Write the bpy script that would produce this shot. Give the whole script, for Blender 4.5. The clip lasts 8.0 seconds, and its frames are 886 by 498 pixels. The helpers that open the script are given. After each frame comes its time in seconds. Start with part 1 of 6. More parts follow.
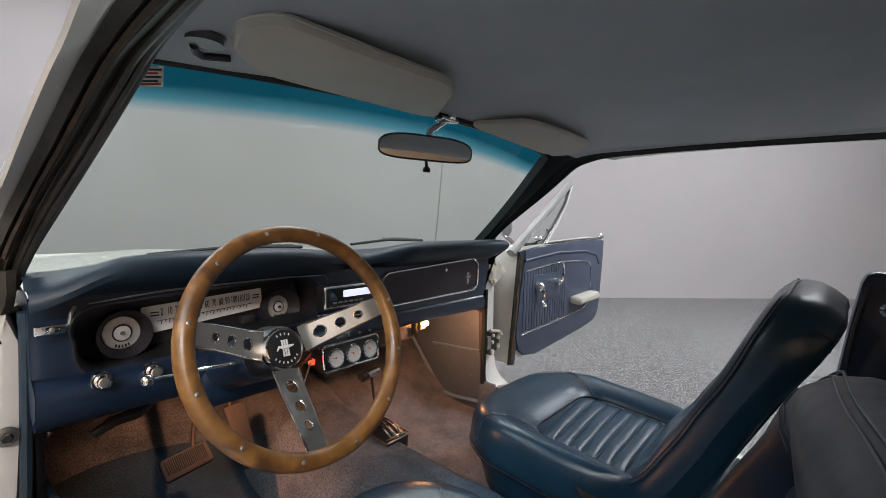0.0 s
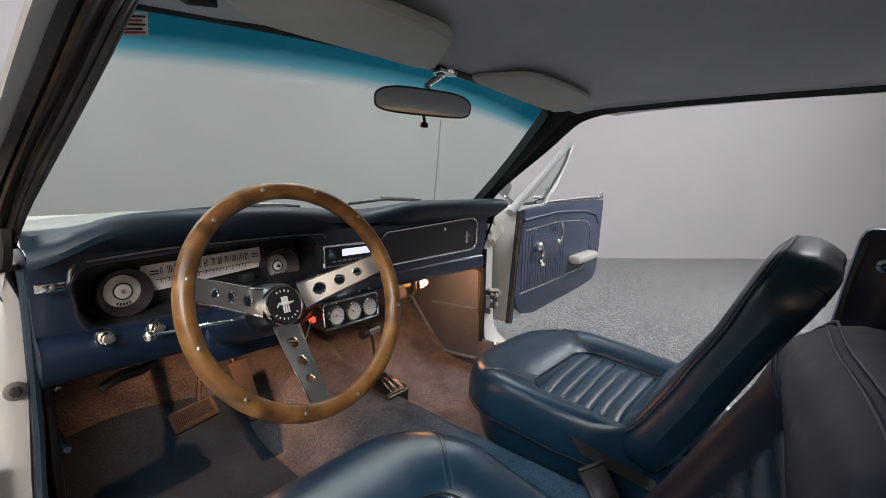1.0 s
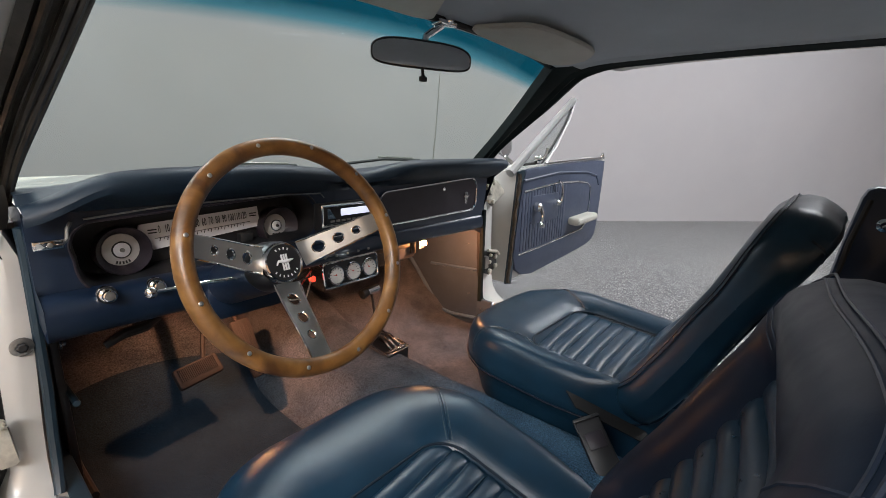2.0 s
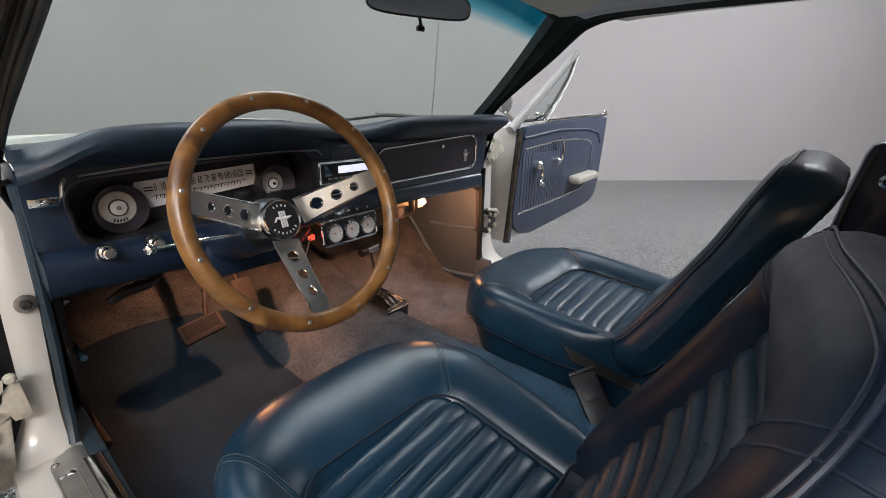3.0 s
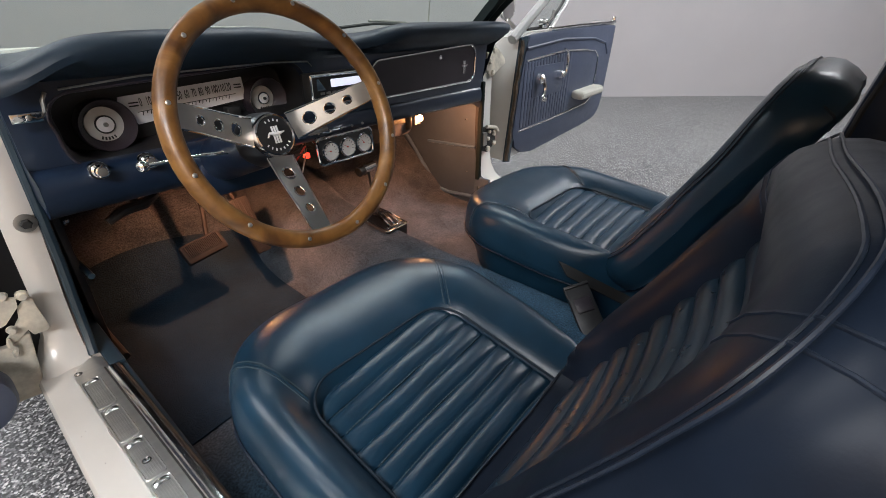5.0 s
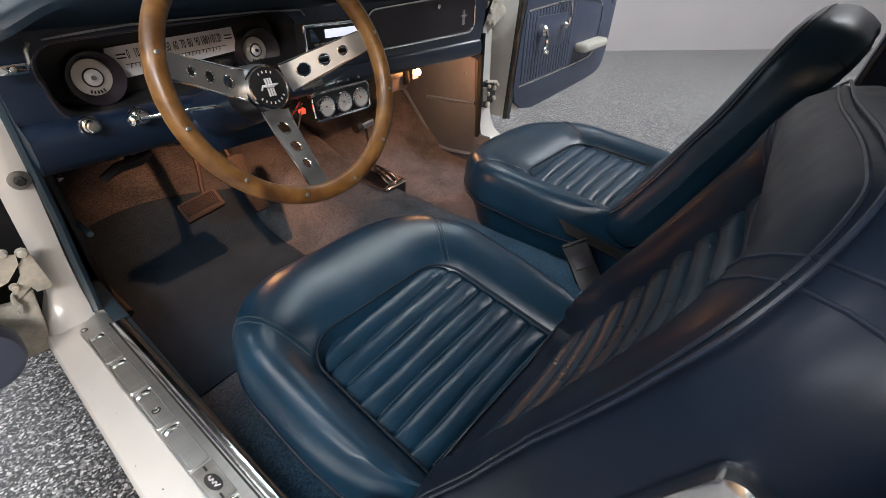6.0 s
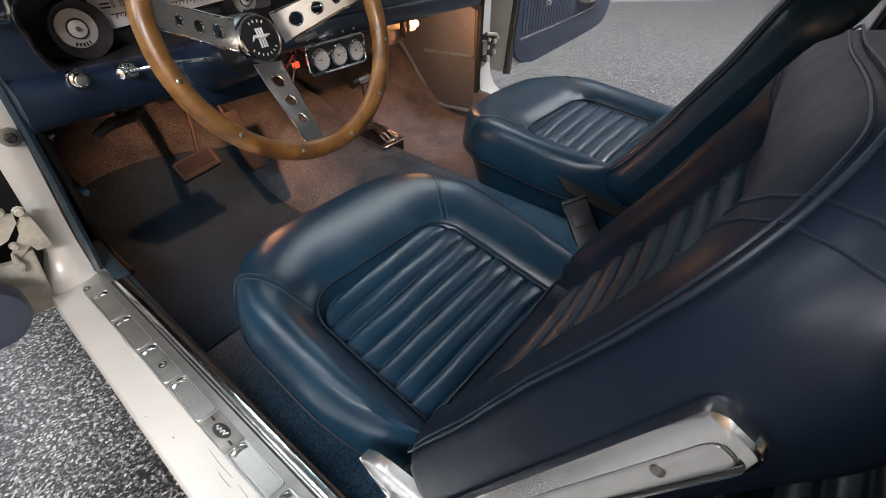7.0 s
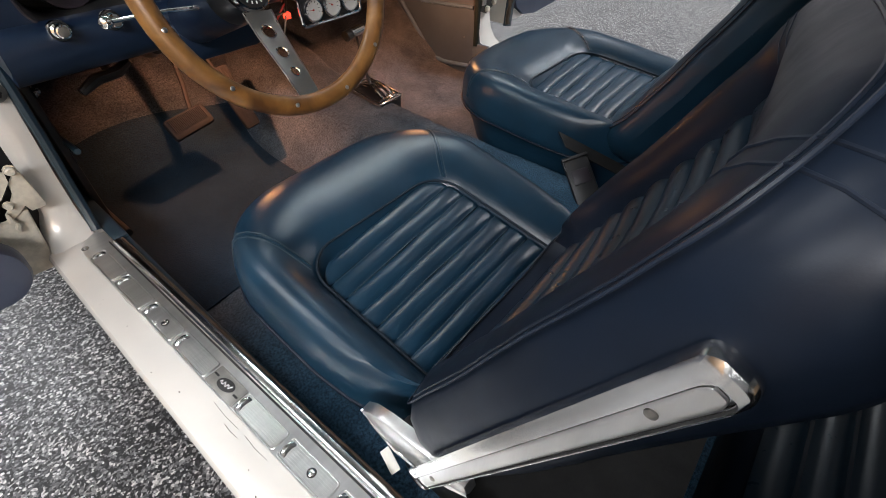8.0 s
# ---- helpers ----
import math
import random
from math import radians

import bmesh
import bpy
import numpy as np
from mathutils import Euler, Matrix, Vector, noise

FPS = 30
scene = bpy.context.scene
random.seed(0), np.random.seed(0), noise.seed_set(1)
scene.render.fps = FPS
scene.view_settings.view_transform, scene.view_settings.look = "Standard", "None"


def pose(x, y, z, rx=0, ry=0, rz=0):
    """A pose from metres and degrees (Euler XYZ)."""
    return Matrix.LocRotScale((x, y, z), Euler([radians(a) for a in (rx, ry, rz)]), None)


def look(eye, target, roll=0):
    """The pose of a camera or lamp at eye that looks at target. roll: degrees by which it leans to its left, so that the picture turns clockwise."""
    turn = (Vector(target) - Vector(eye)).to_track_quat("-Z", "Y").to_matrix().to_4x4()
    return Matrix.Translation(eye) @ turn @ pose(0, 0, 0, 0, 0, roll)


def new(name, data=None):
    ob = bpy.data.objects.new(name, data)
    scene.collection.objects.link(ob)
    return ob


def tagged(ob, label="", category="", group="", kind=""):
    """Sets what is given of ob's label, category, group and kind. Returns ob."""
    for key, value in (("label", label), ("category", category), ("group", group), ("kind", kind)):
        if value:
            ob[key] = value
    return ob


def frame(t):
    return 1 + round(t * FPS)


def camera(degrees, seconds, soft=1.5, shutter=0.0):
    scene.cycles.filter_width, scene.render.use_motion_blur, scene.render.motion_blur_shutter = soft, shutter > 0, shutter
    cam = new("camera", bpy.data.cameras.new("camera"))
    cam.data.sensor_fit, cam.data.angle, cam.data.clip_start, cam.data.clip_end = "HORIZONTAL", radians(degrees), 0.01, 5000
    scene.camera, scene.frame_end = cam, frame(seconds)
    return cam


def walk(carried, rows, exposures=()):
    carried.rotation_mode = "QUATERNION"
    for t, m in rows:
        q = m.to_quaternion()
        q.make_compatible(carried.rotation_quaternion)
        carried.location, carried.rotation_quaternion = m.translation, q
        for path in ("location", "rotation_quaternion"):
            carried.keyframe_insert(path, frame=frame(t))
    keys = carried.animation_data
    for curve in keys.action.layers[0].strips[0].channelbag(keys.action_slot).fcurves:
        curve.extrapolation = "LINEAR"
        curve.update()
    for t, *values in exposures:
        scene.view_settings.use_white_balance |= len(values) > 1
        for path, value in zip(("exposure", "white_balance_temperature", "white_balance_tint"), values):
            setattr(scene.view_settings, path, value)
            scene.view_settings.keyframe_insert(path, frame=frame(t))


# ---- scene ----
cam = camera(89.4, 8.0, soft=0.35)
# eye, target, roll
PATH = [
    (0, (-0.7384, -1.0905, 1.0096), (0.7640, 0.2214, 0.8616), 1.46),
    (0.5, (-0.7365, -1.0908, 1.0045), (0.7622, 0.2129, 0.7712), 1.31),
    (1, (-0.7354, -1.0893, 1.0001), (0.7577, 0.2033, 0.6843), 1.26),
    (1.5, (-0.7346, -1.0884, 0.9949), (0.7505, 0.1921, 0.6010), 1.29),
    (3, (-0.7346, -1.0897, 0.9833), (0.7064, 0.1389, 0.3396), 1.21),
    (3.5, (-0.7358, -1.0922, 0.9820), (0.6844, 0.1151, 0.2569), 1.16),
    (4, (-0.7369, -1.0938, 0.9805), (0.6594, 0.0897, 0.1745), 1.09),
    (4.5, (-0.7361, -1.0937, 0.9775), (0.6344, 0.0654, 0.0952), 1.00),
    (6, (-0.7390, -1.0962, 0.9668), (0.5388, -0.0281, -0.1406), 0.92),
    (6.5, (-0.7404, -1.0984, 0.9643), (0.5011, -0.0632, -0.2134), 0.85),
    (7, (-0.7418, -1.1003, 0.9605), (0.4620, -0.1004, -0.2849), 0.80),
    (7.5, (-0.7422, -1.1010, 0.9570), (0.4225, -0.1372, -0.3525), 0.74),
    (8, (-0.7423, -1.1021, 0.9534), (0.3794, -0.1777, -0.4204), 0.69),
]
EXPOSURE = 0.0
walk(cam, [(t, look(eye, target, roll)) for t, eye, target, roll in PATH], [(0.0, EXPOSURE)])

# ---- light ----
# room axes: AHEAD points to the far wall, SIDE runs along it
AHEAD, SIDE = Vector((0.676, 0.737, 0)), Vector((0.737, -0.676, 0))
ROOM_TURN = math.degrees(math.atan2(SIDE.y, SIDE.x))
ROOM_FRONT, ROOM_BACK, ROOM_SIDE, ROOM_TOP = 4.19, -6.0, 10.0, 3.9
LAMP_WATTS = 106.0

world = bpy.data.worlds.new("world")
scene.world = world
world.use_nodes = True
world.node_tree.nodes["Background"].inputs[0].default_value = (0.78, 0.82, 0.9, 1)
world.node_tree.nodes["Background"].inputs[1].default_value = 0.0


def area_lamp(name, ahead, side, z, sx, sy, watts, colour=(0.940, 0.972, 1.015)):
    data = bpy.data.lights.new(name, "AREA")
    data.shape, data.size, data.size_y, data.energy, data.color = "RECTANGLE", sx, sy, watts, colour
    ob = new(name, data)
    p = AHEAD * ahead + SIDE * side
    ob.matrix_world = pose(p.x, p.y, z, 0, 0, ROOM_TURN)
    return ob


# Unseen lamps added overhead; places and shares balanced to light dash, jamb and seats.
for ahead, side, share in ((2.2, -4.0, 1.25), (2.2, 0.4, 1.0), (2.2, 4.6, 1.0), (-1.0, -2.6, 0.70), (-1.3, 0.6, 0.14), (-0.4, 3.7, 2.1), (-3.8, -3.2, 1.9), (-5.5, -0.4, 4.0)):
    area_lamp("unseen_room_light", ahead, side, ROOM_TOP - 0.06, 2.6, 0.5, LAMP_WATTS * share)

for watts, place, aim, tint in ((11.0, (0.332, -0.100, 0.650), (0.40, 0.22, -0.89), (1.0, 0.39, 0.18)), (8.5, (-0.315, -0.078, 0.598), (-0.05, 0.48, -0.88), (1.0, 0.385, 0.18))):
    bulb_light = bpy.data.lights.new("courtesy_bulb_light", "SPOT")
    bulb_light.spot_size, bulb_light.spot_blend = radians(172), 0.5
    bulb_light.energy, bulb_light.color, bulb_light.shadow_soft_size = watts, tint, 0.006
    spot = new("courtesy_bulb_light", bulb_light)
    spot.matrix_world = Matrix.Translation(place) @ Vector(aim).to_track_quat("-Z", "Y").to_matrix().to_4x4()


# ---- materials ----
def nodes_of(name):
    m = bpy.data.materials.new(name)
    m.use_nodes = True
    nt = m.node_tree
    return m, nt, nt.nodes["Principled BSDF"]


def link(nt, a, b):
    nt.links.new(a, b)


def ramp(nt, fac, stops):
    r = nt.nodes.new("ShaderNodeValToRGB")
    el = r.color_ramp.elements
    while len(el) < len(stops):
        el.new(0.5)
    for e, (pos, col) in zip(el, stops):
        e.position, e.color = pos, (*col, 1)
    link(nt, fac, r.inputs[0])
    return r.outputs[0]


def noise_tex(nt, scale, detail=4.0, rough=0.55, stretch=None):
    tc = nt.nodes.new("ShaderNodeTexCoord")
    n = nt.nodes.new("ShaderNodeTexNoise")
    n.inputs["Scale"].default_value, n.inputs["Detail"].default_value, n.inputs["Roughness"].default_value = scale, detail, rough
    if stretch:
        mp = nt.nodes.new("ShaderNodeMapping")
        mp.inputs["Scale"].default_value = stretch
        link(nt, tc.outputs["Object"], mp.inputs[0])
        link(nt, mp.outputs[0], n.inputs["Vector"])
    else:
        link(nt, tc.outputs["Object"], n.inputs["Vector"])
    return n.outputs[0]


def bump(nt, bsdf, fac, strength, dist):
    b = nt.nodes.new("ShaderNodeBump")
    b.inputs["Strength"].default_value, b.inputs["Distance"].default_value = strength, dist
    link(nt, fac, b.inputs["Height"])
    link(nt, b.outputs[0], bsdf.inputs["Normal"])


def surface(name, colour, rough=0.5, metal=0.0, vary=0.15, scale=6.0, grain=0.0, grain_scale=400.0, dist=0.001, coat=0.0, rough_vary=0.08, stretch=None, spec=0.5):
    """A plain material with large stains and fine grain."""
    m, nt, b = nodes_of(name)
    lo = tuple(max(0, c * (1 - vary)) for c in colour)
    hi = tuple(min(1, c * (1 + vary)) for c in colour)
    big = noise_tex(nt, scale, 5, 0.6, stretch)
    link(nt, ramp(nt, big, ((0.3, lo), (0.7, hi))), b.inputs["Base Color"])
    rr = nt.nodes.new("ShaderNodeMapRange")
    rr.inputs["To Min"].default_value, rr.inputs["To Max"].default_value = max(0.02, rough - rough_vary), min(1, rough + rough_vary)
    link(nt, noise_tex(nt, scale * 5, 4), rr.inputs[0])
    link(nt, rr.outputs[0], b.inputs["Roughness"])
    b.inputs["Metallic"].default_value = metal
    b.inputs["Coat Weight"].default_value = coat
    b.inputs["Coat Roughness"].default_value = 0.08
    b.inputs["Specular IOR Level"].default_value = spec
    if grain:
        bump(nt, b, noise_tex(nt, grain_scale, 3, 0.6, stretch), grain, dist)
    return m


def wood_material():
    m, nt, b = nodes_of("varnished_wood")
    tc = nt.nodes.new("ShaderNodeTexCoord")
    mp = nt.nodes.new("ShaderNodeMapping")
    mp.inputs["Scale"].default_value = (7, 7, 9)
    link(nt, tc.outputs["Object"], mp.inputs[0])
    n = nt.nodes.new("ShaderNodeTexNoise")
    n.inputs["Scale"].default_value, n.inputs["Detail"].default_value, n.inputs["Distortion"].default_value = 3.0, 8, 0.6
    link(nt, mp.outputs[0], n.inputs["Vector"])
    link(nt, ramp(nt, n.outputs[0], ((0.28, (0.065, 0.026, 0.007)), (0.5, (0.165, 0.075, 0.019)), (0.74, (0.27, 0.14, 0.042)))), b.inputs["Base Color"])
    b.inputs["Roughness"].default_value = 0.40
    b.inputs["Coat Weight"].default_value, b.inputs["Coat Roughness"].default_value = 0.22, 0.22
    bump(nt, b, noise_tex(nt, 160, 4), 0.15, 0.0006)
    return m


def carpet_material(name, dark, light, speck=1.0, lit_front=None):
    """Loop pile; the last argument gives two greyer colours for the front, where lamp glow is put into the pile's tone.
    """
    m, nt, b = nodes_of(name)
    fine, big = noise_tex(nt, 260, 3, 0.7), noise_tex(nt, 7, 5, 0.6)
    mix = nt.nodes.new("ShaderNodeMix")
    mix.data_type = "RGBA"
    mix.blend_type = "MULTIPLY"
    mix.inputs["Factor"].default_value = 1.0
    pile = ramp(nt, big, ((0.3, dark), (0.72, light)))
    if lit_front:
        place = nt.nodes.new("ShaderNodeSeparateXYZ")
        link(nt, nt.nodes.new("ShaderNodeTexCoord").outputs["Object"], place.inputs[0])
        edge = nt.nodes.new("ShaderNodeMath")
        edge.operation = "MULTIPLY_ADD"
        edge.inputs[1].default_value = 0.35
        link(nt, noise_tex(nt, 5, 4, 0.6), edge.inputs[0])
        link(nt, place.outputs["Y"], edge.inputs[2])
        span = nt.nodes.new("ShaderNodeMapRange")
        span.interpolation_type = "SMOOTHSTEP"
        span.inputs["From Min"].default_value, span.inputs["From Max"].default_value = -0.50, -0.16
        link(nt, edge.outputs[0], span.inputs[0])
        # the greyed front stands in for warm lamp light on blue pile
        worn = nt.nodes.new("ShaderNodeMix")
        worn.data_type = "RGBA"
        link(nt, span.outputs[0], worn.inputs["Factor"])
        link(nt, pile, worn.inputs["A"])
        link(nt, ramp(nt, noise_tex(nt, 11, 5, 0.65), ((0.32, lit_front[0]), (0.70, lit_front[1]))), worn.inputs["B"])
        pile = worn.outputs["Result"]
    link(nt, pile, mix.inputs["A"])
    link(nt, ramp(nt, fine, ((0.36, (1 - 0.95 * speck,) * 3), (0.64, (1 + 0.7 * speck,) * 3))), mix.inputs["B"])
    link(nt, mix.outputs["Result"], b.inputs["Base Color"])
    b.inputs["Roughness"].default_value = 0.95
    b.inputs["Specular IOR Level"].default_value = 0.1
    b.inputs["Sheen Weight"].default_value = 0.03
    bump(nt, b, noise_tex(nt, 300, 3, 0.75), 0.9, 0.006)
    return m


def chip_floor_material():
    m, nt, b = nodes_of("flake_epoxy")
    tc = nt.nodes.new("ShaderNodeTexCoord")
    warp = nt.nodes.new("ShaderNodeTexNoise")
    warp.inputs["Scale"].default_value = 120
    mixv = nt.nodes.new("ShaderNodeVectorMath")
    mixv.operation = "MULTIPLY_ADD"
    mixv.inputs[1].default_value = (0.008, 0.008, 0.008)
    link(nt, tc.outputs["Object"], warp.inputs["Vector"])
    link(nt, warp.outputs["Color"], mixv.inputs[0])
    link(nt, tc.outputs["Object"], mixv.inputs[2])
    v = nt.nodes.new("ShaderNodeTexVoronoi")
    v.inputs["Scale"].default_value = 210
    link(nt, mixv.outputs[0], v.inputs["Vector"])
    sep = nt.nodes.new("ShaderNodeSeparateColor")
    link(nt, v.outputs["Color"], sep.inputs[0])
    stops = ((0.0, (0.007, 0.007, 0.008)), (0.29, (0.028, 0.028, 0.032)), (0.48, (0.105, 0.105, 0.11)), (0.68, (0.24, 0.24, 0.24)), (0.87, (0.60, 0.59, 0.58)))
    r = nt.nodes.new("ShaderNodeValToRGB")
    r.color_ramp.interpolation = "CONSTANT"
    while len(r.color_ramp.elements) < len(stops):
        r.color_ramp.elements.new(0.5)
    for e, (pos, col) in zip(r.color_ramp.elements, stops):
        e.position, e.color = pos, (*col, 1)
    link(nt, sep.outputs[0], r.inputs[0])
    mott = nt.nodes.new("ShaderNodeMix")
    mott.data_type, mott.blend_type = "RGBA", "MULTIPLY"
    mott.inputs["Factor"].default_value = 1.0
    link(nt, r.outputs[0], mott.inputs["A"])
    link(nt, ramp(nt, noise_tex(nt, 150, 3, 0.7), ((0.36, (0.55, 0.55, 0.55)), (0.66, (1.36, 1.36, 1.36)))), mott.inputs["B"])
    link(nt, mott.outputs["Result"], b.inputs["Base Color"])
    b.inputs["Roughness"].default_value = 0.42
    bump(nt, b, sep.outputs[1], 0.25, 0.001)
    return m


def tinted_glass():
    """Green-grey screen glass with a blue shade band towards its top edge."""
    m, nt, b = nodes_of("tinted_glass")
    nt.nodes.remove(b)
    out = nt.nodes["Material Output"]
    at = nt.nodes.new("ShaderNodeAttribute")
    at.attribute_name = "band"
    tr = nt.nodes.new("ShaderNodeBsdfTransparent")
    link(nt, ramp(nt, at.outputs["Fac"], ((0.0, (0.72, 0.80, 0.755)), (0.3, (0.72, 0.81, 0.78)), (0.52, (0.12, 0.42, 0.52)), (0.75, (0.006, 0.13, 0.20)))), tr.inputs[0])
    gl = nt.nodes.new("ShaderNodeBsdfGlossy")
    gl.inputs["Roughness"].default_value = 0.02
    mix = nt.nodes.new("ShaderNodeMixShader")
    mix.inputs[0].default_value = 0.025
    link(nt, tr.outputs[0], mix.inputs[1])
    link(nt, gl.outputs[0], mix.inputs[2])
    link(nt, mix.outputs[0], out.inputs[0])
    return m


def clear_glass():
    m, nt, b = nodes_of("clear_glass")
    nt.nodes.remove(b)
    tr = nt.nodes.new("ShaderNodeBsdfTransparent")
    tr.inputs[0].default_value = (0.9, 0.93, 0.92, 1)
    gl = nt.nodes.new("ShaderNodeBsdfGlossy")
    gl.inputs["Roughness"].default_value = 0.02
    mix = nt.nodes.new("ShaderNodeMixShader")
    mix.inputs[0].default_value = 0.05
    link(nt, tr.outputs[0], mix.inputs[1])
    link(nt, gl.outputs[0], mix.inputs[2])
    link(nt, mix.outputs[0], nt.nodes["Material Output"].inputs[0])
    return m


def glow(name, colour, strength):
    m, nt, b = nodes_of(name)
    b.inputs["Base Color"].default_value = (*colour, 1)
    b.inputs["Emission Color"].default_value = (*colour, 1)
    b.inputs["Emission Strength"].default_value = strength
    return m


# One seat vinyl in three tones; the darker two carry shade in colour.
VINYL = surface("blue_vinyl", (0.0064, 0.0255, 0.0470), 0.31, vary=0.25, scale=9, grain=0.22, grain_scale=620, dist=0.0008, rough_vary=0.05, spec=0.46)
VINYL_SHADED = surface("shaded_blue_vinyl", (0.0072, 0.0118, 0.0215), 0.37, vary=0.25, scale=9, grain=0.09, grain_scale=620, dist=0.0006, spec=0.17)
PLEAT_SHADED = surface("shaded_pleated_vinyl", (0.0075, 0.0185, 0.0310), 0.30, vary=0.25, scale=12, grain=0.2, grain_scale=620, dist=0.0007, spec=0.38)
WELT = surface("navy_welt", (0.013, 0.019, 0.032), 0.36, vary=0.3, scale=40, spec=0.35)
PIPING = surface("dark_piping", (0.006, 0.013, 0.022), 0.62, vary=0.2, scale=30, spec=0.25)
THREAD = surface("grey_blue_thread", (0.045, 0.066, 0.08), 0.8, vary=0.3, scale=200)
PAD = surface("padded_dash_vinyl", (0.009, 0.020, 0.034), 0.48, vary=0.2, scale=8, grain=0.35, grain_scale=500, dist=0.001, spec=0.34)
DASH_PAINT = surface("blue_metallic_paint", (0.007, 0.016, 0.036), 0.36, metal=0.1, vary=0.2, scale=10, grain=0.08, grain_scale=700, dist=0.0004, coat=0.45)
DOOR_BLUE = surface("blue_door_vinyl", (0.056, 0.070, 0.110), 0.45, vary=0.12, scale=8, grain=0.25, grain_scale=600, dist=0.0008)
WHITE_PAINT = surface("white_enamel", (0.61, 0.595, 0.56), 0.22, vary=0.05, scale=5, coat=0.4, rough_vary=0.06, grain=0.03, grain_scale=60, dist=0.002)
CREAM_METAL = surface("cream_painted_metal", (0.48, 0.45, 0.38), 0.4, vary=0.42, scale=22, grain=0.1, grain_scale=150)
WALL_PAINT = surface("grey_wall_paint", (0.346, 0.334, 0.342), 0.85, vary=0.03, scale=1.2, grain=0.06, grain_scale=120, dist=0.001)
TAN_WALL = surface("tan_wall_paint", (0.55, 0.36, 0.22), 0.8, vary=0.06, scale=1.5)
CEILING_PAINT = surface("ceiling_paint", (0.6, 0.6, 0.6), 0.9, vary=0.05, scale=1.0)
HEADLINER = surface("grey_blue_headliner", (0.415, 0.455, 0.49), 0.75, vary=0.06, scale=5, grain=0.3, grain_scale=650, dist=0.0007)
VISOR_VINYL = surface("warm_grey_visor_vinyl", (0.47, 0.46, 0.41), 0.7, vary=0.07, scale=8, grain=0.3, grain_scale=650, dist=0.0007)
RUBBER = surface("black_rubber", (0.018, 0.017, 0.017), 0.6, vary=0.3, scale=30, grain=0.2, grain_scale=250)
OLD_RUBBER = surface("worn_brown_rubber", (0.055, 0.036, 0.022), 0.7, vary=0.6, scale=28, grain=0.5, grain_scale=120, dist=0.002)
BLACK = surface("black_plastic", (0.012, 0.012, 0.013), 0.45, vary=0.25, scale=20, grain=0.1, grain_scale=300)
BLACK_CRINKLE = surface("black_crinkle_paint", (0.021, 0.016, 0.022), 0.40, vary=0.15, scale=16, grain=0.5, grain_scale=520, dist=0.0008)
CHROME = surface("chrome", (0.86, 0.86, 0.86), 0.06, metal=1.0, vary=0.03, scale=20, rough_vary=0.025)
POLISHED = surface("polished_trim_metal", (0.78, 0.78, 0.77), 0.17, metal=1.0, vary=0.06, scale=14, rough_vary=0.05)
BRUSHED = surface("brushed_aluminium", (0.70, 0.70, 0.69), 0.33, metal=1.0, vary=0.08, scale=6, grain=0.12, grain_scale=120, dist=0.0005, stretch=(1, 12, 1))
SPOKE_METAL = surface("brushed_spoke_metal", (0.45, 0.45, 0.43), 0.40, metal=1.0, vary=0.1, scale=14, grain=0.1, grain_scale=500, dist=0.0003)
STEEL = surface("dull_steel", (0.30, 0.29, 0.27), 0.42, metal=0.9, vary=0.25, scale=30)
SILVER_FACE = surface("silver_dial_face", (0.74, 0.73, 0.74), 0.42, metal=0.15, vary=0.08, scale=25)
GREY_FACE = surface("grey_dial_face", (0.50, 0.49, 0.47), 0.42, metal=0.2, vary=0.1, scale=25)
WHITE_FACE = surface("white_dial_face", (0.66, 0.65, 0.62), 0.5, vary=0.06, scale=40)
INK = surface("black_ink", (0.015, 0.015, 0.015), 0.6, vary=0.1)
RED_INK = surface("red_ink", (0.42, 0.03, 0.02), 0.6, vary=0.1)
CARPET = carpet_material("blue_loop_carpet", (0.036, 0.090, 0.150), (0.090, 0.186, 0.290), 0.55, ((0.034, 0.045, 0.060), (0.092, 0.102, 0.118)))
KICK_PANEL = surface("grey_kick_panel", (0.036, 0.054, 0.078), 0.6, vary=0.15, scale=8, grain=0.3, grain_scale=420)
PEDAL_RUBBER = surface("ribbed_pedal_rubber", (0.0085, 0.0085, 0.0095), 0.7, vary=0.25, scale=25, spec=0.08)
FLOOR_MAT = carpet_material("dark_floor_mat", (0.0045, 0.0125, 0.0245), (0.013, 0.030, 0.052), 0.4)
PILLAR_VINYL = surface("black_green_pillar_vinyl", (0.006, 0.012, 0.012), 0.6, vary=0.25, scale=12, grain=0.2, grain_scale=300, spec=0.2)
WOOD = wood_material()
FLAKES = chip_floor_material()
SCREEN_GLASS = tinted_glass()
CLEAR = clear_glass()
BULB_GLOW = glow("hot_bulb", (1.0, 0.45, 0.17), 240.0)
RED_GLOW = glow("red_indicator", (1.0, 0.06, 0.03), 1.6)
DISPLAY_GLOW = glow("pale_display", (0.70, 0.74, 0.90), 1.0)
KICK_TRIM = surface("grey_edge_trim", (0.055, 0.095, 0.150), 0.45, vary=0.2, scale=20)
NAVY_TRIM = surface("navy_flange_vinyl", (0.012, 0.028, 0.042), 0.45, vary=0.2, scale=15)
HUB_METAL = surface("dark_turned_metal", (0.11, 0.115, 0.125), 0.36, metal=1.0, vary=0.15, scale=20)
SEAL_RUBBER = surface("brown_black_rubber", (0.046, 0.040, 0.032), 0.34, vary=0.55, scale=16, grain=0.35, grain_scale=90, dist=0.002)
PAPER = surface("white_paper_tag", (0.7, 0.68, 0.62), 0.7, vary=0.08, scale=60)
STRAP = surface("black_webbing", (0.008, 0.0075, 0.0075), 0.8, vary=0.2, scale=60, grain=0.5, grain_scale=350)
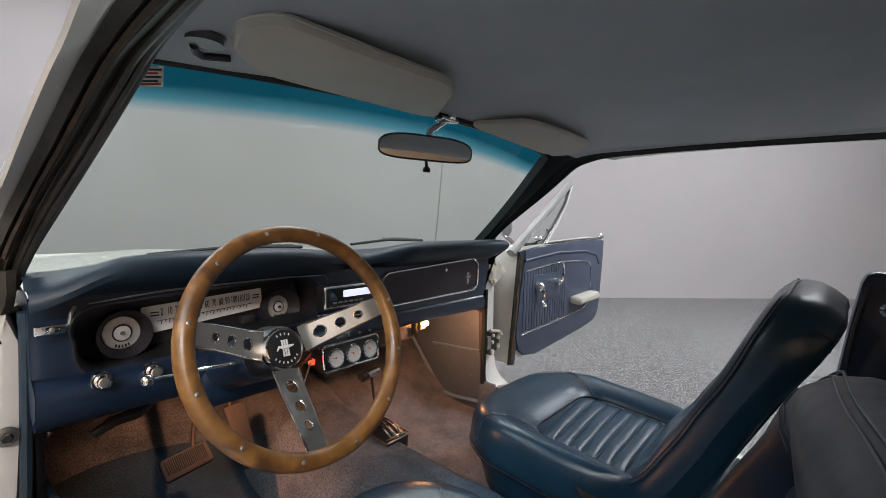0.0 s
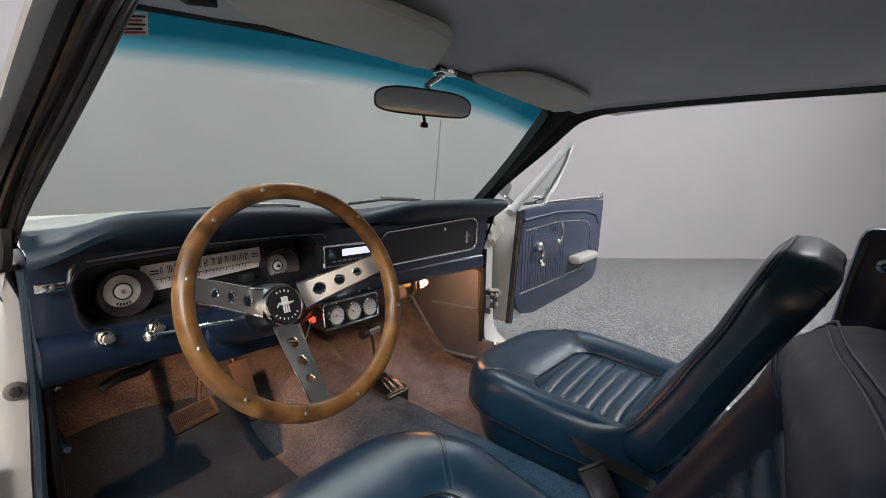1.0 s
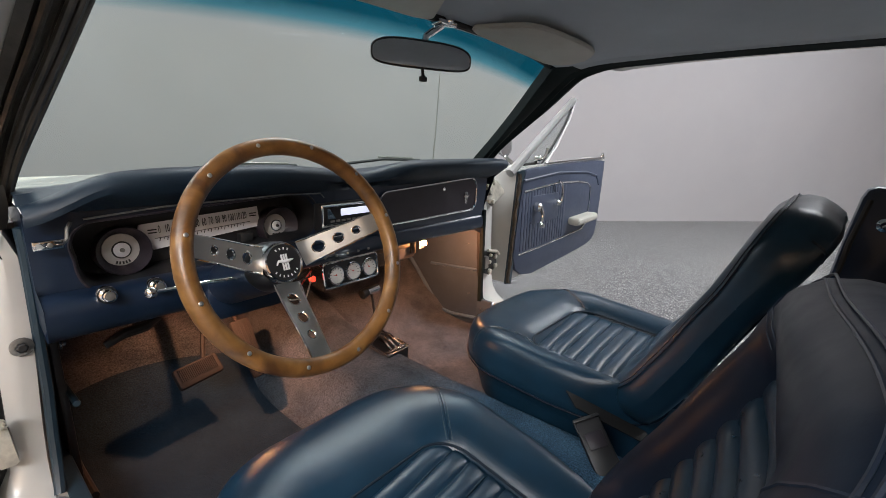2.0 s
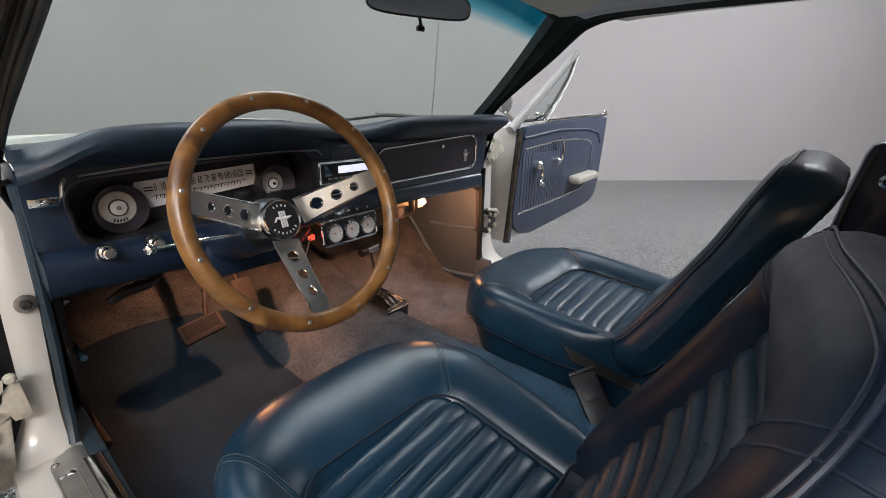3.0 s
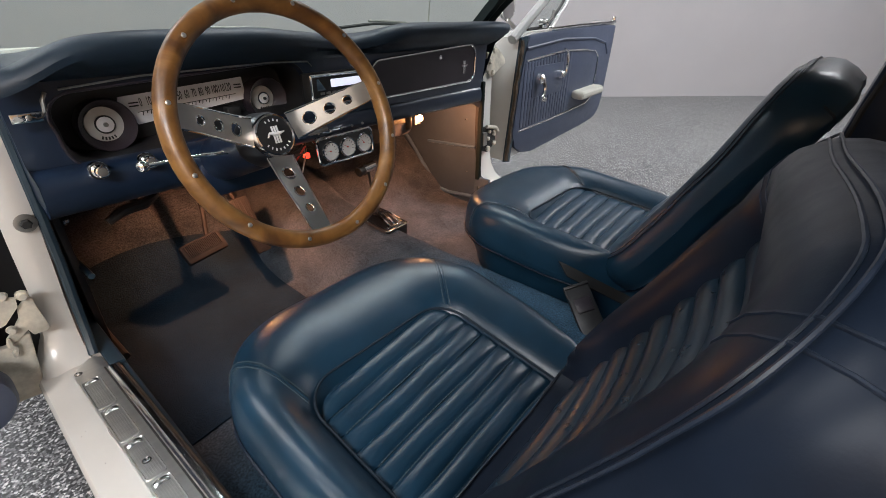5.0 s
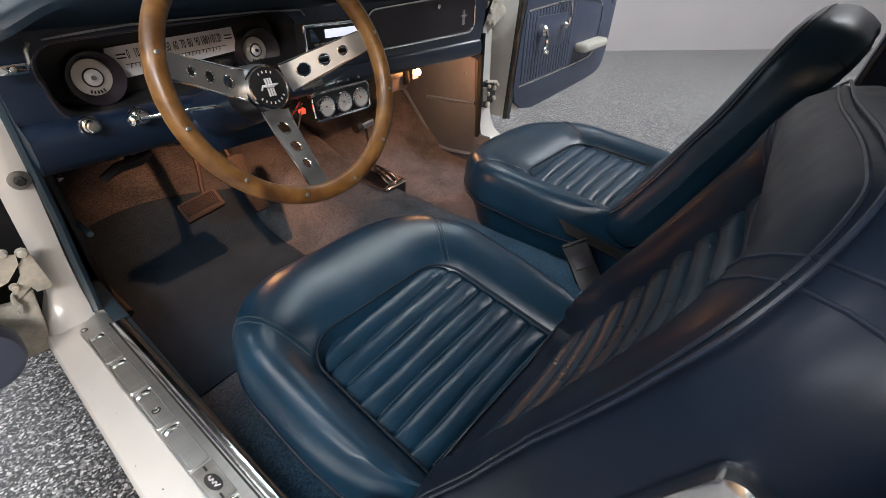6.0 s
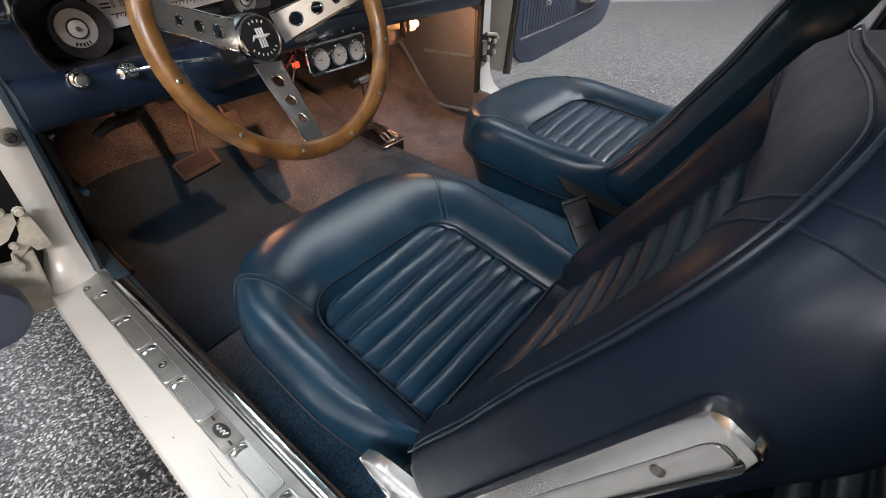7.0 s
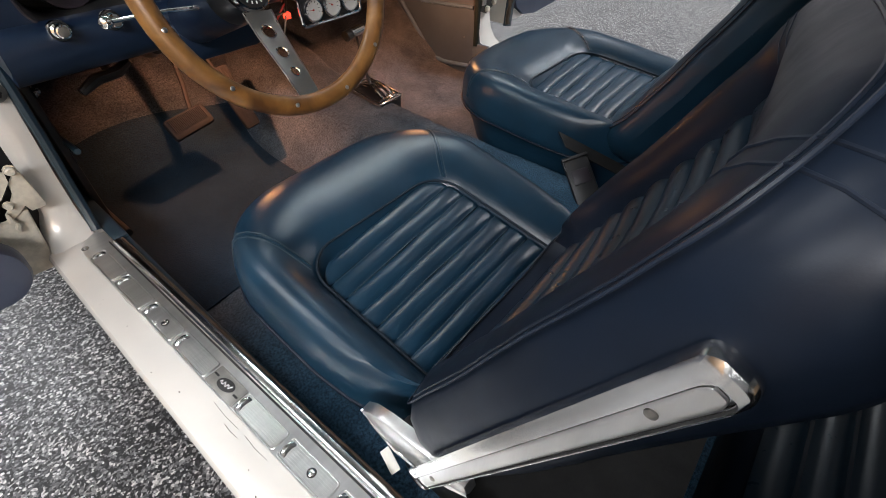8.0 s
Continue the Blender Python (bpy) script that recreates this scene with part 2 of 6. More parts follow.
MIRROR = surface("mirror_glass", (0.85, 0.85, 0.85), 0.03, metal=1.0, vary=0.01, rough_vary=0.0)


# ---- mesh helpers ----
def thing(name, loc, label, category, group="", kind=""):
    ob = new(name)
    ob.empty_display_size = 0.05
    ob.location = loc
    bpy.context.view_layer.update()
    return tagged(ob, label, category, group, kind)


def base_of(ob):
    """The place of a thing's own origin; parts carry their geometry in world places."""
    top = ob
    while top.parent is not None:
        top = top.parent
    return top.matrix_basis.copy()


def part(name, bm, material, parent=None, label="", smooth=35):
    """Links a bmesh, given in world places, as one mesh object under a thing or a part."""
    me = bpy.data.meshes.new(name)
    bmesh.ops.recalc_face_normals(bm, faces=bm.faces)
    if smooth:
        for f in bm.faces:
            f.smooth = True
        lim = radians(smooth)
        for e in bm.edges:
            if len(e.link_faces) == 2 and e.calc_face_angle(0) > lim:
                e.smooth = False
    if parent is not None:
        bm.transform(base_of(parent).inverted())
    bm.to_mesh(me)
    bm.free()
    me.materials.append(material)
    ob = new(name, me)
    if parent is not None:
        ob.parent = parent
    if label:
        tagged(ob, label)
    return ob


def solo(name, bm, material, label, category, kind="", group="", smooth=35):
    return tagged(part(name, bm, material, None, "", smooth), label, category, group, kind)


def add(bm, verts, faces, m=None):
    vs = [bm.verts.new(m @ Vector(v) if m is not None else v) for v in verts]
    for f in faces:
        try:
            bm.faces.new([vs[i] for i in f])
        except ValueError:
            pass
    return vs


def box(bm, lo, hi, bev=0.0, m=None, seg=2):
    x0, y0, z0 = lo
    x1, y1, z1 = hi
    vs = add(bm, [(x, y, z) for x in (x0, x1) for y in (y0, y1) for z in (z0, z1)],
             [(0, 1, 3, 2), (4, 6, 7, 5), (0, 4, 5, 1), (2, 3, 7, 6), (0, 2, 6, 4), (1, 5, 7, 3)], m)
    if bev:
        edges = {e for v in vs for e in v.link_edges}
        bmesh.ops.bevel(bm, geom=list(edges), offset=bev, segments=seg, affect="EDGES", profile=0.5)
    return bm


def nb():
    return bmesh.new()


def skin(bm, rings, closed=True, cap0=False, cap1=False, m=None):
    """Quads between rings of equally many points."""
    grid = [[bm.verts.new(m @ Vector(p) if m is not None else p) for p in r] for r in rings]
    k = len(grid[0])
    for a, b in zip(grid, grid[1:]):
        for i in range(k if closed else k - 1):
            j = (i + 1) % k
            try:
                bm.faces.new((a[i], a[j], b[j], b[i]))
            except ValueError:
                pass
    for cap, r in ((cap0, grid[0]), (cap1, grid[-1])):
        if cap:
            bm.faces.new(r)
    return grid


def tube(bm, path, r, n=10, closed=False, cap=True, flat=1.0, m=None):
    """A round bar along a path; r: one radius or one a point."""
    path = [Vector(p) for p in path]
    rs = r if isinstance(r, (list, tuple)) else [r] * len(path)
    rings, up = [], None
    for i, p in enumerate(path):
        a = path[i - 1] if i or closed else p
        b = path[(i + 1) % len(path)] if i + 1 < len(path) or closed else p
        d = (b - a).normalized()
        if up is None:
            up = d.orthogonal().normalized()
        up = (up - d * up.dot(d)).normalized()
        s = d.cross(up)
        rings.append([p + (up * math.cos(2 * math.pi * k / n) + s * math.sin(2 * math.pi * k / n) * flat) * rs[i] for k in range(n)])
    if closed:
        rings.append(rings[0])
        grid = [[bm.verts.new(m @ q if m is not None else q) for q in ring] for ring in rings[:-1]]
        for i in range(len(grid)):
            a, b = grid[i], grid[(i + 1) % len(grid)]
            best = min(range(n), key=lambda k: (a[0].co - b[k].co).length) if i + 1 == len(grid) else 0
            for k in range(n):
                bm.faces.new((a[k], a[(k + 1) % n], b[(k + 1 + best) % n], b[(k + best) % n]))
    else:
        skin(bm, rings, True, cap, cap, m)
    return bm


def lathe(bm, profile, n=24, m=None, cap0=True, cap1=True):
    """Turns (radius, height) pairs about z."""
    rings = [[(r * math.cos(2 * math.pi * k / n), r * math.sin(2 * math.pi * k / n), h) for k in range(n)] for r, h in profile]
    skin(bm, rings, True, cap0, cap1, m)
    return bm


def facing(at, normal, up=(0, 0, 1)):
    """A pose at a place whose z points along normal and whose y points up."""
    z = Vector(normal).normalized()
    y = (Vector(up) - z * Vector(up).dot(z)).normalized()
    x = y.cross(z)
    return Matrix.Translation(at) @ Matrix((x, y, z)).transposed().to_4x4()


def rrect(hx, hy, r, n=8, side=4):
    """A rounded rectangle round the origin, counter-clockwise, with n steps a corner and side steps a straight."""
    pts = []
    for k, (sx, sy) in enumerate(((1, 1), (-1, 1), (-1, -1), (1, -1))):
        cx, cy = sx * (hx - r), sy * (hy - r)
        for i in range(n + 1):
            a = math.pi / 2 * (k + i / n)
            pts.append((cx + r * math.cos(a), cy + r * math.sin(a)))
        nx, ny = ((-1, 1), (-1, -1), (1, -1), (1, 1))[k]
        q = (nx * (hx - r) + r * math.cos(math.pi / 2 * (k + 1)), ny * (hy - r) + r * math.sin(math.pi / 2 * (k + 1)))
        p = pts[-1]
        for i in range(1, side):
            pts.append((p[0] + (q[0] - p[0]) * i / side, p[1] + (q[1] - p[1]) * i / side))
    return pts


def plate(bm, outline, t, bev=0.0, m=None):
    """An outline in x, y lifted to a plate of thickness t with softened upper edge."""
    c = Vector((sum(p[0] for p in outline) / len(outline), sum(p[1] for p in outline) / len(outline)))

    def inset(d):
        n = len(outline)
        out = []
        for i, p in enumerate(outline):
            a, b = Vector(outline[i - 1]), Vector(outline[(i + 1) % n])
            e = (b - a).normalized() if (b - a).length > 1e-9 else Vector((1, 0))
            nrm = Vector((-e.y, e.x))
            out.append(Vector(p) + nrm * d)
        return out
    rings = [[(p[0], p[1], 0) for p in outline], [(p[0], p[1], t - bev) for p in outline]]
    if bev:
        rings.append([(p.x, p.y, t - bev * 0.3) for p in inset(bev * 0.3)])
        rings.append([(p.x, p.y, t) for p in inset(bev)])
    skin(bm, rings, True, True, True, m)
    return bm


def sheet(bm, fn, nu, nv, m=None):
    """A grid surface fn(u, v) for u, v in 0..1."""
    rows = [[bm.verts.new(m @ Vector(fn(i / nu, j / nv)) if m is not None else fn(i / nu, j / nv)) for i in range(nu + 1)] for j in range(nv + 1)]
    for a, b in zip(rows, rows[1:]):
        for i in range(nu):
            bm.faces.new((a[i], a[i + 1], b[i + 1], b[i]))
    return rows


def thick(bm, t):
    """Gives the faces of an open sheet a thickness."""
    bmesh.ops.recalc_face_normals(bm, faces=bm.faces)
    bmesh.ops.solidify(bm, geom=bm.faces[:], thickness=t)
    return bm


def smoothstep(a, b, x):
    k = min(1.0, max(0.0, (x - a) / (b - a)))
    return k * k * (3 - 2 * k)


def lerp(a, b, k):
    return a + (b - a) * k


def along(table, x):
    """A value between the rows (x, value) of a table."""
    if x <= table[0][0]:
        return table[0][1]
    for (x0, v0), (x1, v1) in zip(table, table[1:]):
        if x <= x1:
            k = (x - x0) / (x1 - x0)
            return v0 + (v1 - v0) * k
    return table[-1][1]


def letters(text, size, m, depth=0.0004):
    """Raised characters in the built-in font, as a bmesh in the plane of m."""
    cu = bpy.data.curves.new("letters", "FONT")
    cu.body, cu.size, cu.extrude, cu.align_x, cu.align_y, cu.resolution_u = text, size, depth, "CENTER", "CENTER", 2
    ob = bpy.data.objects.new("letters", cu)
    me = bpy.data.meshes.new_from_object(ob)
    bm = nb()
    bm.from_mesh(me)
    bm.transform(m)
    bpy.data.objects.remove(ob)
    bpy.data.curves.remove(cu)
    bpy.data.meshes.remove(me)
    return bm


# ---- the room ----
def room_point(ahead, side, z):
    p = AHEAD * ahead + SIDE * side
    return (p.x, p.y, z)


def room_wall(name, a0, s0, a1, s1, material, label):
    """A wall slab, 0.15 m thick, standing outside the line from (a0, s0) to (a1, s1)."""
    a, b = Vector(room_point(a0, s0, 0)), Vector(room_point(a1, s1, 0))
    d = (b - a).normalized()
    n = Vector((-d.y, d.x, 0))
    mid = Vector(room_point((ROOM_FRONT + ROOM_BACK) / 2, 0, 0))
    if (mid - a).dot(n) > 0:
        n = -n
    bm = nb()
    vs = [bm.verts.new(p + Vector((0, 0, z))) for z in (0, ROOM_TOP) for p in (a - d * 0.15, b + d * 0.15, b + d * 0.15 + n * 0.15, a - d * 0.15 + n * 0.15)]
    for f in ((0, 1, 2, 3), (4, 5, 6, 7), (0, 1, 5, 4), (1, 2, 6, 5), (2, 3, 7, 6), (3, 0, 4, 7)):
        bm.faces.new([vs[i] for i in f])
    return solo(name, bm, material, label, "wall", "structure", smooth=0)


room_wall("wall_north", ROOM_FRONT, -ROOM_SIDE, ROOM_FRONT, ROOM_SIDE, WALL_PAINT, "plain light grey painted studio wall")
room_wall("wall_east", ROOM_FRONT, ROOM_SIDE, ROOM_BACK, ROOM_SIDE, WALL_PAINT, "plain light grey painted studio wall")
room_wall("wall_west", ROOM_FRONT, -ROOM_SIDE, ROOM_BACK, -ROOM_SIDE, WALL_PAINT, "plain light grey painted studio wall")
room_wall("wall_south", ROOM_BACK, ROOM_SIDE, ROOM_BACK, -ROOM_SIDE, TAN_WALL, "warm tan painted wall behind the car")
bm = nb()
sheet(bm, lambda u, v: room_point(lerp(ROOM_BACK - 0.1, ROOM_FRONT + 0.1, v), lerp(-ROOM_SIDE - 0.1, ROOM_SIDE + 0.1, u), 0.0), 8, 8)
solo("ground", bm, FLAKES, "black, grey and white flake epoxy floor", "floor", "structure")
bm = nb()
box(bm, (-ROOM_SIDE - 0.1, ROOM_BACK - 0.1, ROOM_TOP), (ROOM_SIDE + 0.1, ROOM_FRONT + 0.1, ROOM_TOP + 0.12), m=pose(0, 0, 0, 0, 0, ROOM_TURN))
solo("ceiling", bm, CEILING_PAINT, "flat painted studio ceiling", "ceiling", "structure", smooth=0)


# ---- car body ----
car = thing("car", (0, -0.5, 0), "white enamelled vintage coupe body with a grey-blue headliner", "car")


def mirrored(points, s):
    return [(s * p[0], p[1], p[2]) for p in points]


def wheel_stand(x, y):
    """A road wheel far under the body, which carries it."""
    m = pose(x, y, 0.31, 0, 90, 0)
    bm = nb()
    lathe(bm, [(0.17, -0.085), (0.27, -0.09), (0.305, -0.07), (0.31, 0.0), (0.305, 0.07), (0.27, 0.09), (0.17, 0.085)], 32, m)
    w = part("wheel", bm, RUBBER, car)
    bm = nb()
    lathe(bm, [(0.17, -0.088), (0.15, -0.092), (0.06, -0.06), (0.03, -0.07)], 24, m, True, True)
    lathe(bm, [(0.17, 0.088), (0.15, 0.092), (0.06, 0.06), (0.03, 0.07)], 24, m, True, True)
    part("rim", bm, STEEL, w)


for sx in (-0.72, 0.72):
    for wy in (0.95, -1.79):
        wheel_stand(sx, wy)

SILL_OUT, SILL_IN, SILL_Z = 0.755, 0.640, 0.360


def sill(s):
    """Rocker with its rounded outer shoulder and inner flange."""
    prof = [(SILL_IN, 0.27), (SILL_IN, SILL_Z), (0.66, SILL_Z + 0.002), (0.715, SILL_Z + 0.0005), (0.742, SILL_Z - 0.002), (0.752, SILL_Z - 0.006), (0.757, SILL_Z - 0.014), (0.758, SILL_Z - 0.035),
            (0.752, 0.24), (0.735, 0.17), (0.70, 0.165), (0.68, 0.20)]
    bm = nb()
    rings = [[(s * x, y, z) for x, z in prof] for y in (0.16, 0.0, -0.2, -0.5, -0.8, -1.1, -1.3)]
    skin(bm, rings, True, True, True)
    return part("sill", bm, WHITE_PAINT, car, "white painted door sill")


sills = {s: sill(s) for s in (-1, 1)}
for s in (-1, 1):
    bm = nb()
    box(bm, (min(s * 0.630, s * 0.6385), -1.20, 0.268), (max(s * 0.630, s * 0.6385), -0.16, 0.3585), 0.003)
    box(bm, (min(s * 0.630, s * 0.657), -0.206, 0.268), (max(s * 0.630, s * 0.657), 0.15, 0.366), 0.004)
    part("inner_sill_trim", bm, NAVY_TRIM, sills[s], "dark blue vinyl along the inner sill")


def scuff_plate(s):
    """Pressed aluminium sill plate: a flat strip, a groove and raised bead along the inner edge, and a row of embossed ribbed panels."""
    y0, y1, z = -0.165, -1.16, SILL_Z + 0.0035

    def slant(x, y):
        """The plate draws in slightly towards the rear."""
        return s * (x + 0.019 * (y + 0.215))

    def at(y, h=0.003):
        return Matrix.Translation((slant(0.6925, y), y, z + h)) @ pose(0, 0, 0, 0, 0, s * -1.1)
    out = [(0.675, -0.158), (0.700, -0.176), (0.7085, -0.196), (0.7085, -0.5), (0.7085, -0.8), (0.7085, y1), (0.658, y1), (0.658, -0.8), (0.658, -0.5), (0.660, -0.172), (0.665, -0.160)]
    pts = [(slant(x, y), y) for x, y in out]
    bm = nb()
    plate(bm, pts if s > 0 else pts[::-1], 0.003, 0.001, Matrix.Translation((0, 0, z)))
    ob = part("scuff_plate", bm, BRUSHED, sills[s], "bright aluminium scuff plate with embossed panels")
    stations = (y0 - 0.042, y0 - 0.050, -0.4, -0.6, -0.8, y1 + 0.01)
    bm = nb()
    skin(bm, [[(slant(0.6545 + a, y), y, z + h * (0.4 if k == 0 else 1)) for a, h in ((-0.0095, -0.002), (-0.0085, 0.004), (-0.006, 0.0066), (0.0, 0.0076), (0.004, 0.0070), (0.0065, 0.005), (0.0075, 0.0))] for k, y in enumerate(stations)], True, True, True)
    part("scuff_bead", bm, POLISHED, sills[s])
    bm = nb()
    tube(bm, [(slant(0.6642, y), y, z + 0.0030) for y in stations], 0.0016, 6)
    part("scuff_groove", bm, RUBBER, sills[s])
    bm = nb()
    tube(bm, [(slant(0.643, y), y, z - 0.002) for y in stations], 0.0030, 8)
    part("sill_edge_strip", bm, OLD_RUBBER, sills[s])

    def screw(x, y, h):
        bm = nb()
        lathe(bm, [(0.0052, 0), (0.0048, 0.0018), (0.0035, 0.0026), (0.0016, 0.0018)], 14, Matrix.Translation((slant(x, y), y, z + h)))
        sc = part("screw", bm, CHROME, sills[s])
        bm = nb()
        lathe(bm, [(0.0064, 0.0), (0.0062, 0.0008), (0.0050, 0.0010)], 14, Matrix.Translation((slant(x, y), y, z + h - 0.0004)))
        part("screw_seat", bm, RUBBER, sc)
    for n in range(9):
        if n == 4:
            m = at(-0.6545, 0.0032)
            bm = nb()
            plate(bm, rrect(0.0150, 0.034, 0.002, 3, 2), 0.0012, 0.0005, m)
            part("badge_plate", bm, STEEL, sills[s])
            bm = nb()
            plate(bm, [(0.0088 * math.cos(a * 0.2618), 0.0165 * math.sin(a * 0.2618)) for a in range(24)], 0.0012, 0.0004, m @ pose(0, 0, 0.0012, 0, 0, 8))
            part("badge_oval", bm, INK, sills[s])
            bm = nb()
            tube(bm, [m @ pose(0, 0, 0.0026, 0, 0, 8) @ Vector((0.0032 * math.sin(1.9 * k), 0.0115 - 0.0021 * k, 0)) for k in range(12)], 0.0009, 5)
            part("badge_flourish", bm, SILVER_FACE, sills[s])
            for x, y in ((0.002, 0.0265), (-0.002, -0.0255)):
                bm = nb()
                box(bm, (x - 0.0015, y - 0.005, 0.0011), (x + 0.0015, y + 0.005, 0.0016), 0, m)
                part("badge_bar", bm, RUBBER, sills[s])
            continue
        cy = -0.2715 - 0.0995 * n if n < 4 else -0.7365 - 0.0995 * (n - 5)
        m = at(cy)
        bm = nb()
        rr = [(0.0150, 0.0470, 0.0060, 0.0), (0.0146, 0.0466, 0.0058, 0.0018), (0.0140, 0.0458, 0.0054, 0.0024), (0.0132, 0.0448, 0.0048, 0.0020), (0.0126, 0.0440, 0.0042, 0.0006)]
        skin(bm, [[(p[0], p[1], h) for p in rrect(hx, hy, r, 5, 3)] for hx, hy, r, h in rr], True, False, True, m)
        part("embossed_panel", bm, BRUSHED, sills[s])
        bm = nb()
        skin(bm, [[(x, 0.0405 + y - 0.0025 * (x / 0.0105) ** 2, h * (1 - 0.5 * (x / 0.0105) ** 4)) for x in (-0.0105, -0.008, -0.004, 0.0, 0.004, 0.008, 0.0105)] for y, h in ((0.0052, 0.0016), (0.0040, 0.0036), (0.0012, 0.0042), (-0.0022, 0.0032), (-0.0050, 0.0010))], False, m=m)
        part("raised_end", bm, POLISHED, sills[s])
        for k in range(7 if s < 0 else 0):
            x = -0.0099 + 0.0033 * k
            bm = nb()
            tube(bm, [(x, -0.040, 0.0005), (x, 0.034, 0.0005)], 0.0007, 5, m=m)
            part("fine_rib", bm, BRUSHED, sills[s])
        if n in (2, 6, 8):
            screw(0.6925, cy - 0.008, 0.0045)
    screw(0.7015, -0.192, 0.003)
    return ob


for s in (-1, 1):
    scuff_plate(s)

# chips and scratches in the sill paint
rnd = random.Random(3)
for k in range(7):
    cy, cx, r = -0.30 - 0.55 * rnd.random(), -0.710 - 0.036 * rnd.random(), 0.0004 + 0.0006 * rnd.random()
    bm = nb()
    plate(bm, [(cx + r * (0.7 + 0.6 * rnd.random()) * math.cos(a * 0.9), cy + 1.6 * r * (0.7 + 0.6 * rnd.random()) * math.sin(a * 0.9)) for a in range(7)], 0.0002, 0.0, Matrix.Translation((0, 0, SILL_Z + 0.0012 - 0.05 * max(0.0, -cx - 0.715))))
    part("paint_chip", bm, STEEL if k % 3 else OLD_RUBBER, sills[-1])
for cx, cy, ln in ((-0.7085, -0.66, 0.06), (-0.7075, -0.735, 0.05), (-0.716, -0.70, 0.03), (-0.7065, -0.36, 0.035)):
    bm = nb()
    tube(bm, [(cx, cy, SILL_Z + 0.0008), (cx - 0.001, cy - ln * 0.5, SILL_Z + 0.0008), (cx + 0.0005, cy - ln, SILL_Z + 0.0008)], 0.00028, 5)
    part("scratch", bm, OLD_RUBBER, sills[-1])


def hinge_pillar(s):
    """White door pillar with its fillet into the sill, blue flange strip and door-opening seal."""
    bm = nb()
    rows = []
    for k, (z, out, back) in enumerate(((0.345, 0.752, -0.175), (0.365, 0.748, -0.150), (0.385, 0.738, -0.130), (0.42, 0.725, -0.118), (0.48, 0.716, -0.112), (0.60, 0.712, -0.108), (0.70, 0.706, -0.110), (0.75, 0.700, -0.113), (0.79, 0.694, -0.113), (0.825, 0.688, -0.111), (0.840, 0.684, -0.103), (0.847, 0.680, -0.080))):
        inner = 0.618 if s > 0 else lerp(0.668, 0.650, smoothstep(0.36, 0.72, z)) + 0.022 * smoothstep(0.79, 0.86, z)
        rows.append([(s * x, y, z) for x, y in ((0.630, 0.16), (inner, back + 0.014), (inner + 0.004, back + 0.002), (inner + 0.022, back - 0.003), (out - 0.02, back - 0.002), (out - 0.006, back + 0.006), (out, back + 0.024), (out + 0.004, 0.02), (out, 0.16))])
    skin(bm, rows, True, True, True)
    p = part("hinge_pillar", bm, WHITE_PAINT, car, "white painted hinge pillar")
    bm = nb()
    if s < 0:
        run = [(0.646, -0.120, 0.838), (0.645, -0.116, 0.80), (0.647, -0.110, 0.70), (0.651, -0.110, 0.55), (0.657, -0.116, 0.46), (0.661, -0.130, 0.40), (0.666, -0.150, 0.366)]
    else:
        run = [(0.614, -0.122, 0.855), (0.613, -0.116, 0.80), (0.613, -0.110, 0.70), (0.618, -0.110, 0.55), (0.622, -0.118, 0.44), (0.618, -0.130, 0.390), (0.631, -0.145, 0.372), (0.634, -0.19, 0.340)]
    tube(bm, mirrored(run, s), 0.0085, 8)
    part("flange_strip", bm, NAVY_TRIM if s < 0 else RUBBER, p, "dark blue vinyl flange strip")
    m = facing((s * 0.672, -0.112, 0.638), (0, -1, 0))
    if s < 0:
        bm = nb()
        lathe(bm, [(0.016, 0), (0.016, 0.003), (0.010, 0.005), (0.009, 0.005)], 20, m)
        part("washer", bm, STEEL, p)
        bm = nb()
        lathe(bm, [(0.0085, 0.004), (0.0085, 0.009), (0.006, 0.011)], 6, m)
        part("bolt", bm, RUBBER, p)
    if s > 0:
        up = [(0.645, 0.765), (0.668, 0.749), (0.690, 0.760), (0.748, 0.790), (0.742, 0.806), (0.690, 0.846), (0.668, 0.852), (0.645, 0.838)]
        h = nb()
        plate(h, up, 0.010, 0.003, Matrix(((1, 0, 0, 0), (0, 0, -1, -0.116), (0, 1, 0, 0), (0, 0, 0, 1))))
        hinge = part("hinge", h, CREAM_METAL, p, "cream painted upper door hinge")
        h = nb()
        box(h, (0.612, -0.140, 0.775), (0.648, -0.118, 0.835), 0.003)
        part("hinge_leaf", h, CREAM_METAL, hinge)
        for x, z in ((0.668, 0.836), (0.668, 0.765), (0.628, 0.805)):
            h = nb()
            lathe(h, [(0.010, 0), (0.010, 0.006), (0.006, 0.009)], 6, facing((x, -0.126 if x > 0.65 else -0.139, z), (0, -1, 0)))
            part("hinge_bolt", h, CREAM_METAL, hinge)
        low = [(0.632, 0.490), (0.668, 0.476), (0.712, 0.500), (0.720, 0.545), (0.690, 0.572), (0.632, 0.576)]
        h = nb()
        plate(h, low, 0.012, 0.003, Matrix(((1, 0, 0, 0), (0, 0, -1, -0.114), (0, 1, 0, 0), (0, 0, 0, 1))))
        hinge = part("hinge", h, RUBBER, p, "greasy dark lower door hinge with pale bolts")
        h = nb()
        box(h, (0.616, -0.142, 0.512), (0.640, -0.118, 0.560), 0.003)
        part("hinge_leaf", h, STEEL, hinge)
        h = nb()
        tube(h, [(0.640, -0.135, 0.580), (0.700, -0.135, 0.568), (0.716, -0.135, 0.552)], 0.006, 8)
        part("hinge_spring", h, CREAM_METAL, hinge)
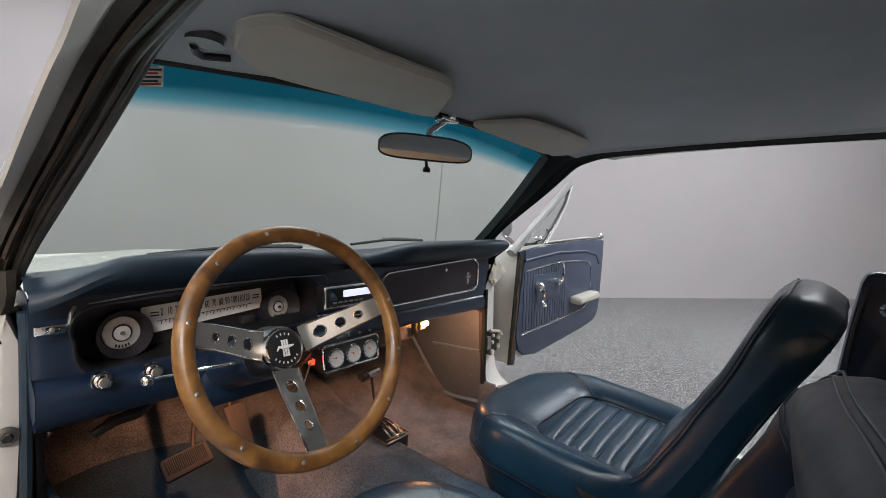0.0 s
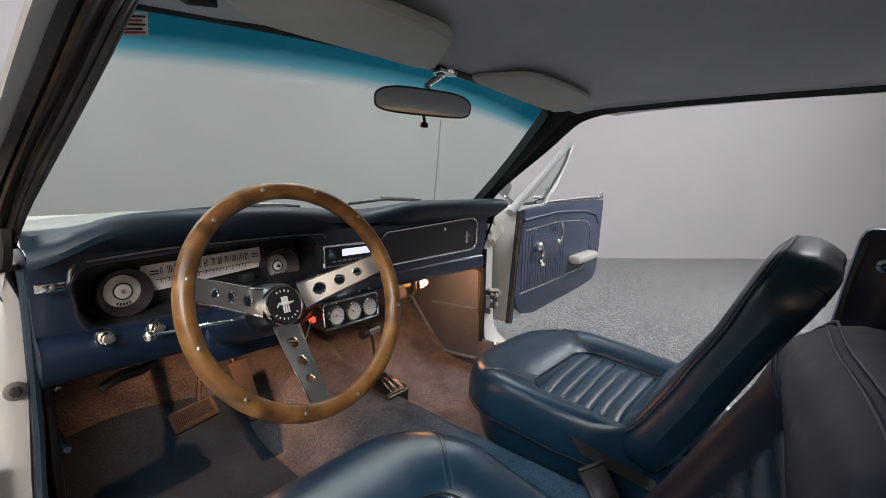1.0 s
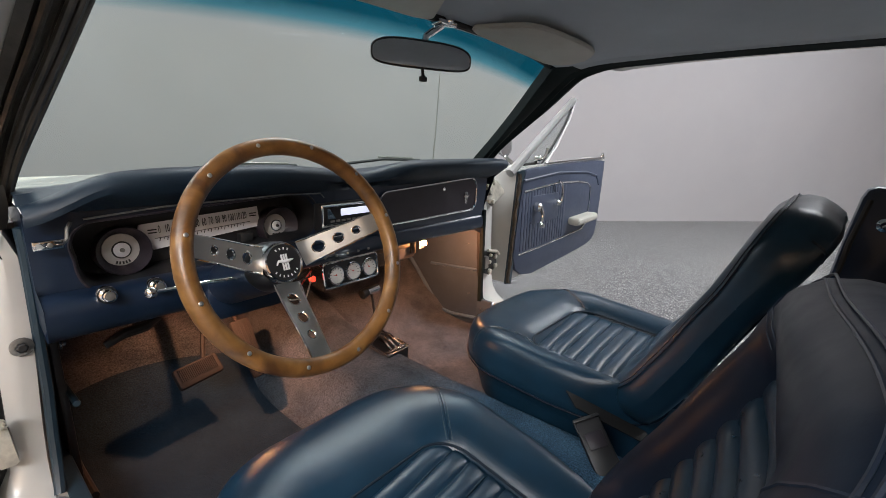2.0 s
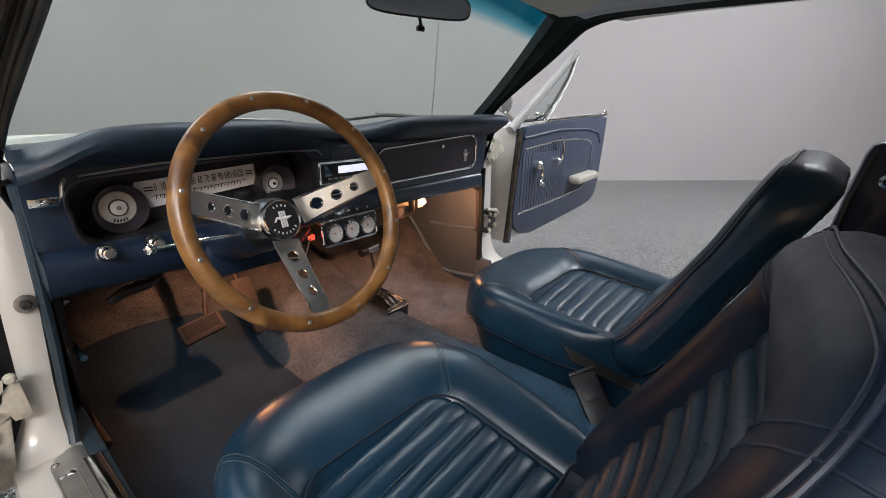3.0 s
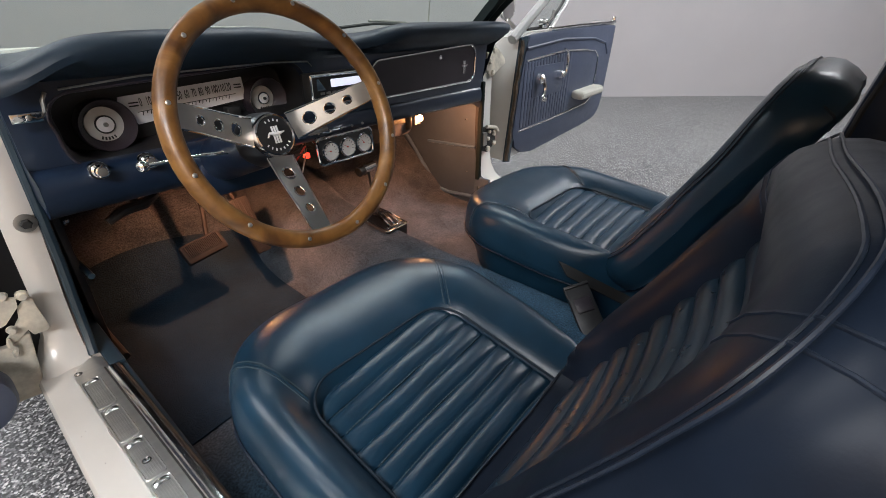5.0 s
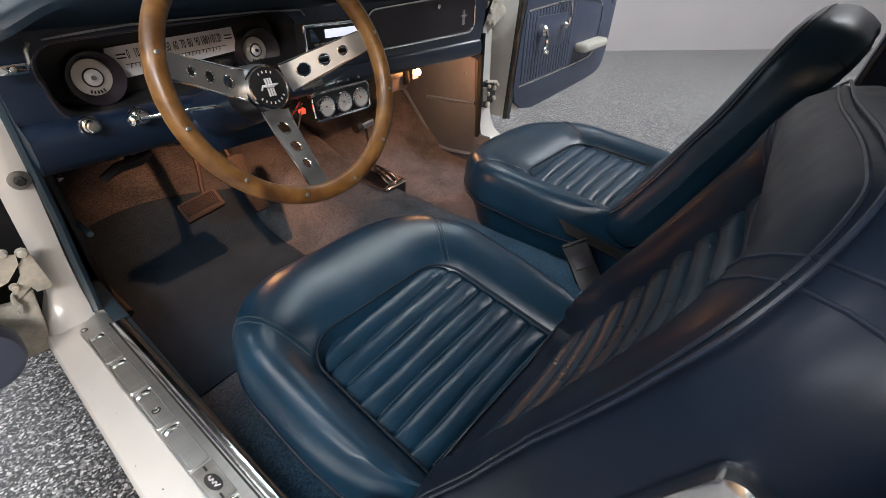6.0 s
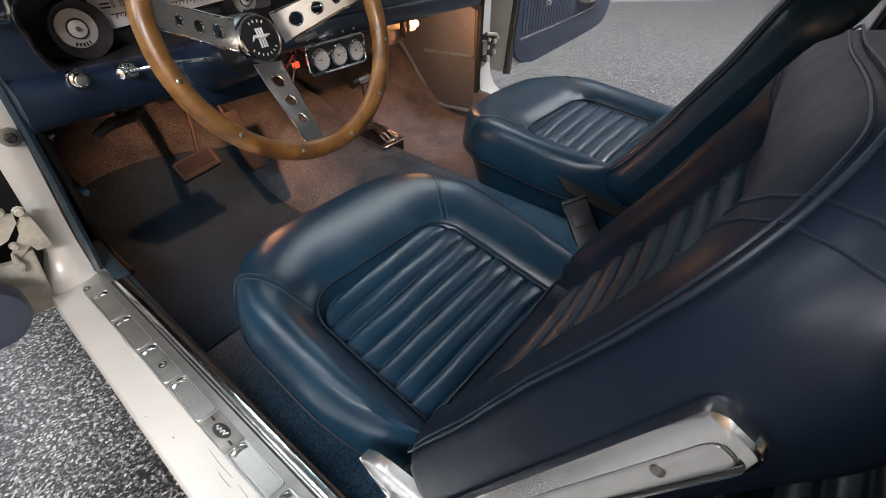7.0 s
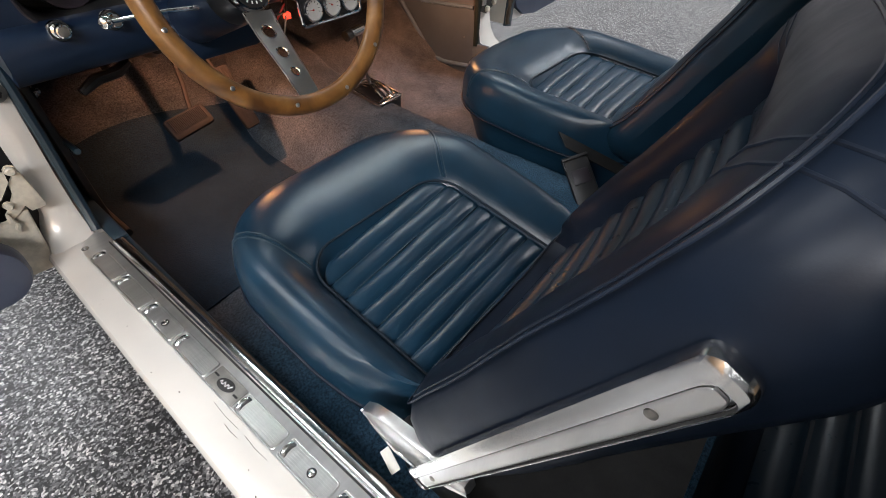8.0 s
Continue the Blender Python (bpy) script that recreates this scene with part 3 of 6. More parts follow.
        for x, z, r in ((0.700, 0.545, 0.010), (0.702, 0.508, 0.010), (0.665, 0.492, 0.011), (0.662, 0.530, 0.008), (0.668, 0.556, 0.007)):
            h = nb()
            lathe(h, [(r, 0), (r, 0.007), (r * 0.6, 0.010)], 8, facing((x, -0.126, z), (0, -1, 0)))
            part("hinge_bolt", h, CREAM_METAL, hinge)
    if s < 0:
        bm = nb()
        skin(bm, [[(-x, y, z) for x, y in ((a, -0.105), (a + 0.012, -0.113), (b - 0.01, -0.108), (b, -0.090), (b, 0.02), (a, 0.02))] for z, a, b in ((0.836, 0.660, 0.704), (0.85, 0.655, 0.710), (0.87, 0.652, 0.714), (0.905, 0.652, 0.712))], True, True, True)
        part("corner_seal", bm, SEAL_RUBBER, p, "dark rubber seal at the foot of the windscreen pillar")
    bm = nb()
    pts = [(0.40, 0.0), (0.44, 0.008), (0.5, 0.004), (0.56, 0.012), (0.62, 0.004), (0.70, 0.008), (0.80, 0.0)]
    tube(bm, [(s * 0.742, -0.06 + w, z) for z, w in pts], 0.012, 7)
    part("fender_edge_seal", bm, RUBBER, p)
    return p


for s in (-1, 1):
    hinge_pillar(s)


# windscreen pillars and side roof rails: stations of five edge lines from the glass outwards
def pillar(s):
    glass = [(0.640, -0.03, 0.865), (0.628, -0.10, 0.925), (0.605, -0.19, 1.00), (0.578, -0.285, 1.085), (0.553, -0.37, 1.165), (0.542, -0.42, 1.208), (0.546, -0.50, 1.222), (0.558, -0.62, 1.224), (0.566, -0.80, 1.226), (0.566, -1.05, 1.225), (0.55, -1.35, 1.22), (0.55, -1.6, 1.19)]
    mid = [(0.664, -0.06, 0.885), (0.650, -0.13, 0.955), (0.632, -0.225, 1.03), (0.610, -0.32, 1.10), (0.590, -0.41, 1.168), (0.583, -0.455, 1.194), (0.578, -0.53, 1.207), (0.580, -0.64, 1.210), (0.584, -0.80, 1.213), (0.585, -1.05, 1.211), (0.584, -1.35, 1.203), (0.58, -1.6, 1.17)]
    rub = [(0.690, -0.085, 0.905), (0.676, -0.15, 0.968), (0.660, -0.245, 1.03), (0.643, -0.345, 1.095), (0.626, -0.435, 1.160), (0.619, -0.48, 1.183), (0.616, -0.56, 1.200), (0.618, -0.66, 1.204), (0.620, -0.80, 1.206), (0.62, -1.05, 1.204), (0.62, -1.35, 1.195), (0.615, -1.6, 1.16)]
    out = [(0.704, -0.055, 0.905), (0.690, -0.135, 0.975), (0.677, -0.27, 1.03), (0.663, -0.375, 1.096), (0.650, -0.455, 1.150), (0.644, -0.50, 1.173), (0.643, -0.57, 1.192), (0.646, -0.67, 1.199), (0.652, -0.80, 1.203), (0.652, -1.05, 1.203), (0.65, -1.35, 1.19), (0.645, -1.6, 1.155)]
    top = [(0.70, 0.0, 0.91), (0.688, -0.08, 0.985), (0.668, -0.19, 1.065), (0.645, -0.29, 1.14), (0.628, -0.385, 1.215), (0.62, -0.44, 1.25), (0.62, -0.54, 1.268), (0.62, -0.66, 1.276), (0.62, -0.80, 1.28), (0.62, -1.05, 1.28), (0.62, -1.35, 1.268), (0.615, -1.6, 1.235)]
    top2 = [(0.66, 0.02, 0.90), (0.648, -0.05, 0.965), (0.625, -0.15, 1.035), (0.598, -0.25, 1.12), (0.575, -0.34, 1.20), (0.56, -0.395, 1.248), (0.555, -0.50, 1.285), (0.555, -0.62, 1.296), (0.555, -0.80, 1.30), (0.555, -1.05, 1.30), (0.555, -1.35, 1.288), (0.55, -1.6, 1.25)]

    def sub(lines, k=3):
        """Smooths a line of stations."""
        pts = [Vector(p) for p in lines]
        res = []
        for i in range(len(pts) - 1):
            p0, p1, p2, p3 = pts[max(i - 1, 0)], pts[i], pts[i + 1], pts[min(i + 2, len(pts) - 1)]
            for j in range(k):
                t = j / k
                res.append(0.5 * (2 * p1 + (p2 - p0) * t + (2 * p0 - 5 * p1 + 4 * p2 - p3) * t * t + (3 * p1 - p0 - 3 * p2 + p3) * t ** 3))
        return res + [pts[-1]]
    G, M, R, O, T, T2 = (sub(q) for q in (glass, mid, rub, out, top, top2))
    if s < 0:
        G = [lerp(g, m, 0.24 * (1 - i / 15)) if i < 15 else g for i, (g, m) in enumerate(zip(G, M))]
    T2 = [g + (Vector((0.014, 0.022, 0.016)) if s < 0 else Vector((0.014, 0.004, -0.002))) for g in G]
    if s > 0:
        T = [lerp(g, o, 0.6) + Vector((0, 0.02, -0.005)) if i < 16 else t for i, (g, o, t) in enumerate(zip(G, O, T))]
        O = [Vector((lerp(r.x, o.x, 0.8), r.y + 0.035, r.z + 0.012)) if i < 18 else o for i, (r, o) in enumerate(zip(R, O))]
    f = lambda p: (s * p.x, p.y, p.z)
    bm = nb()
    skin(bm, [[f(r), f(lerp(r, o, 0.35) + Vector((0, 0, 0.0005))), f(lerp(r, o, 0.7) + Vector((0.0, 0, 0.0005))), f(o), f(o + Vector((0.004, 0, 0.004))), f(lerp(o, t, 0.15)), f(t), f(q), f(g), f(m + Vector((0, 0.012, 0.014)))] for g, m, r, o, t, q in zip(G, M, R, O, T, T2)], True, True, True)
    ob = part("pillar_and_roof_rail", bm, WHITE_PAINT, car, "white painted windscreen pillar and drip rail")
    span = [list(zip(G, M))[:17], list(zip(G, M))[16:]]
    for n, rows in enumerate(span):
        lining = nb()
        skin(lining, [[f(g + Vector((-0.004, 0, -0.001))), f(lerp(g, m, 0.5) + Vector((-0.004, -0.006, -0.006))), f(m + Vector((0, -0.002, -0.004))), f(m + Vector((0, 0.004, 0.004))), f(g + Vector((0.006, 0.026, 0.020)))] for g, m in rows], True, True, True)
        if n and s > 0:
            part("rail_lining", lining, HEADLINER, ob, "grey-blue vinyl roof rail lining")
        else:
            part("pillar_lining", lining, SEAL_RUBBER if s < 0 else PILLAR_VINYL, ob, "dark pillar lining")
    if s < 0:
        for k, r in ((0.22, 0.0030), (0.46, 0.0058), (0.76, 0.0055)):
            rib = nb()
            tube(rib, [f(lerp(g, m, k) + Vector((-0.003, -0.006, -0.007))) for g, m in zip(G, M)], r, 8)
            part("lining_rib", rib, SEAL_RUBBER, ob)
    seal = nb()
    skin(seal, [[f(m + Vector((-0.004, -0.002, -0.004))), f(lerp(m, r, 0.2) + Vector((0, -0.008, -0.009))), f(lerp(m, r, 0.45) + Vector((0, -0.002, -0.003))), f(lerp(m, r, 0.7) + Vector((0, -0.007, -0.008))), f(r + Vector((0.002, -0.002, -0.002))), f(r + Vector((0, 0.006, 0.006))), f(m + Vector((0, 0.006, 0.006)))] for m, r in zip(M, R)], True, True, True)
    part("weatherstrip", seal, SEAL_RUBBER if s < 0 else PILLAR_VINYL, ob, "black rubber weatherstrip")
    if s > 0:
        return ob
    worn = nb()
    skin(worn, [[f(lerp(m, r, 0.28) + Vector((0, -0.008, -0.0095))), f(lerp(m, r, 0.40) + Vector((0, -0.010, -0.0115))), f(lerp(m, r, 0.52) + Vector((0, -0.007, -0.0085))), f(lerp(m, r, 0.4) + Vector((0, 0.002, 0.002)))] for m, r in list(zip(M, R))[2:22]], True, True, True)
    part("glue_bead", worn, OLD_RUBBER, ob, "brown dried glue along the seal")
    return ob


for s in (-1, 1):
    pillar(s)


def roof_z(x, y):
    edge = 1 - (abs(x) / 0.60) ** 2.6
    front = smoothstep(-0.40, -0.62, y)
    back = smoothstep(-1.35, -1.9, y)
    return 1.196 + 0.052 * edge * (0.50 + 0.50 * front) + 0.012 * front - 0.10 * back


bm = nb()
sheet(bm, lambda u, v: ((u - 0.5) * 1.14, lerp(-0.415, -1.9, v), roof_z((u - 0.5) * 1.14, lerp(-0.415, -1.9, v))), 40, 50)
part("headliner", bm, HEADLINER, car, "grey-blue vinyl headliner")
bm = nb()
sheet(bm, lambda u, v: ((u - 0.5) * 1.14, lerp(-0.36, -1.95, v), roof_z((u - 0.5) * 1.14, lerp(-0.36, -1.95, v)) + 0.05), 24, 30)
part("roof", bm, WHITE_PAINT, car, "white painted roof skin")


def header_y(x):
    return -0.447 + 0.05 * (abs(x) / 0.54) ** 2


def header_z(x):
    return 1.235 - 0.014 * (abs(x) / 0.54) ** 2


bm = nb()
skin(bm, [[(x, header_y(x) - 0.05, header_z(x) + 0.030), (x, header_y(x) - 0.012, header_z(x) - 0.002), (x, header_y(x), header_z(x) - 0.006), (x, header_y(x) + 0.012, header_z(x)), (x, header_y(x) + 0.03, header_z(x) + 0.05), (x, header_y(x) - 0.04, header_z(x) + 0.055)] for x in [-0.56 + 0.04 * k for k in range(29)]], True, True, True)
part("header", bm, HEADLINER, car, "grey-blue padded windscreen header")
bm = nb()
tube(bm, [(x, header_y(x) + 0.004, header_z(x) - 0.0125) for x in [-0.55 + 0.05 * k for k in range(23)]], 0.0075, 8)
part("screen_seal", bm, RUBBER, car, "black rubber screen seal")


# windscreen: bowed forward in the middle
def screen_point(u, v):
    x = (u - 0.5) * 2
    xb, xt = 0.662 * x, 0.572 * x
    yb, yt = 0.165 - 0.20 * abs(x) ** 2.2, header_y(xt) + 0.012
    zb, zt = 0.878 - 0.01 * abs(x) ** 2, header_z(xt) + 0.002
    k = v
    bow = 0.014 * math.sin(math.pi * v)
    return (lerp(xb, xt, k), lerp(yb, yt, k) + bow, lerp(zb, zt, k) + bow)


bm = nb()
sheet(bm, screen_point, 40, 40)
screen = part("windscreen", bm, SCREEN_GLASS, car, "green-tinted windscreen with a blue shade band", 60)
band = screen.data.attributes.new("band", "FLOAT", "POINT")
for n, v in enumerate(screen.data.vertices):
    i, j = n % 41, n // 41
    x = abs((i / 40 - 0.5) * 2)
    band.data[n].value = min(1, max(0, 0.42 + (j / 40 - (0.850 - 0.05 * x ** 2)) * 4.2))
screen.visible_shadow = False

# bonnet, cowl and front wings seen through the screen
bm = nb()
sheet(bm, lambda u, v: ((u - 0.5) * 1.44, lerp(0.20, 1.75, v), 0.866 - 0.042 * (2 * abs(u - 0.5)) ** 3 - 0.09 * v ** 1.2 + 0.010 * math.exp(-((u - 0.5) / 0.12) ** 2)), 36, 24)
thick(bm, 0.012)
part("bonnet", bm, WHITE_PAINT, car, "white painted bonnet")
bm = nb()
sheet(bm, lambda u, v: ((u - 0.5) * 1.40, lerp(0.10, 0.215, v) - 0.17 * (2 * abs(u - 0.5)) ** 2.4 * (1 - v), 0.862 + 0.004 * v - 0.03 * (2 * abs(u - 0.5)) ** 2), 36, 6)
thick(bm, 0.01)
part("cowl", bm, WHITE_PAINT, car)
for s in (-1, 1):
    bm = nb()
    rows = [[(s * x, y, z) for x, z in ((0.72, 0.835 - 0.05 * k), (0.80, 0.83 - 0.05 * k), (0.855, 0.76), (0.875, 0.60), (0.87, 0.40), (0.80, 0.26), (0.78, 0.30), (0.79, 0.70))] for k, y in ((0.0, 0.0), (0.2, 0.4), (0.6, 1.1), (1.0, 1.75))]
    skin(bm, rows, True, True, True)
    part("front_wing", bm, WHITE_PAINT, car, "white painted front wing")
    # rear quarter: outer skin and pillar behind the door opening
    bm = nb()
    rows = [[(s * x, y, z) for x, z in ((0.665, 0.30), (0.665, 0.885), (0.70, 0.90), (0.79, 0.89), (0.845, 0.80), (0.87, 0.60), (0.85, 0.35), (0.76, 0.25))] for y in (-1.205, -1.5, -1.9, -2.4, -2.95)]
    skin(bm, rows, True, True, True)
    part("rear_quarter", bm, WHITE_PAINT, car, "white painted rear quarter")
    bm = nb()
    skin(bm, [[(s * 0.665, -1.75, 0.89), (s * 0.665, -2.15, 0.89), (s * 0.70, -2.15, 0.89), (s * 0.70, -1.75, 0.89)], [(s * 0.56, -1.62, 1.20), (s * 0.56, -1.85, 1.17), (s * 0.60, -1.85, 1.19), (s * 0.60, -1.62, 1.22)]], True, True, True)
    part("rear_pillar", bm, WHITE_PAINT, car)
bm = nb()
box(bm, (-0.67, -2.3, 0.84), (0.67, -1.86, 0.87), 0.01)
part("parcel_shelf", bm, VINYL_SHADED, car)
# plain body panels that close the car behind and in front
bm = nb()
sheet(bm, lambda u, v: ((u - 0.5) * 1.36, lerp(-2.15, -2.98, v), 0.905 - 0.05 * v ** 2 - 0.02 * (2 * abs(u - 0.5)) ** 3), 20, 8)
thick(bm, 0.012)
part("boot_lid", bm, WHITE_PAINT, car, "white painted boot lid")
bm = nb()
skin(bm, [[(x, y, z) for y, z in ((-2.95, 0.86), (-3.02, 0.82), (-3.03, 0.60), (-3.0, 0.40), (-2.9, 0.30), (-2.88, 0.34), (-2.96, 0.60), (-2.93, 0.82))] for x in (-0.84, -0.6, 0.0, 0.6, 0.84)], True, True, True)
part("tail_panel", bm, WHITE_PAINT, car, "white painted tail panel")
bm = nb()
skin(bm, [[(x, y, z) for y, z in ((1.72, 0.78), (1.80, 0.75), (1.84, 0.60), (1.82, 0.42), (1.74, 0.30), (1.70, 0.34), (1.76, 0.60), (1.70, 0.74))] for x in (-0.85, -0.6, 0.0, 0.6, 0.85)], True, True, True)
part("nose_panel", bm, WHITE_PAINT, car, "white painted nose panel")
bm = nb()
sheet(bm, lambda u, v: ((u - 0.5) * 2 * lerp(0.57, 0.66, v), lerp(-1.84, -2.16, v), lerp(1.205, 0.905, v) + 0.02 * math.sin(math.pi * v)), 12, 8)
rear_glass = part("rear_window", bm, CLEAR, car, "curved rear window glass", 60)
rear_glass.visible_shadow = False

# floor pan and inner panels
bm = nb()
box(bm, (-0.70, -2.2, 0.20), (0.70, 0.10, 0.225))
part("floor_pan", bm, RUBBER, car)
bm = nb()
box(bm, (-0.66, 0.36, 0.25), (0.66, 0.40, 0.80))
part("firewall", bm, BLACK, car)


def kick_panel(s):
    bm = nb()
    box(bm, (min(s * 0.618, s * 0.632), -0.115 if s > 0 else -0.04, 0.27), (max(s * 0.618, s * 0.632), 0.38, 0.80), 0.003)
    k = part("kick_panel", bm, KICK_PANEL if s > 0 else BLACK, car, "scuffed kick panel")
    bm = nb()
    x = s * 0.616
    tube(bm, [(x, 0.33, 0.56), (x, 0.24, 0.468), (x, 0.085, 0.296), (x, 0.02, 0.290), (x, -0.112, 0.304)], 0.008, 8)
    part("kick_trim", bm, RUBBER if s < 0 else KICK_TRIM, k, "thin edge trim")
    bm = nb()
    tube(bm, [(x, 0.135, 0.484), (x, -0.105, 0.502)], 0.006, 8)
    part("kick_ledge", bm, KICK_TRIM if s > 0 else NAVY_TRIM, k)
    for y, z, r in (((-0.035, 0.597, 0.011), (0.172, 0.392, 0.009)) if s < 0 else ((-0.07, 0.40, 0.004), (-0.06, 0.60, 0.004))):
        bm = nb()
        lathe(bm, [(r, 0), (r, 0.003), (r * 0.55, 0.006), (r * 0.5, 0.010)], 16, facing((s * 0.617, y, z), (-s, 0, 0)))
        part("screw", bm, CHROME, k)
    if s > 0:
        bm = nb()
        box(bm, (0.604, -0.185, 0.27), (0.6175, -0.117, 0.392), 0.003)
        part("kick_return", bm, KICK_PANEL, k, "rear return of the kick panel")
        bm = nb()
        tube(bm, [(0.608, -0.129, z) for z in (0.385, 0.48, 0.58, 0.68, 0.74)], 0.0105, 10)
        part("windlace", bm, PILLAR_VINYL, k, "dark windlace along the door opening")
        for y, z in ((-0.137, 0.352), (-0.158, 0.340)):
            bm = nb()
            lathe(bm, [(0.005, 0), (0.005, 0.002), (0.002, 0.004)], 12, facing((0.6045, y, z), (-1, 0, 0)))
            part("screw", bm, CHROME, k)


for s in (-1, 1):
    kick_panel(s)


def floor_h(x, y):
    tunnel = (0.115 + 0.035 * smoothstep(-0.35, 0.15, y)) * (1 - smoothstep(0.075, 0.175 + 0.05 * smoothstep(-0.2, 0.2, y), abs(x)))
    toe = 0.80 * max(0.0, y - 0.05) + 0.06 * smoothstep(-0.05, 0.12, y) * 0.3
    return 0.272 + max(tunnel + 0.35 * toe, toe) + 0.004 * noise.noise((x * 9, y * 9, 0.3))


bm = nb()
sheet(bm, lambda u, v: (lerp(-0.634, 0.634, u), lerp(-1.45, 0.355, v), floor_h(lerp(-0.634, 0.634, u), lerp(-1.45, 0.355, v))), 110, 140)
solo("carpet", bm, CARPET, "worn blue loop pile carpet over the floor and tunnel, its front toned for lamp light", "carpet", "structure")

# floor mat on the driver's side in front, then a dark sheet for the rear footwell
bm = nb()


def mat_at(u, v):
    x, y = lerp(-0.617, -0.196 - 0.015 * math.sin(3 * v), u), lerp(-0.412 + 0.010 * math.sin(5 * u), 0.165 + 0.02 * math.sin(4 * u), v)
    return (x, y, floor_h(x, y) + 0.004 + 0.001 * noise.noise((x * 12, y * 12, 4.0)))


sheet(bm, mat_at, 30, 36)
thick(bm, 0.003)
solo("floor_mat", bm, FLOOR_MAT, "dark worn floor mat lying on the carpet below the pedals", "floor mat")

# black sheet added to give the rear footwell its shade; no real mat
bm = nb()
sheet(bm, lambda u, v: (lerp(-0.60, -0.16, u), lerp(-1.225, -0.965, v), floor_h(lerp(-0.60, -0.16, u), lerp(-1.225, -0.965, v)) + 0.005 + 0.001 * math.sin(60 * u)), 24, 14)
thick(bm, 0.003)
solo("floor_mat", bm, RUBBER, "black sheet added as shade in the rear footwell behind the seat", "floor mat")

# hinge leaf and folded front edge of the driver's door, with a black plate for the dark gap behind
def flat_piece(name, pts, y, t, material, parent, label):
    bm = nb()
    M = Matrix(((1, 0, 0, 0), (0, 0, -1, y), (0, 1, 0, 0), (0, 0, 0, 1)))
    plate(bm, pts, t, t * 0.35, M)
    return part(name, bm, material, parent, label)


flat_piece("hinge_arm", [(-0.718, 0.524), (-0.733, 0.507), (-0.737, 0.490), (-0.752, 0.470), (-0.762, 0.461), (-0.764, 0.447), (-0.750, 0.451), (-0.733, 0.463), (-0.729, 0.450), (-0.710, 0.449), (-0.705, 0.454), (-0.710, 0.521)], -0.140, 0.006, CREAM_METAL, car, "cream painted stamped hinge arm")
flat_piece("hinge_leaf", [(-0.80, 0.560), (-0.748, 0.538), (-0.730, 0.532), (-0.733, 0.516), (-0.756, 0.492), (-0.80, 0.480)], -0.146, 0.006, CREAM_METAL, car, "cream painted hinge leaf")
flat_piece("door_edge", [(-0.86, 0.46), (-0.800, 0.329), (-0.756, 0.326), (-0.747, 0.346), (-0.733, 0.453), (-0.742, 0.456), (-0.769, 0.443)], -0.130, 0.012, CREAM_METAL, car, "grimy cream door edge")
# black plate stands in for the shade of the open gap
flat_piece("gap_shade_plate", [(-0.90, 0.31), (-0.745, 0.325), (-0.703, 0.43), (-0.700, 0.64), (-0.90, 0.66)], -0.096, 0.006, BLACK, car, "")
for x, z, r in ((-0.720, 0.531, 0.0075), (-0.752, 0.476, 0.006), (-0.742, 0.540, 0.006)):
    bm = nb()
    lathe(bm, [(r * 1.25, 0), (r * 1.25, 0.002), (r, 0.002), (r, 0.009), (r * 0.7, 0.011), (0.0, 0.011)], 10, facing((x, -0.146, z), (0, -1, 0)))
    part("hinge_bolt", bm, CREAM_METAL, car)
rnd = random.Random(11)
bm = nb()
tube(bm, [(-0.768 + 0.012 * rnd.random(), -0.150, 0.425 + 0.008 * j) for j in range(6)], [0.003, 0.005, 0.003, 0.005, 0.004, 0.002], 7)
part("hinge_spring", bm, CREAM_METAL, car, "grimy hinge spring")
bm = nb()
plate(bm, rrect(0.085, 0.0595, 0.056, 10, 4), 0.040, 0.016, facing((-0.866, -0.19, 0.4055), (0, -1, 0)))
part("door_corner_pad", bm, DOOR_BLUE, car, "rounded blue vinyl lower corner of the open door")
bm = nb()
tube(bm, [(-0.741, -0.137, 0.44), (-0.749, -0.137, 0.38), (-0.757, -0.137, 0.332)], 0.0022, 6)
part("edge_fold", bm, CREAM_METAL, car)


# ---- dashboard ----
dash = thing("dashboard", (0, 0.0, 0.70), "padded blue dashboard with instruments, radio and glovebox", "dashboard")
LIP_Z = [(-0.665, 0.868), (-0.61, 0.884), (-0.575, 0.908), (-0.54, 0.922), (-0.46, 0.929), (-0.22, 0.929), (-0.08, 0.915), (0.02, 0.903), (0.07, 0.902), (0.11, 0.912), (0.16, 0.927), (0.22, 0.931), (0.60, 0.929), (0.665, 0.924)]
LIP_Y = [(-0.665, -0.170), (-0.60, -0.195), (-0.50, -0.200), (-0.22, -0.195), (-0.08, -0.170), (0.02, -0.150), (0.08, -0.155), (0.16, -0.195), (0.60, -0.200), (0.645, -0.195), (0.665, -0.185)]
def wide_x(x, k):
    """Draws the panel's passenger end in or out below the brow."""
    return x + k * smoothstep(0.47, 0.645, x)


STATIONS = [-0.645 + 1.29 * k / 86 for k in range(87)]


def eased(table, x):
    return sum(along(table, x + d) for d in (-0.03, -0.015, 0, 0.015, 0.03)) / 5


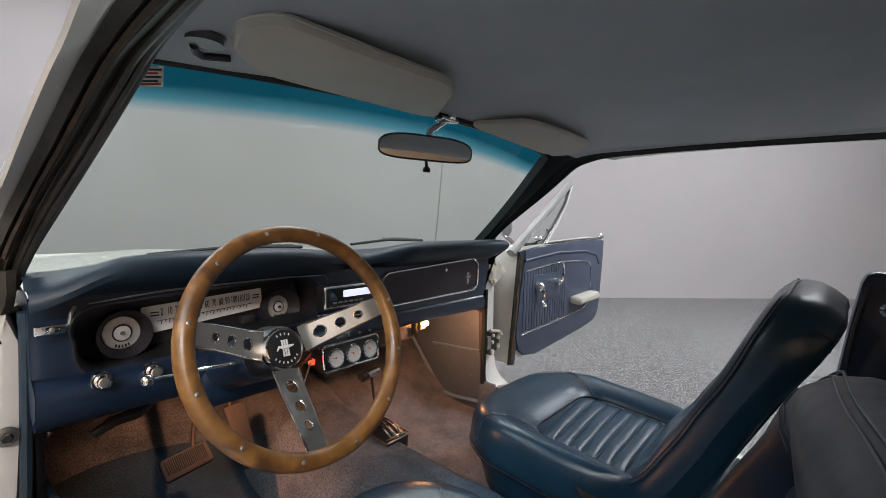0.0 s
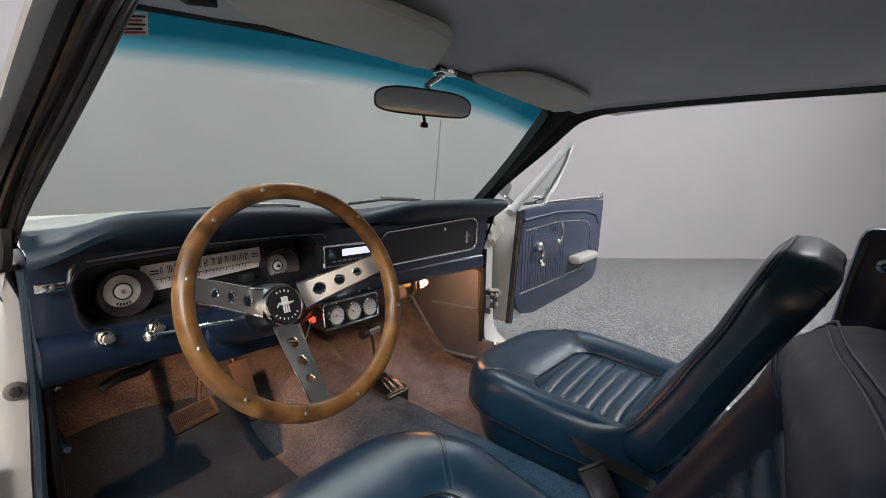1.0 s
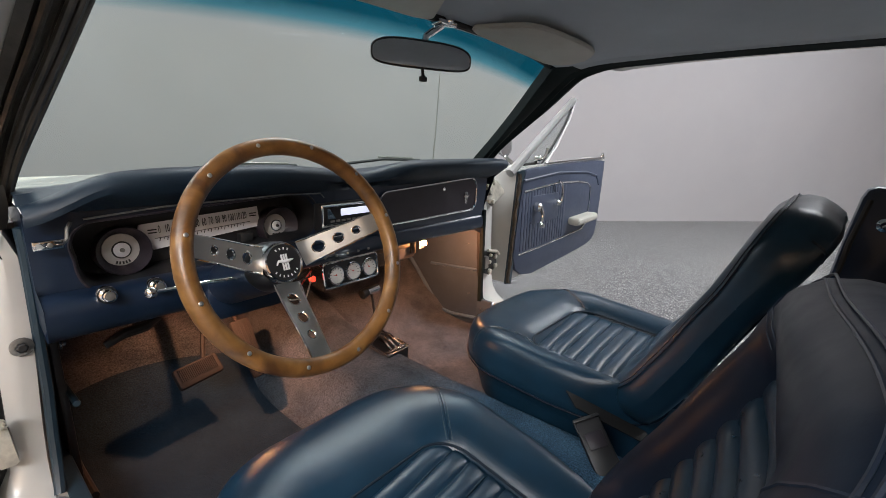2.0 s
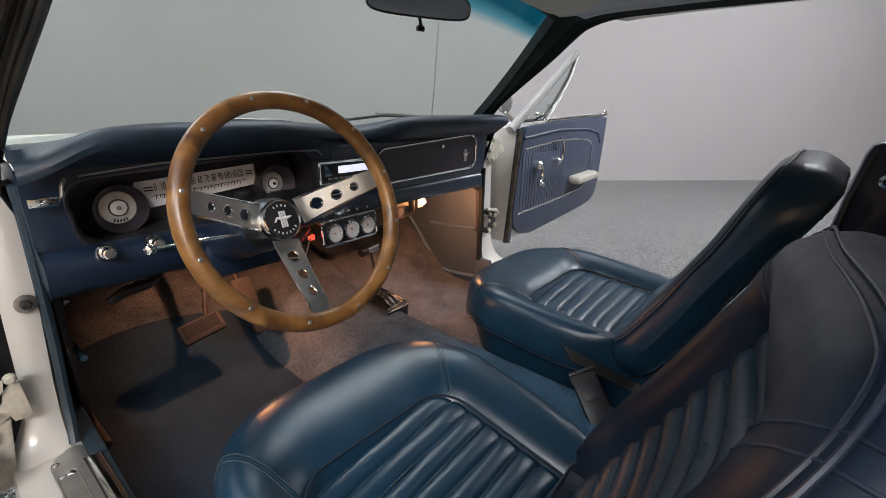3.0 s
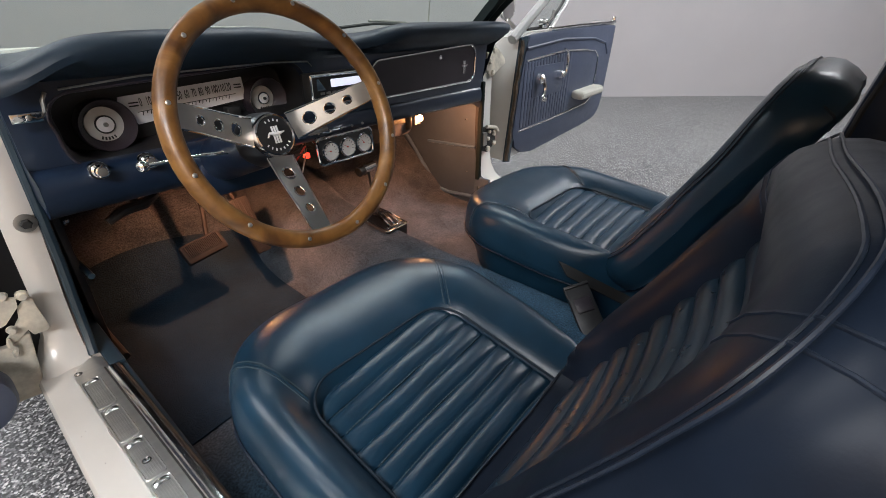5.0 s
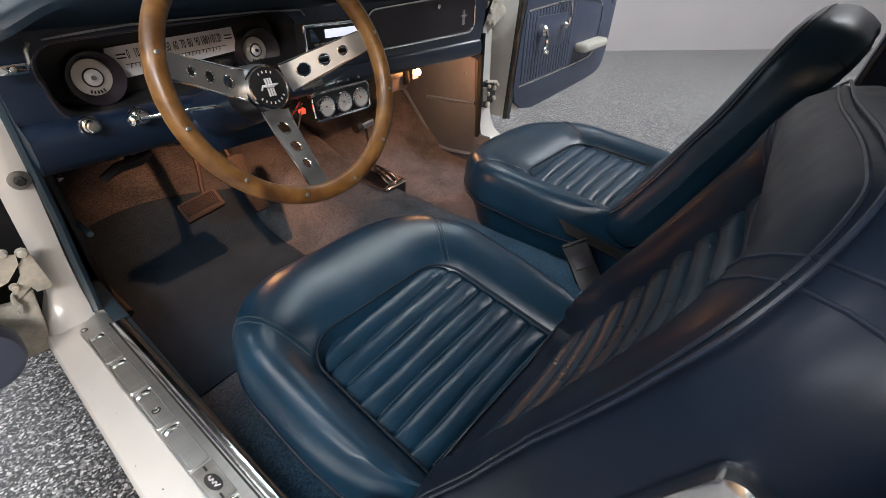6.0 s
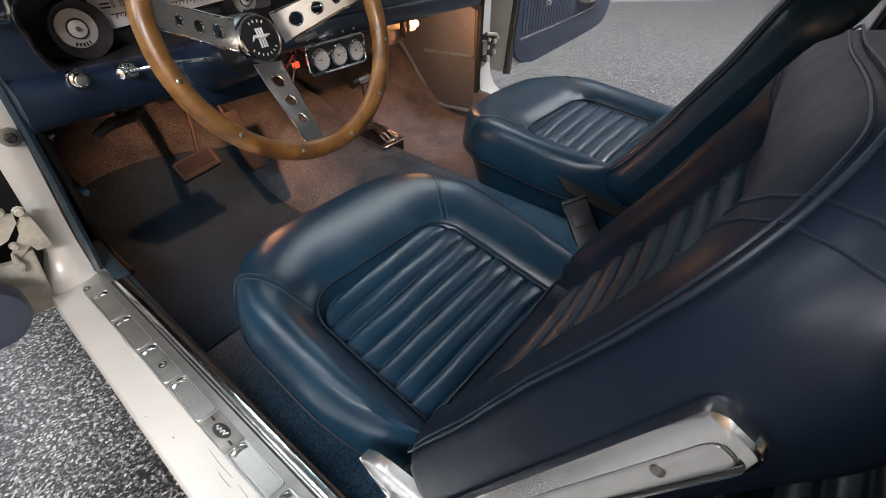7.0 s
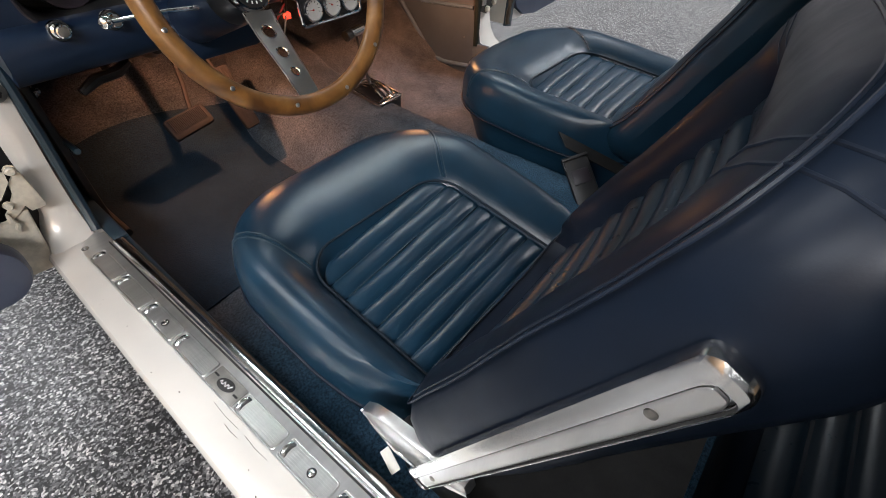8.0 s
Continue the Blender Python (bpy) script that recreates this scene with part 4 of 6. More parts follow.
bm = nb()
rows = []
for x in STATIONS:
    zl, yl = eased(LIP_Z, x), eased(LIP_Y, x)
    side = 0.10 * smoothstep(0.42, 0.66, abs(x))
    rows.append([(x, 0.16 - 1.6 * side, 0.885), (x, 0.05 - side, 0.893), (x, -0.06 - 0.5 * side, lerp(0.898, zl, 0.4)), (x, yl + 0.060, zl - 0.004), (wide_x(x, 0.012), yl + 0.040, zl), (wide_x(x, 0.016), yl + 0.024, zl - 0.001), (wide_x(x, 0.018), yl + 0.012, zl - 0.004), (wide_x(x, 0.018), yl + 0.004, zl - 0.010), (wide_x(x, 0.016), yl, zl - 0.019),
                 (wide_x(x, 0.008), yl + 0.002, zl - 0.030), (wide_x(x, -0.015), yl + 0.016, lerp(zl, 0.860, 0.72)), (wide_x(x, -0.050), -0.152, 0.860), (wide_x(x, -0.052), -0.135, 0.862)])
skin(bm, rows, False)
pad = part("dash_pad", bm, PAD, dash, "padded navy vinyl dash top with two brows")
for x, k in ((STATIONS[0], -1), (STATIONS[-1], 1)):
    bm = nb()
    zl, yl = eased(LIP_Z, x), eased(LIP_Y, x)
    vs = [bm.verts.new((x if x < 0 else lerp(0.560, 0.66, smoothstep(0.70, 0.93, z)), y if x < 0 or z > 0.8 else max(y, -0.158), z)) for y, z in ((0.0, 0.88), (yl + 0.04, zl - 0.003), (yl, zl - 0.013), (yl + 0.016, lerp(zl, 0.86, 0.62)), (-0.15, 0.862), (-0.15, 0.74), (-0.186, 0.722), (-0.195, 0.714), (-0.186, 0.68), (-0.16, 0.662), (0.0, 0.70))]
    bm.faces.new(vs)
    part("dash_end", bm, DASH_PAINT, dash)
# panel face with the instrument opening
FACE_Y = -0.150
bm = nb()
outer = [(-0.355 + p[0], 0.7945 + p[1]) for p in rrect(0.290, 0.0690, 0.004, 10, 6)]
hole = [(-0.353 + p[0] - 0.010 * (p[1] / 0.06), 0.7915 + p[1] + 0.012 * p[0] / 0.24 * (1 if p[1] > 0 else 2.0)) for p in rrect(0.238, 0.0600, 0.045, 10, 6)]
hole2 = [(-0.353 + (x + 0.353) * 0.985, 0.7915 + (z - 0.7915) * 0.95) for x, z in hole]
hole3 = [(-0.353 + (x + 0.353) * 0.96, 0.7915 + (z - 0.7915) * 0.88) for x, z in hole]
skin(bm, [[(x, FACE_Y, z) for x, z in outer], [(x, FACE_Y - 0.002, z) for x, z in hole], [(x, FACE_Y + 0.004, z) for x, z in hole2], [(x, -0.052, z) for x, z in hole3]], True, False, True)
panel = part("instrument_panel", bm, DASH_PAINT, dash, "dark blue painted instrument panel")
bm = nb()
skin(bm, [[(-0.353 + (x + 0.353) * k, y, 0.7915 + (z - 0.7915) * k2) for x, z in hole] for k, k2, y in ((0.99, 0.965, -0.146), (0.965, 0.90, -0.130), (0.952, 0.865, -0.060), (0.94, 0.84, -0.058))], True, False, True)
part("instrument_recess", bm, BLACK, panel, "black crinkle-finished recess")
bm = nb()
tube(bm, [(x, FACE_Y - 0.003, z) for x, z in hole], 0.0022, 6, closed=True)
part("recess_trim", bm, BLACK_CRINKLE, panel)
# right-hand face
bm = nb()
sheet(bm, lambda u, v: (lerp(-0.066, lerp(0.566, 0.592, v), u), FACE_Y - 0.004 * math.sin(math.pi * v), lerp(0.726, 0.864, v)), 24, 6)
right_panel = part("right_panel", bm, DASH_PAINT, dash, "dark blue painted panel")
# lower roll of the panel
bm = nb()
skin(bm, [[(wide_x(x, -0.082), -0.150 + (y + 0.150) * lerp(1.0, 0.22, smoothstep(-0.2, 0.0, x)) if y < -0.15 else y, z) for y, z in ((-0.150, 0.729), (-0.166, 0.7275), (-0.179, 0.724), (-0.188, 0.718), (-0.1935, 0.711 - 0.002 * low), (-0.196, 0.703 - 0.006 * low), (-0.195, 0.697 - 0.012 * low), (-0.190, 0.690 - 0.020 * low), (-0.181, 0.685 - 0.027 * low), (-0.168, 0.683 - 0.031 * low), (-0.10, 0.686 - 0.02 * low), (0.0, 0.70))] for x in STATIONS for low in (1 - smoothstep(-0.36, -0.22, x),)], False)
part("lower_roll", bm, DASH_PAINT, dash, "dark blue painted lower dash roll")


def dial(x, z, r, ring, face, hub_r, parent):
    """A round gauge: deep black cone, silver face and a domed centre."""
    m = facing((x, -0.060, z), (0, -1, 0.06))
    bm = nb()
    lathe(bm, [(ring, 0.0), (ring, 0.030), (ring * 0.965, 0.034), (ring * 0.93, 0.032), (r * 1.03, 0.006), (r * 1.0, 0.005)], 40, m, False, False)
    g = part("gauge", bm, BLACK_CRINKLE, parent, "round gauge in a deep black bezel")
    bm = nb()
    lathe(bm, [(r, 0.005), (r * 0.98, 0.007), (r * 0.62, 0.0085)], 36, m, False, True)
    part("dial_face", bm, face, g)
    bm = nb()
    lathe(bm, [(hub_r, 0.008), (hub_r, 0.012), (hub_r * 0.8, 0.014), (hub_r * 0.25, 0.0145), (hub_r * 0.2, 0.018), (0.0015, 0.019)], 28, m, False, True)
    part("dial_centre", bm, SILVER_FACE, g)
    bm = nb()
    tube(bm, [m @ Vector((hub_r * 1.04 * math.cos(a * math.pi / 14), hub_r * 1.04 * math.sin(a * math.pi / 14), 0.011)) for a in range(28)], 0.0017, 6, closed=True)
    part("centre_ring", bm, INK if hub_r > 0.013 else CHROME, g)
    bm = nb()
    lathe(bm, [(hub_r * 0.3, 0.0148), (hub_r * 0.25, 0.0195)], 12, m)
    part("centre_screw", bm, STEEL if hub_r > 0.013 else INK, g)
    for k in range(5):
        a = radians(246 + 12 * k)
        w = 0.0014
        bm = nb()
        box(bm, (-w, r * 0.72, 0.0082), (w, r * 0.90, 0.0094), 0, m @ pose(0, 0, 0, 0, 0, math.degrees(a) - 90))
        part("mark", bm, INK, g)
    return g


dial(-0.504, 0.768, 0.0315, 0.047, GREY_FACE, 0.0145, dash)
dial(-0.182, 0.775, 0.0275, 0.047, GREY_FACE, 0.012, dash)
# speedometer strip
bm = nb()
st = [(-0.470, 0.812), (-0.472, 0.804), (-0.449, 0.760), (-0.222, 0.781), (-0.226, 0.826)]
plate(bm, st[::-1], 0.004, 0.001, Matrix.Translation((0, -0.064, 0)) @ pose(0, 0, 0, 90, 0, 0))
speedo = part("speedometer", bm, SILVER_FACE, dash, "silver strip speedometer with black numerals")
m0 = facing((-0.345, -0.0685, 0.800), (0, -1, 0))
SLOPE = math.degrees(math.atan2(0.014, 0.244))
for n in range(13):
    x = -0.090 + 0.175 * n / 12
    letter = letters(str(n * 10), 0.0185, m0 @ pose(x, 0.0035 + x * 0.055, 0.0, 0, 0, SLOPE) @ Matrix.Diagonal((0.52, 1.3, 1, 1)))
    part("numeral", letter, INK, speedo)
for n in range(25):
    x = -0.090 + 0.175 * n / 24
    bm = nb()
    box(bm, (-0.0007, -0.007 if n % 2 == 0 else -0.004, 0), (0.0007, 0.0, 0.0005), 0, m0 @ pose(x, -0.0135 + x * 0.055, 0, 0, 0, SLOPE - 18))
    part("tick", bm, INK, speedo)
bm = nb()
box(bm, (-0.1, -0.0006, 0), (0.1, 0.0006, 0.0005), 0, m0 @ pose(0, -0.0125, 0, 0, 0, SLOPE))
part("scale_line", bm, INK, speedo)
for x, z in ((-0.448, 0.800), (-0.448, 0.794), (-0.238, 0.812), (-0.238, 0.806)):
    bm = nb()
    box(bm, (x - 0.008, -0.0695, z - 0.0012), (x + 0.008, -0.0682, z + 0.0012))
    part("caption_bar", bm, INK, speedo)
bm = nb()
box(bm, (-0.115, -0.1, 0.752), (-0.085, -0.06, 0.772), 0.003, Matrix.Translation((-0.16, 0.02, -0.004)))
part("odometer", bm, INK, speedo)


def knob(at, label="chrome push-pull knob"):
    m = facing(at, (0, -1, 0.12)) @ Matrix.Scale(0.84, 4)
    bm = nb()
    lathe(bm, [(0.017, -0.012), (0.018, 0.0), (0.016, 0.004), (0.009, 0.007), (0.007, 0.010), (0.007, 0.014), (0.0115, 0.016), (0.0125, 0.024), (0.0115, 0.029), (0.009, 0.030), (0.008, 0.028)], 28, m)
    kn = part("knob", bm, CHROME, dash, label)
    bm = nb()
    lathe(bm, [(0.0088, 0.0285), (0.008, 0.0305), (0.003, 0.0312)], 18, m)
    part("knob_insert", bm, STEEL, kn)
    bm = nb()
    tube(bm, [m @ Vector((0.0155 * math.cos(a * math.pi / 14), 0.0155 * math.sin(a * math.pi / 14), 0.0045)) for a in range(28)], 0.0016, 6, closed=True)
    part("knob_groove", bm, BLACK, kn)
    return kn


knob((-0.562, -0.192, 0.722))
knob((-0.488, -0.192, 0.721))
bm = nb()
plate(bm, rrect(0.019, 0.0075, 0.002, 3, 2), 0.005, 0.0015, facing((-0.622, -0.172, 0.815), (0, -1, 0)))
e = part("escutcheon", bm, CHROME, dash, "small chrome escutcheon")
bm = nb()
lathe(bm, [(0.004, 0.004), (0.004, 0.007), (0.002, 0.008)], 12, facing((-0.620, -0.172, 0.815), (0, -1, 0)))
part("escutcheon_screw", bm, STEEL, e)
bm = nb()
tube(bm, [(-0.604, -0.170, 0.813), (-0.597, -0.166, 0.820), (-0.594, -0.160, 0.835), (-0.587, -0.155, 0.845)], 0.003, 6)
part("escutcheon_rod", bm, STEEL, e)
bm = nb()
tube(bm, [(-0.57, -0.158, 0.848), (-0.45, -0.158, 0.8575), (-0.2, -0.158, 0.861), (-0.11, -0.158, 0.857), (-0.10, -0.158, 0.846)], 0.0018, 6)
part("brow_trim", bm, STEEL, dash)

# radio
m = facing((-0.030, -0.153, 0.800), (0, -1, 0))
bm = nb()
plate(bm, rrect(0.100, 0.032, 0.004, 3, 3), 0.006, 0.001, m)
part("radio_surround", bm, BLACK, dash)
bm = nb()
skin(bm, [[(p[0], p[1], h) for p in rrect(hx, hy, 0.003, 3, 3)] for hx, hy, h in ((0.084, 0.0285, 0.004), (0.084, 0.0285, 0.012), (0.082, 0.0265, 0.014), (0.079, 0.0235, 0.013), (0.078, 0.0225, 0.008))], True, False, True, m)
radio = part("radio", bm, CHROME, dash, "chrome-framed car radio with a lit display")
bm = nb()
plate(bm, rrect(0.077, 0.0215, 0.002, 3, 3), 0.004, 0.001, m @ pose(0, 0, 0.006))
part("radio_face", bm, BLACK, radio)
bm = nb()
plate(bm, rrect(0.048, 0.0090, 0.002, 3, 3), 0.0012, 0.0004, m @ pose(0.022, 0.006, 0.010))
part("radio_display", bm, DISPLAY_GLOW, radio, "pale lit display")
bm = nb()
add(bm, [(-0.066, 0.018, 0.0115), (-0.060, 0.018, 0.0115), (-0.042, -0.008, 0.0115), (-0.066, -0.008, 0.0115), (-0.066, 0.018, 0.010), (-0.060, 0.018, 0.010), (-0.042, -0.008, 0.010), (-0.066, -0.008, 0.010)], [(0, 1, 2, 3), (0, 4, 5, 1), (1, 5, 6, 2), (2, 6, 7, 3), (3, 7, 4, 0)], m)
part("radio_key", bm, CHROME, radio)
for k in range(6):
    bm = nb()
    plate(bm, rrect(0.006, 0.0026, 0.001, 2, 1), 0.002, 0.0004, m @ pose(-0.052 + 0.0165 * k, -0.0145, 0.010))
    part("radio_button", bm, STEEL, radio)
bm = nb()
tube(bm, [(-0.13, -0.157, 0.757), (0.06, -0.157, 0.757)], 0.003, 6)
part("chrome_strip", bm, CHROME, dash)
bm = nb()
tube(bm, [(-0.10, -0.158, 0.744), (0.03, -0.158, 0.744)], 0.002, 6)
part("chrome_strip", bm, CHROME, dash)

# glovebox door
m = facing((0.296, -0.153, 0.804), (0, -1, 0))
gb = rrect(0.222, 0.0505, 0.034, 9, 5)
gb = [(x, y + 0.028 * x / 0.222 * (1 if y > 0 else 0.25) * 0.4) for x, y in gb]
bm = nb()
skin(bm, [[(x * k, y * k2, h) for x, y in gb] for k, k2, h in ((1, 1, -0.004), (1, 1, 0.004), (0.99, 0.965, 0.006), (0.978, 0.93, 0.004))], True, False, True, m)
glove = part("glovebox_door", bm, BLACK_CRINKLE, dash, "black crinkle-finished glovebox door")
bm = nb()
tube(bm, [(x * 1.002, y * 1.01, 0.005) for x, y in gb], 0.0032, 6, closed=True, m=m)
part("glovebox_trim", bm, CHROME, glove, "thin chrome surround")
bm = nb()
lathe(bm, [(0.006, 0.003), (0.006, 0.008), (0.003, 0.009)], 14, m @ pose(0.050, 0.033, 0))
part("glovebox_lock", bm, CHROME, glove)
bm = nb()
for x0, w in ((-0.0045, 0.003), (0, 0.003), (0.0045, 0.003)):
    box(bm, (x0 - w / 2, -0.020, 0.004), (x0 + w / 2, 0.019, 0.007), 0, m @ pose(0.165, -0.003, 0))
tube(bm, [(-0.016, 0.004, 0.008), (-0.008, 0.007, 0.009), (0.004, 0.004, 0.009), (0.014, 0.008, 0.008)], [0.002, 0.004, 0.004, 0.0015], 6, m=m @ pose(0.165, -0.003, 0))
part("emblem", bm, CHROME, glove, "small chrome bar emblem")

# three-gauge pod on its bracket under the dash
m = facing((-0.050, -0.190, 0.660), (0, -1, 0.10)) @ pose(0, 0, 0, 0, 0, 1)
bm = nb()
plate(bm, rrect(0.083, 0.031, 0.008, 4, 4), 0.006, 0.002, m)
pod = thing("gauge_pod", (-0.05, -0.19, 0.69), "chrome panel of three small round gauges under the dash", "gauges")
pod_panel = part("pod_panel", bm, BLACK, pod)
bm = nb()
tube(bm, [(x, y, 0.004) for x, y in rrect(0.083, 0.031, 0.010, 5, 4)], 0.004, 8, closed=True, m=m)
part("pod_frame", bm, CHROME, pod, "chrome frame")
bm = nb()
box(bm, (-0.082, 0.02, -0.02), (0.082, 0.034, 0.0), 0.002, m)
part("bracket", bm, CHROME, pod)
for gx in (-0.052, 0.0, 0.052):
    mg = m @ pose(gx, -0.002, 0.004)
    bm = nb()
    lathe(bm, [(0.0235, 0.0), (0.0245, 0.006), (0.0225, 0.010), (0.0205, 0.009), (0.020, 0.004)], 28, mg, False, False)
    g = part("small_gauge", bm, CHROME, pod, "chrome-ringed white gauge")
    bm = nb()
    lathe(bm, [(0.0205, 0.004), (0.001, 0.0042)], 24, mg, False, True)
    part("small_dial", bm, WHITE_FACE, g)
    for k in range(9):
        bm = nb()
        box(bm, (-0.0005, 0.014, 0.0046), (0.0005, 0.018, 0.0052), 0, mg @ pose(0, 0, 0, 0, 0, -110 + 27 * k))
        part("mark", bm, INK, g)
    bm = nb()
    box(bm, (-0.0004, -0.002, 0.0054), (0.0004, 0.011, 0.006), 0, mg @ pose(0, 0, 0, 0, 0, 60 - 500 * gx))
    lathe(bm, [(0.0022, 0.0046), (0.0016, 0.0070)], 10, mg)
    part("small_needle", bm, RED_INK, g)
for k in range(5):
    bm = nb()
    lathe(bm, [(0.0035, 0), (0.003, 0.003)], 8, m @ pose(-0.07 + 0.034 * k, 0.043, -0.004))
    part("pod_screw", bm, STEEL, pod)

# loose wires with a red indicator beside the column
wires = thing("loose_wires", (-0.13, -0.15, 0.66), "loose wires with a small red indicator under the dash", "wiring")
for k, (c, mat) in enumerate((((-0.02, 0.012), RED_INK), ((0.01, -0.012), BLACK), ((-0.035, -0.02), BRUSHED), ((0.0, 0.02), BLACK))):
    bm = nb()
    tube(bm, [(-0.23 + c[0], -0.16, 0.640 + c[1]), (-0.19, -0.18 + c[1], 0.655 + c[0]), (-0.15, -0.165, 0.665 + c[1] * 0.6), (-0.115 + c[0] * 0.4, -0.12, 0.69)], 0.0022, 6)
    part("wire", bm, mat, wires)
bm = nb()
box(bm, (-0.006, -0.005, -0.006), (0.007, 0.008, 0.007), 0.002, Matrix.Translation((-0.148, -0.165, 0.650)))
part("indicator", bm, RED_GLOW, wires, "lit red indicator")
bm = nb()
tube(bm, [(-0.155, -0.185, 0.705), (-0.10, -0.19, 0.712)], 0.006, 8)
part("cable_plug", bm, STEEL, wires)

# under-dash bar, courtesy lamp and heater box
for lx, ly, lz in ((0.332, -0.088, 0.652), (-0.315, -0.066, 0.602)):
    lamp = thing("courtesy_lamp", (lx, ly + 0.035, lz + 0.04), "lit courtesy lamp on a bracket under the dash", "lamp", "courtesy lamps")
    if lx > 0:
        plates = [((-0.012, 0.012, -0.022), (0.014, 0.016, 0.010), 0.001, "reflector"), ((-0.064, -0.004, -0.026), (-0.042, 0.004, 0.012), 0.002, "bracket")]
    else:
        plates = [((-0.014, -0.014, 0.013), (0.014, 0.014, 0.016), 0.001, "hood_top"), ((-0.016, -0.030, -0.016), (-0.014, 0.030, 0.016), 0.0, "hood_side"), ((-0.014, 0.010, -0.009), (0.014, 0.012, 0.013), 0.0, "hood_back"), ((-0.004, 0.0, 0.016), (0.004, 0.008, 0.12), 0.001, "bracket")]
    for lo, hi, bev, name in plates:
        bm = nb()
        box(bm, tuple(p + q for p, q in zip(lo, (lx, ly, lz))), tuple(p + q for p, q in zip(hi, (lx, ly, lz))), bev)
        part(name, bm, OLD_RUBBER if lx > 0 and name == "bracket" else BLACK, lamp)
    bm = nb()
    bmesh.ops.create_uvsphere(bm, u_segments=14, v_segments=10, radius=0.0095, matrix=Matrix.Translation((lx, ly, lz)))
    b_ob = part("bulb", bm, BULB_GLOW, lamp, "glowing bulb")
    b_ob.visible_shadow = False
heater = thing("heater_box", (0.15, 0.0, 0.69), "black heater case and bare metal bar under the dash", "heater")
bm = nb()
box(bm, (0.02, -0.03, 0.585), (0.36, 0.20, 0.70), 0.02)
part("heater_case", bm, BLACK, heater)
bm = nb()
box(bm, (0.03, -0.070, 0.642), (0.300, -0.045, 0.660), 0.004)
part("metal_bar", bm, OLD_RUBBER, heater, "bare metal bar")
bm = nb()
lathe(bm, [(0.05, -0.06), (0.06, 0.0), (0.05, 0.03)], 20, facing((0.20, 0.03, 0.60), (0, -0.3, -1), (0, 1, 0)))
part("blower_hose", bm, BLACK, heater)

# steering column
col = thing("steering_column", (-0.36, -0.2, 0.72), "dark blue steering column with a turn signal lever", "steering column")
WT = radians(21.7)
W_N, W_V, W_U = Vector((0, -math.cos(WT), math.sin(WT))), Vector((0, math.sin(WT), math.cos(WT))), Vector((1, 0, 0))
W_C = Vector((-0.360, -0.483, 0.812))
W_M = Matrix.Translation(W_C) @ Matrix((W_U, W_V, W_N)).transposed().to_4x4()
bm = nb()
lathe(bm, [(0.026, -0.62), (0.027, -0.37), (0.032, -0.33), (0.044, -0.30), (0.045, -0.145), (0.040, -0.125)], 28, W_M)
part("column_tube", bm, DASH_PAINT, col)
bm = nb()
tube(bm, [W_M @ Vector(p) for p in ((-0.046, -0.005, -0.155), (-0.10, -0.002, -0.140), (-0.178, -0.001, -0.133))], [0.0032, 0.0028, 0.0026], 8)
lever = part("turn_lever", bm, CHROME, col, "thin chrome turn signal lever")
bm = nb()
bmesh.ops.create_uvsphere(bm, u_segments=14, v_segments=10, radius=0.009, matrix=Matrix.Translation(W_M @ Vector((-0.182, -0.001, -0.132))))
part("lever_tip", bm, CHROME, lever)
bm = nb()
box(bm, (-0.41, -0.205, 0.622), (-0.235, -0.150, 0.70), 0.015)
part("column_cover", bm, DASH_PAINT, col)

# ---- steering wheel ----
wheel = thing("steering_wheel", W_C, "wood-rimmed steering wheel with three drilled metal spokes", "steering wheel")
W_B = W_M @ pose(-0.003, -0.002, -0.048)
bm = nb()
NR = 96
rim_rings = []
for k in range(NR):
    a = 2 * math.pi * k / NR
    d = Vector((math.cos(a), math.sin(a), 0))
    ring = []
    for j in range(14):
        b = 2 * math.pi * j / 14
        grip = 1 + 0.04 * math.cos(36 * a) * max(0, -math.sin(b))
        ring.append(W_M @ (d * (0.1740 + 0.0136 * math.cos(b) * grip) + Vector((0, 0, 0.0150 * math.sin(b) * grip))))
    rim_rings.append(ring)
skin(bm, rim_rings + [rim_rings[0]], True)
bmesh.ops.remove_doubles(bm, verts=bm.verts, dist=1e-5)
rim = part("rim", bm, WOOD, wheel, "varnished wooden rim")
for k in range(12):
    a = radians(133 + 30 * k)
    bm = nb()
    lathe(bm, [(0.0032, -0.002), (0.0032, 0.0006), (0.002, 0.0012)], 12, W_M @ Matrix.Translation((0.1740 * math.cos(a), 0.1740 * math.sin(a), 0.0148)))
    part("rivet", bm, BRUSHED, wheel, "small silver rivet")


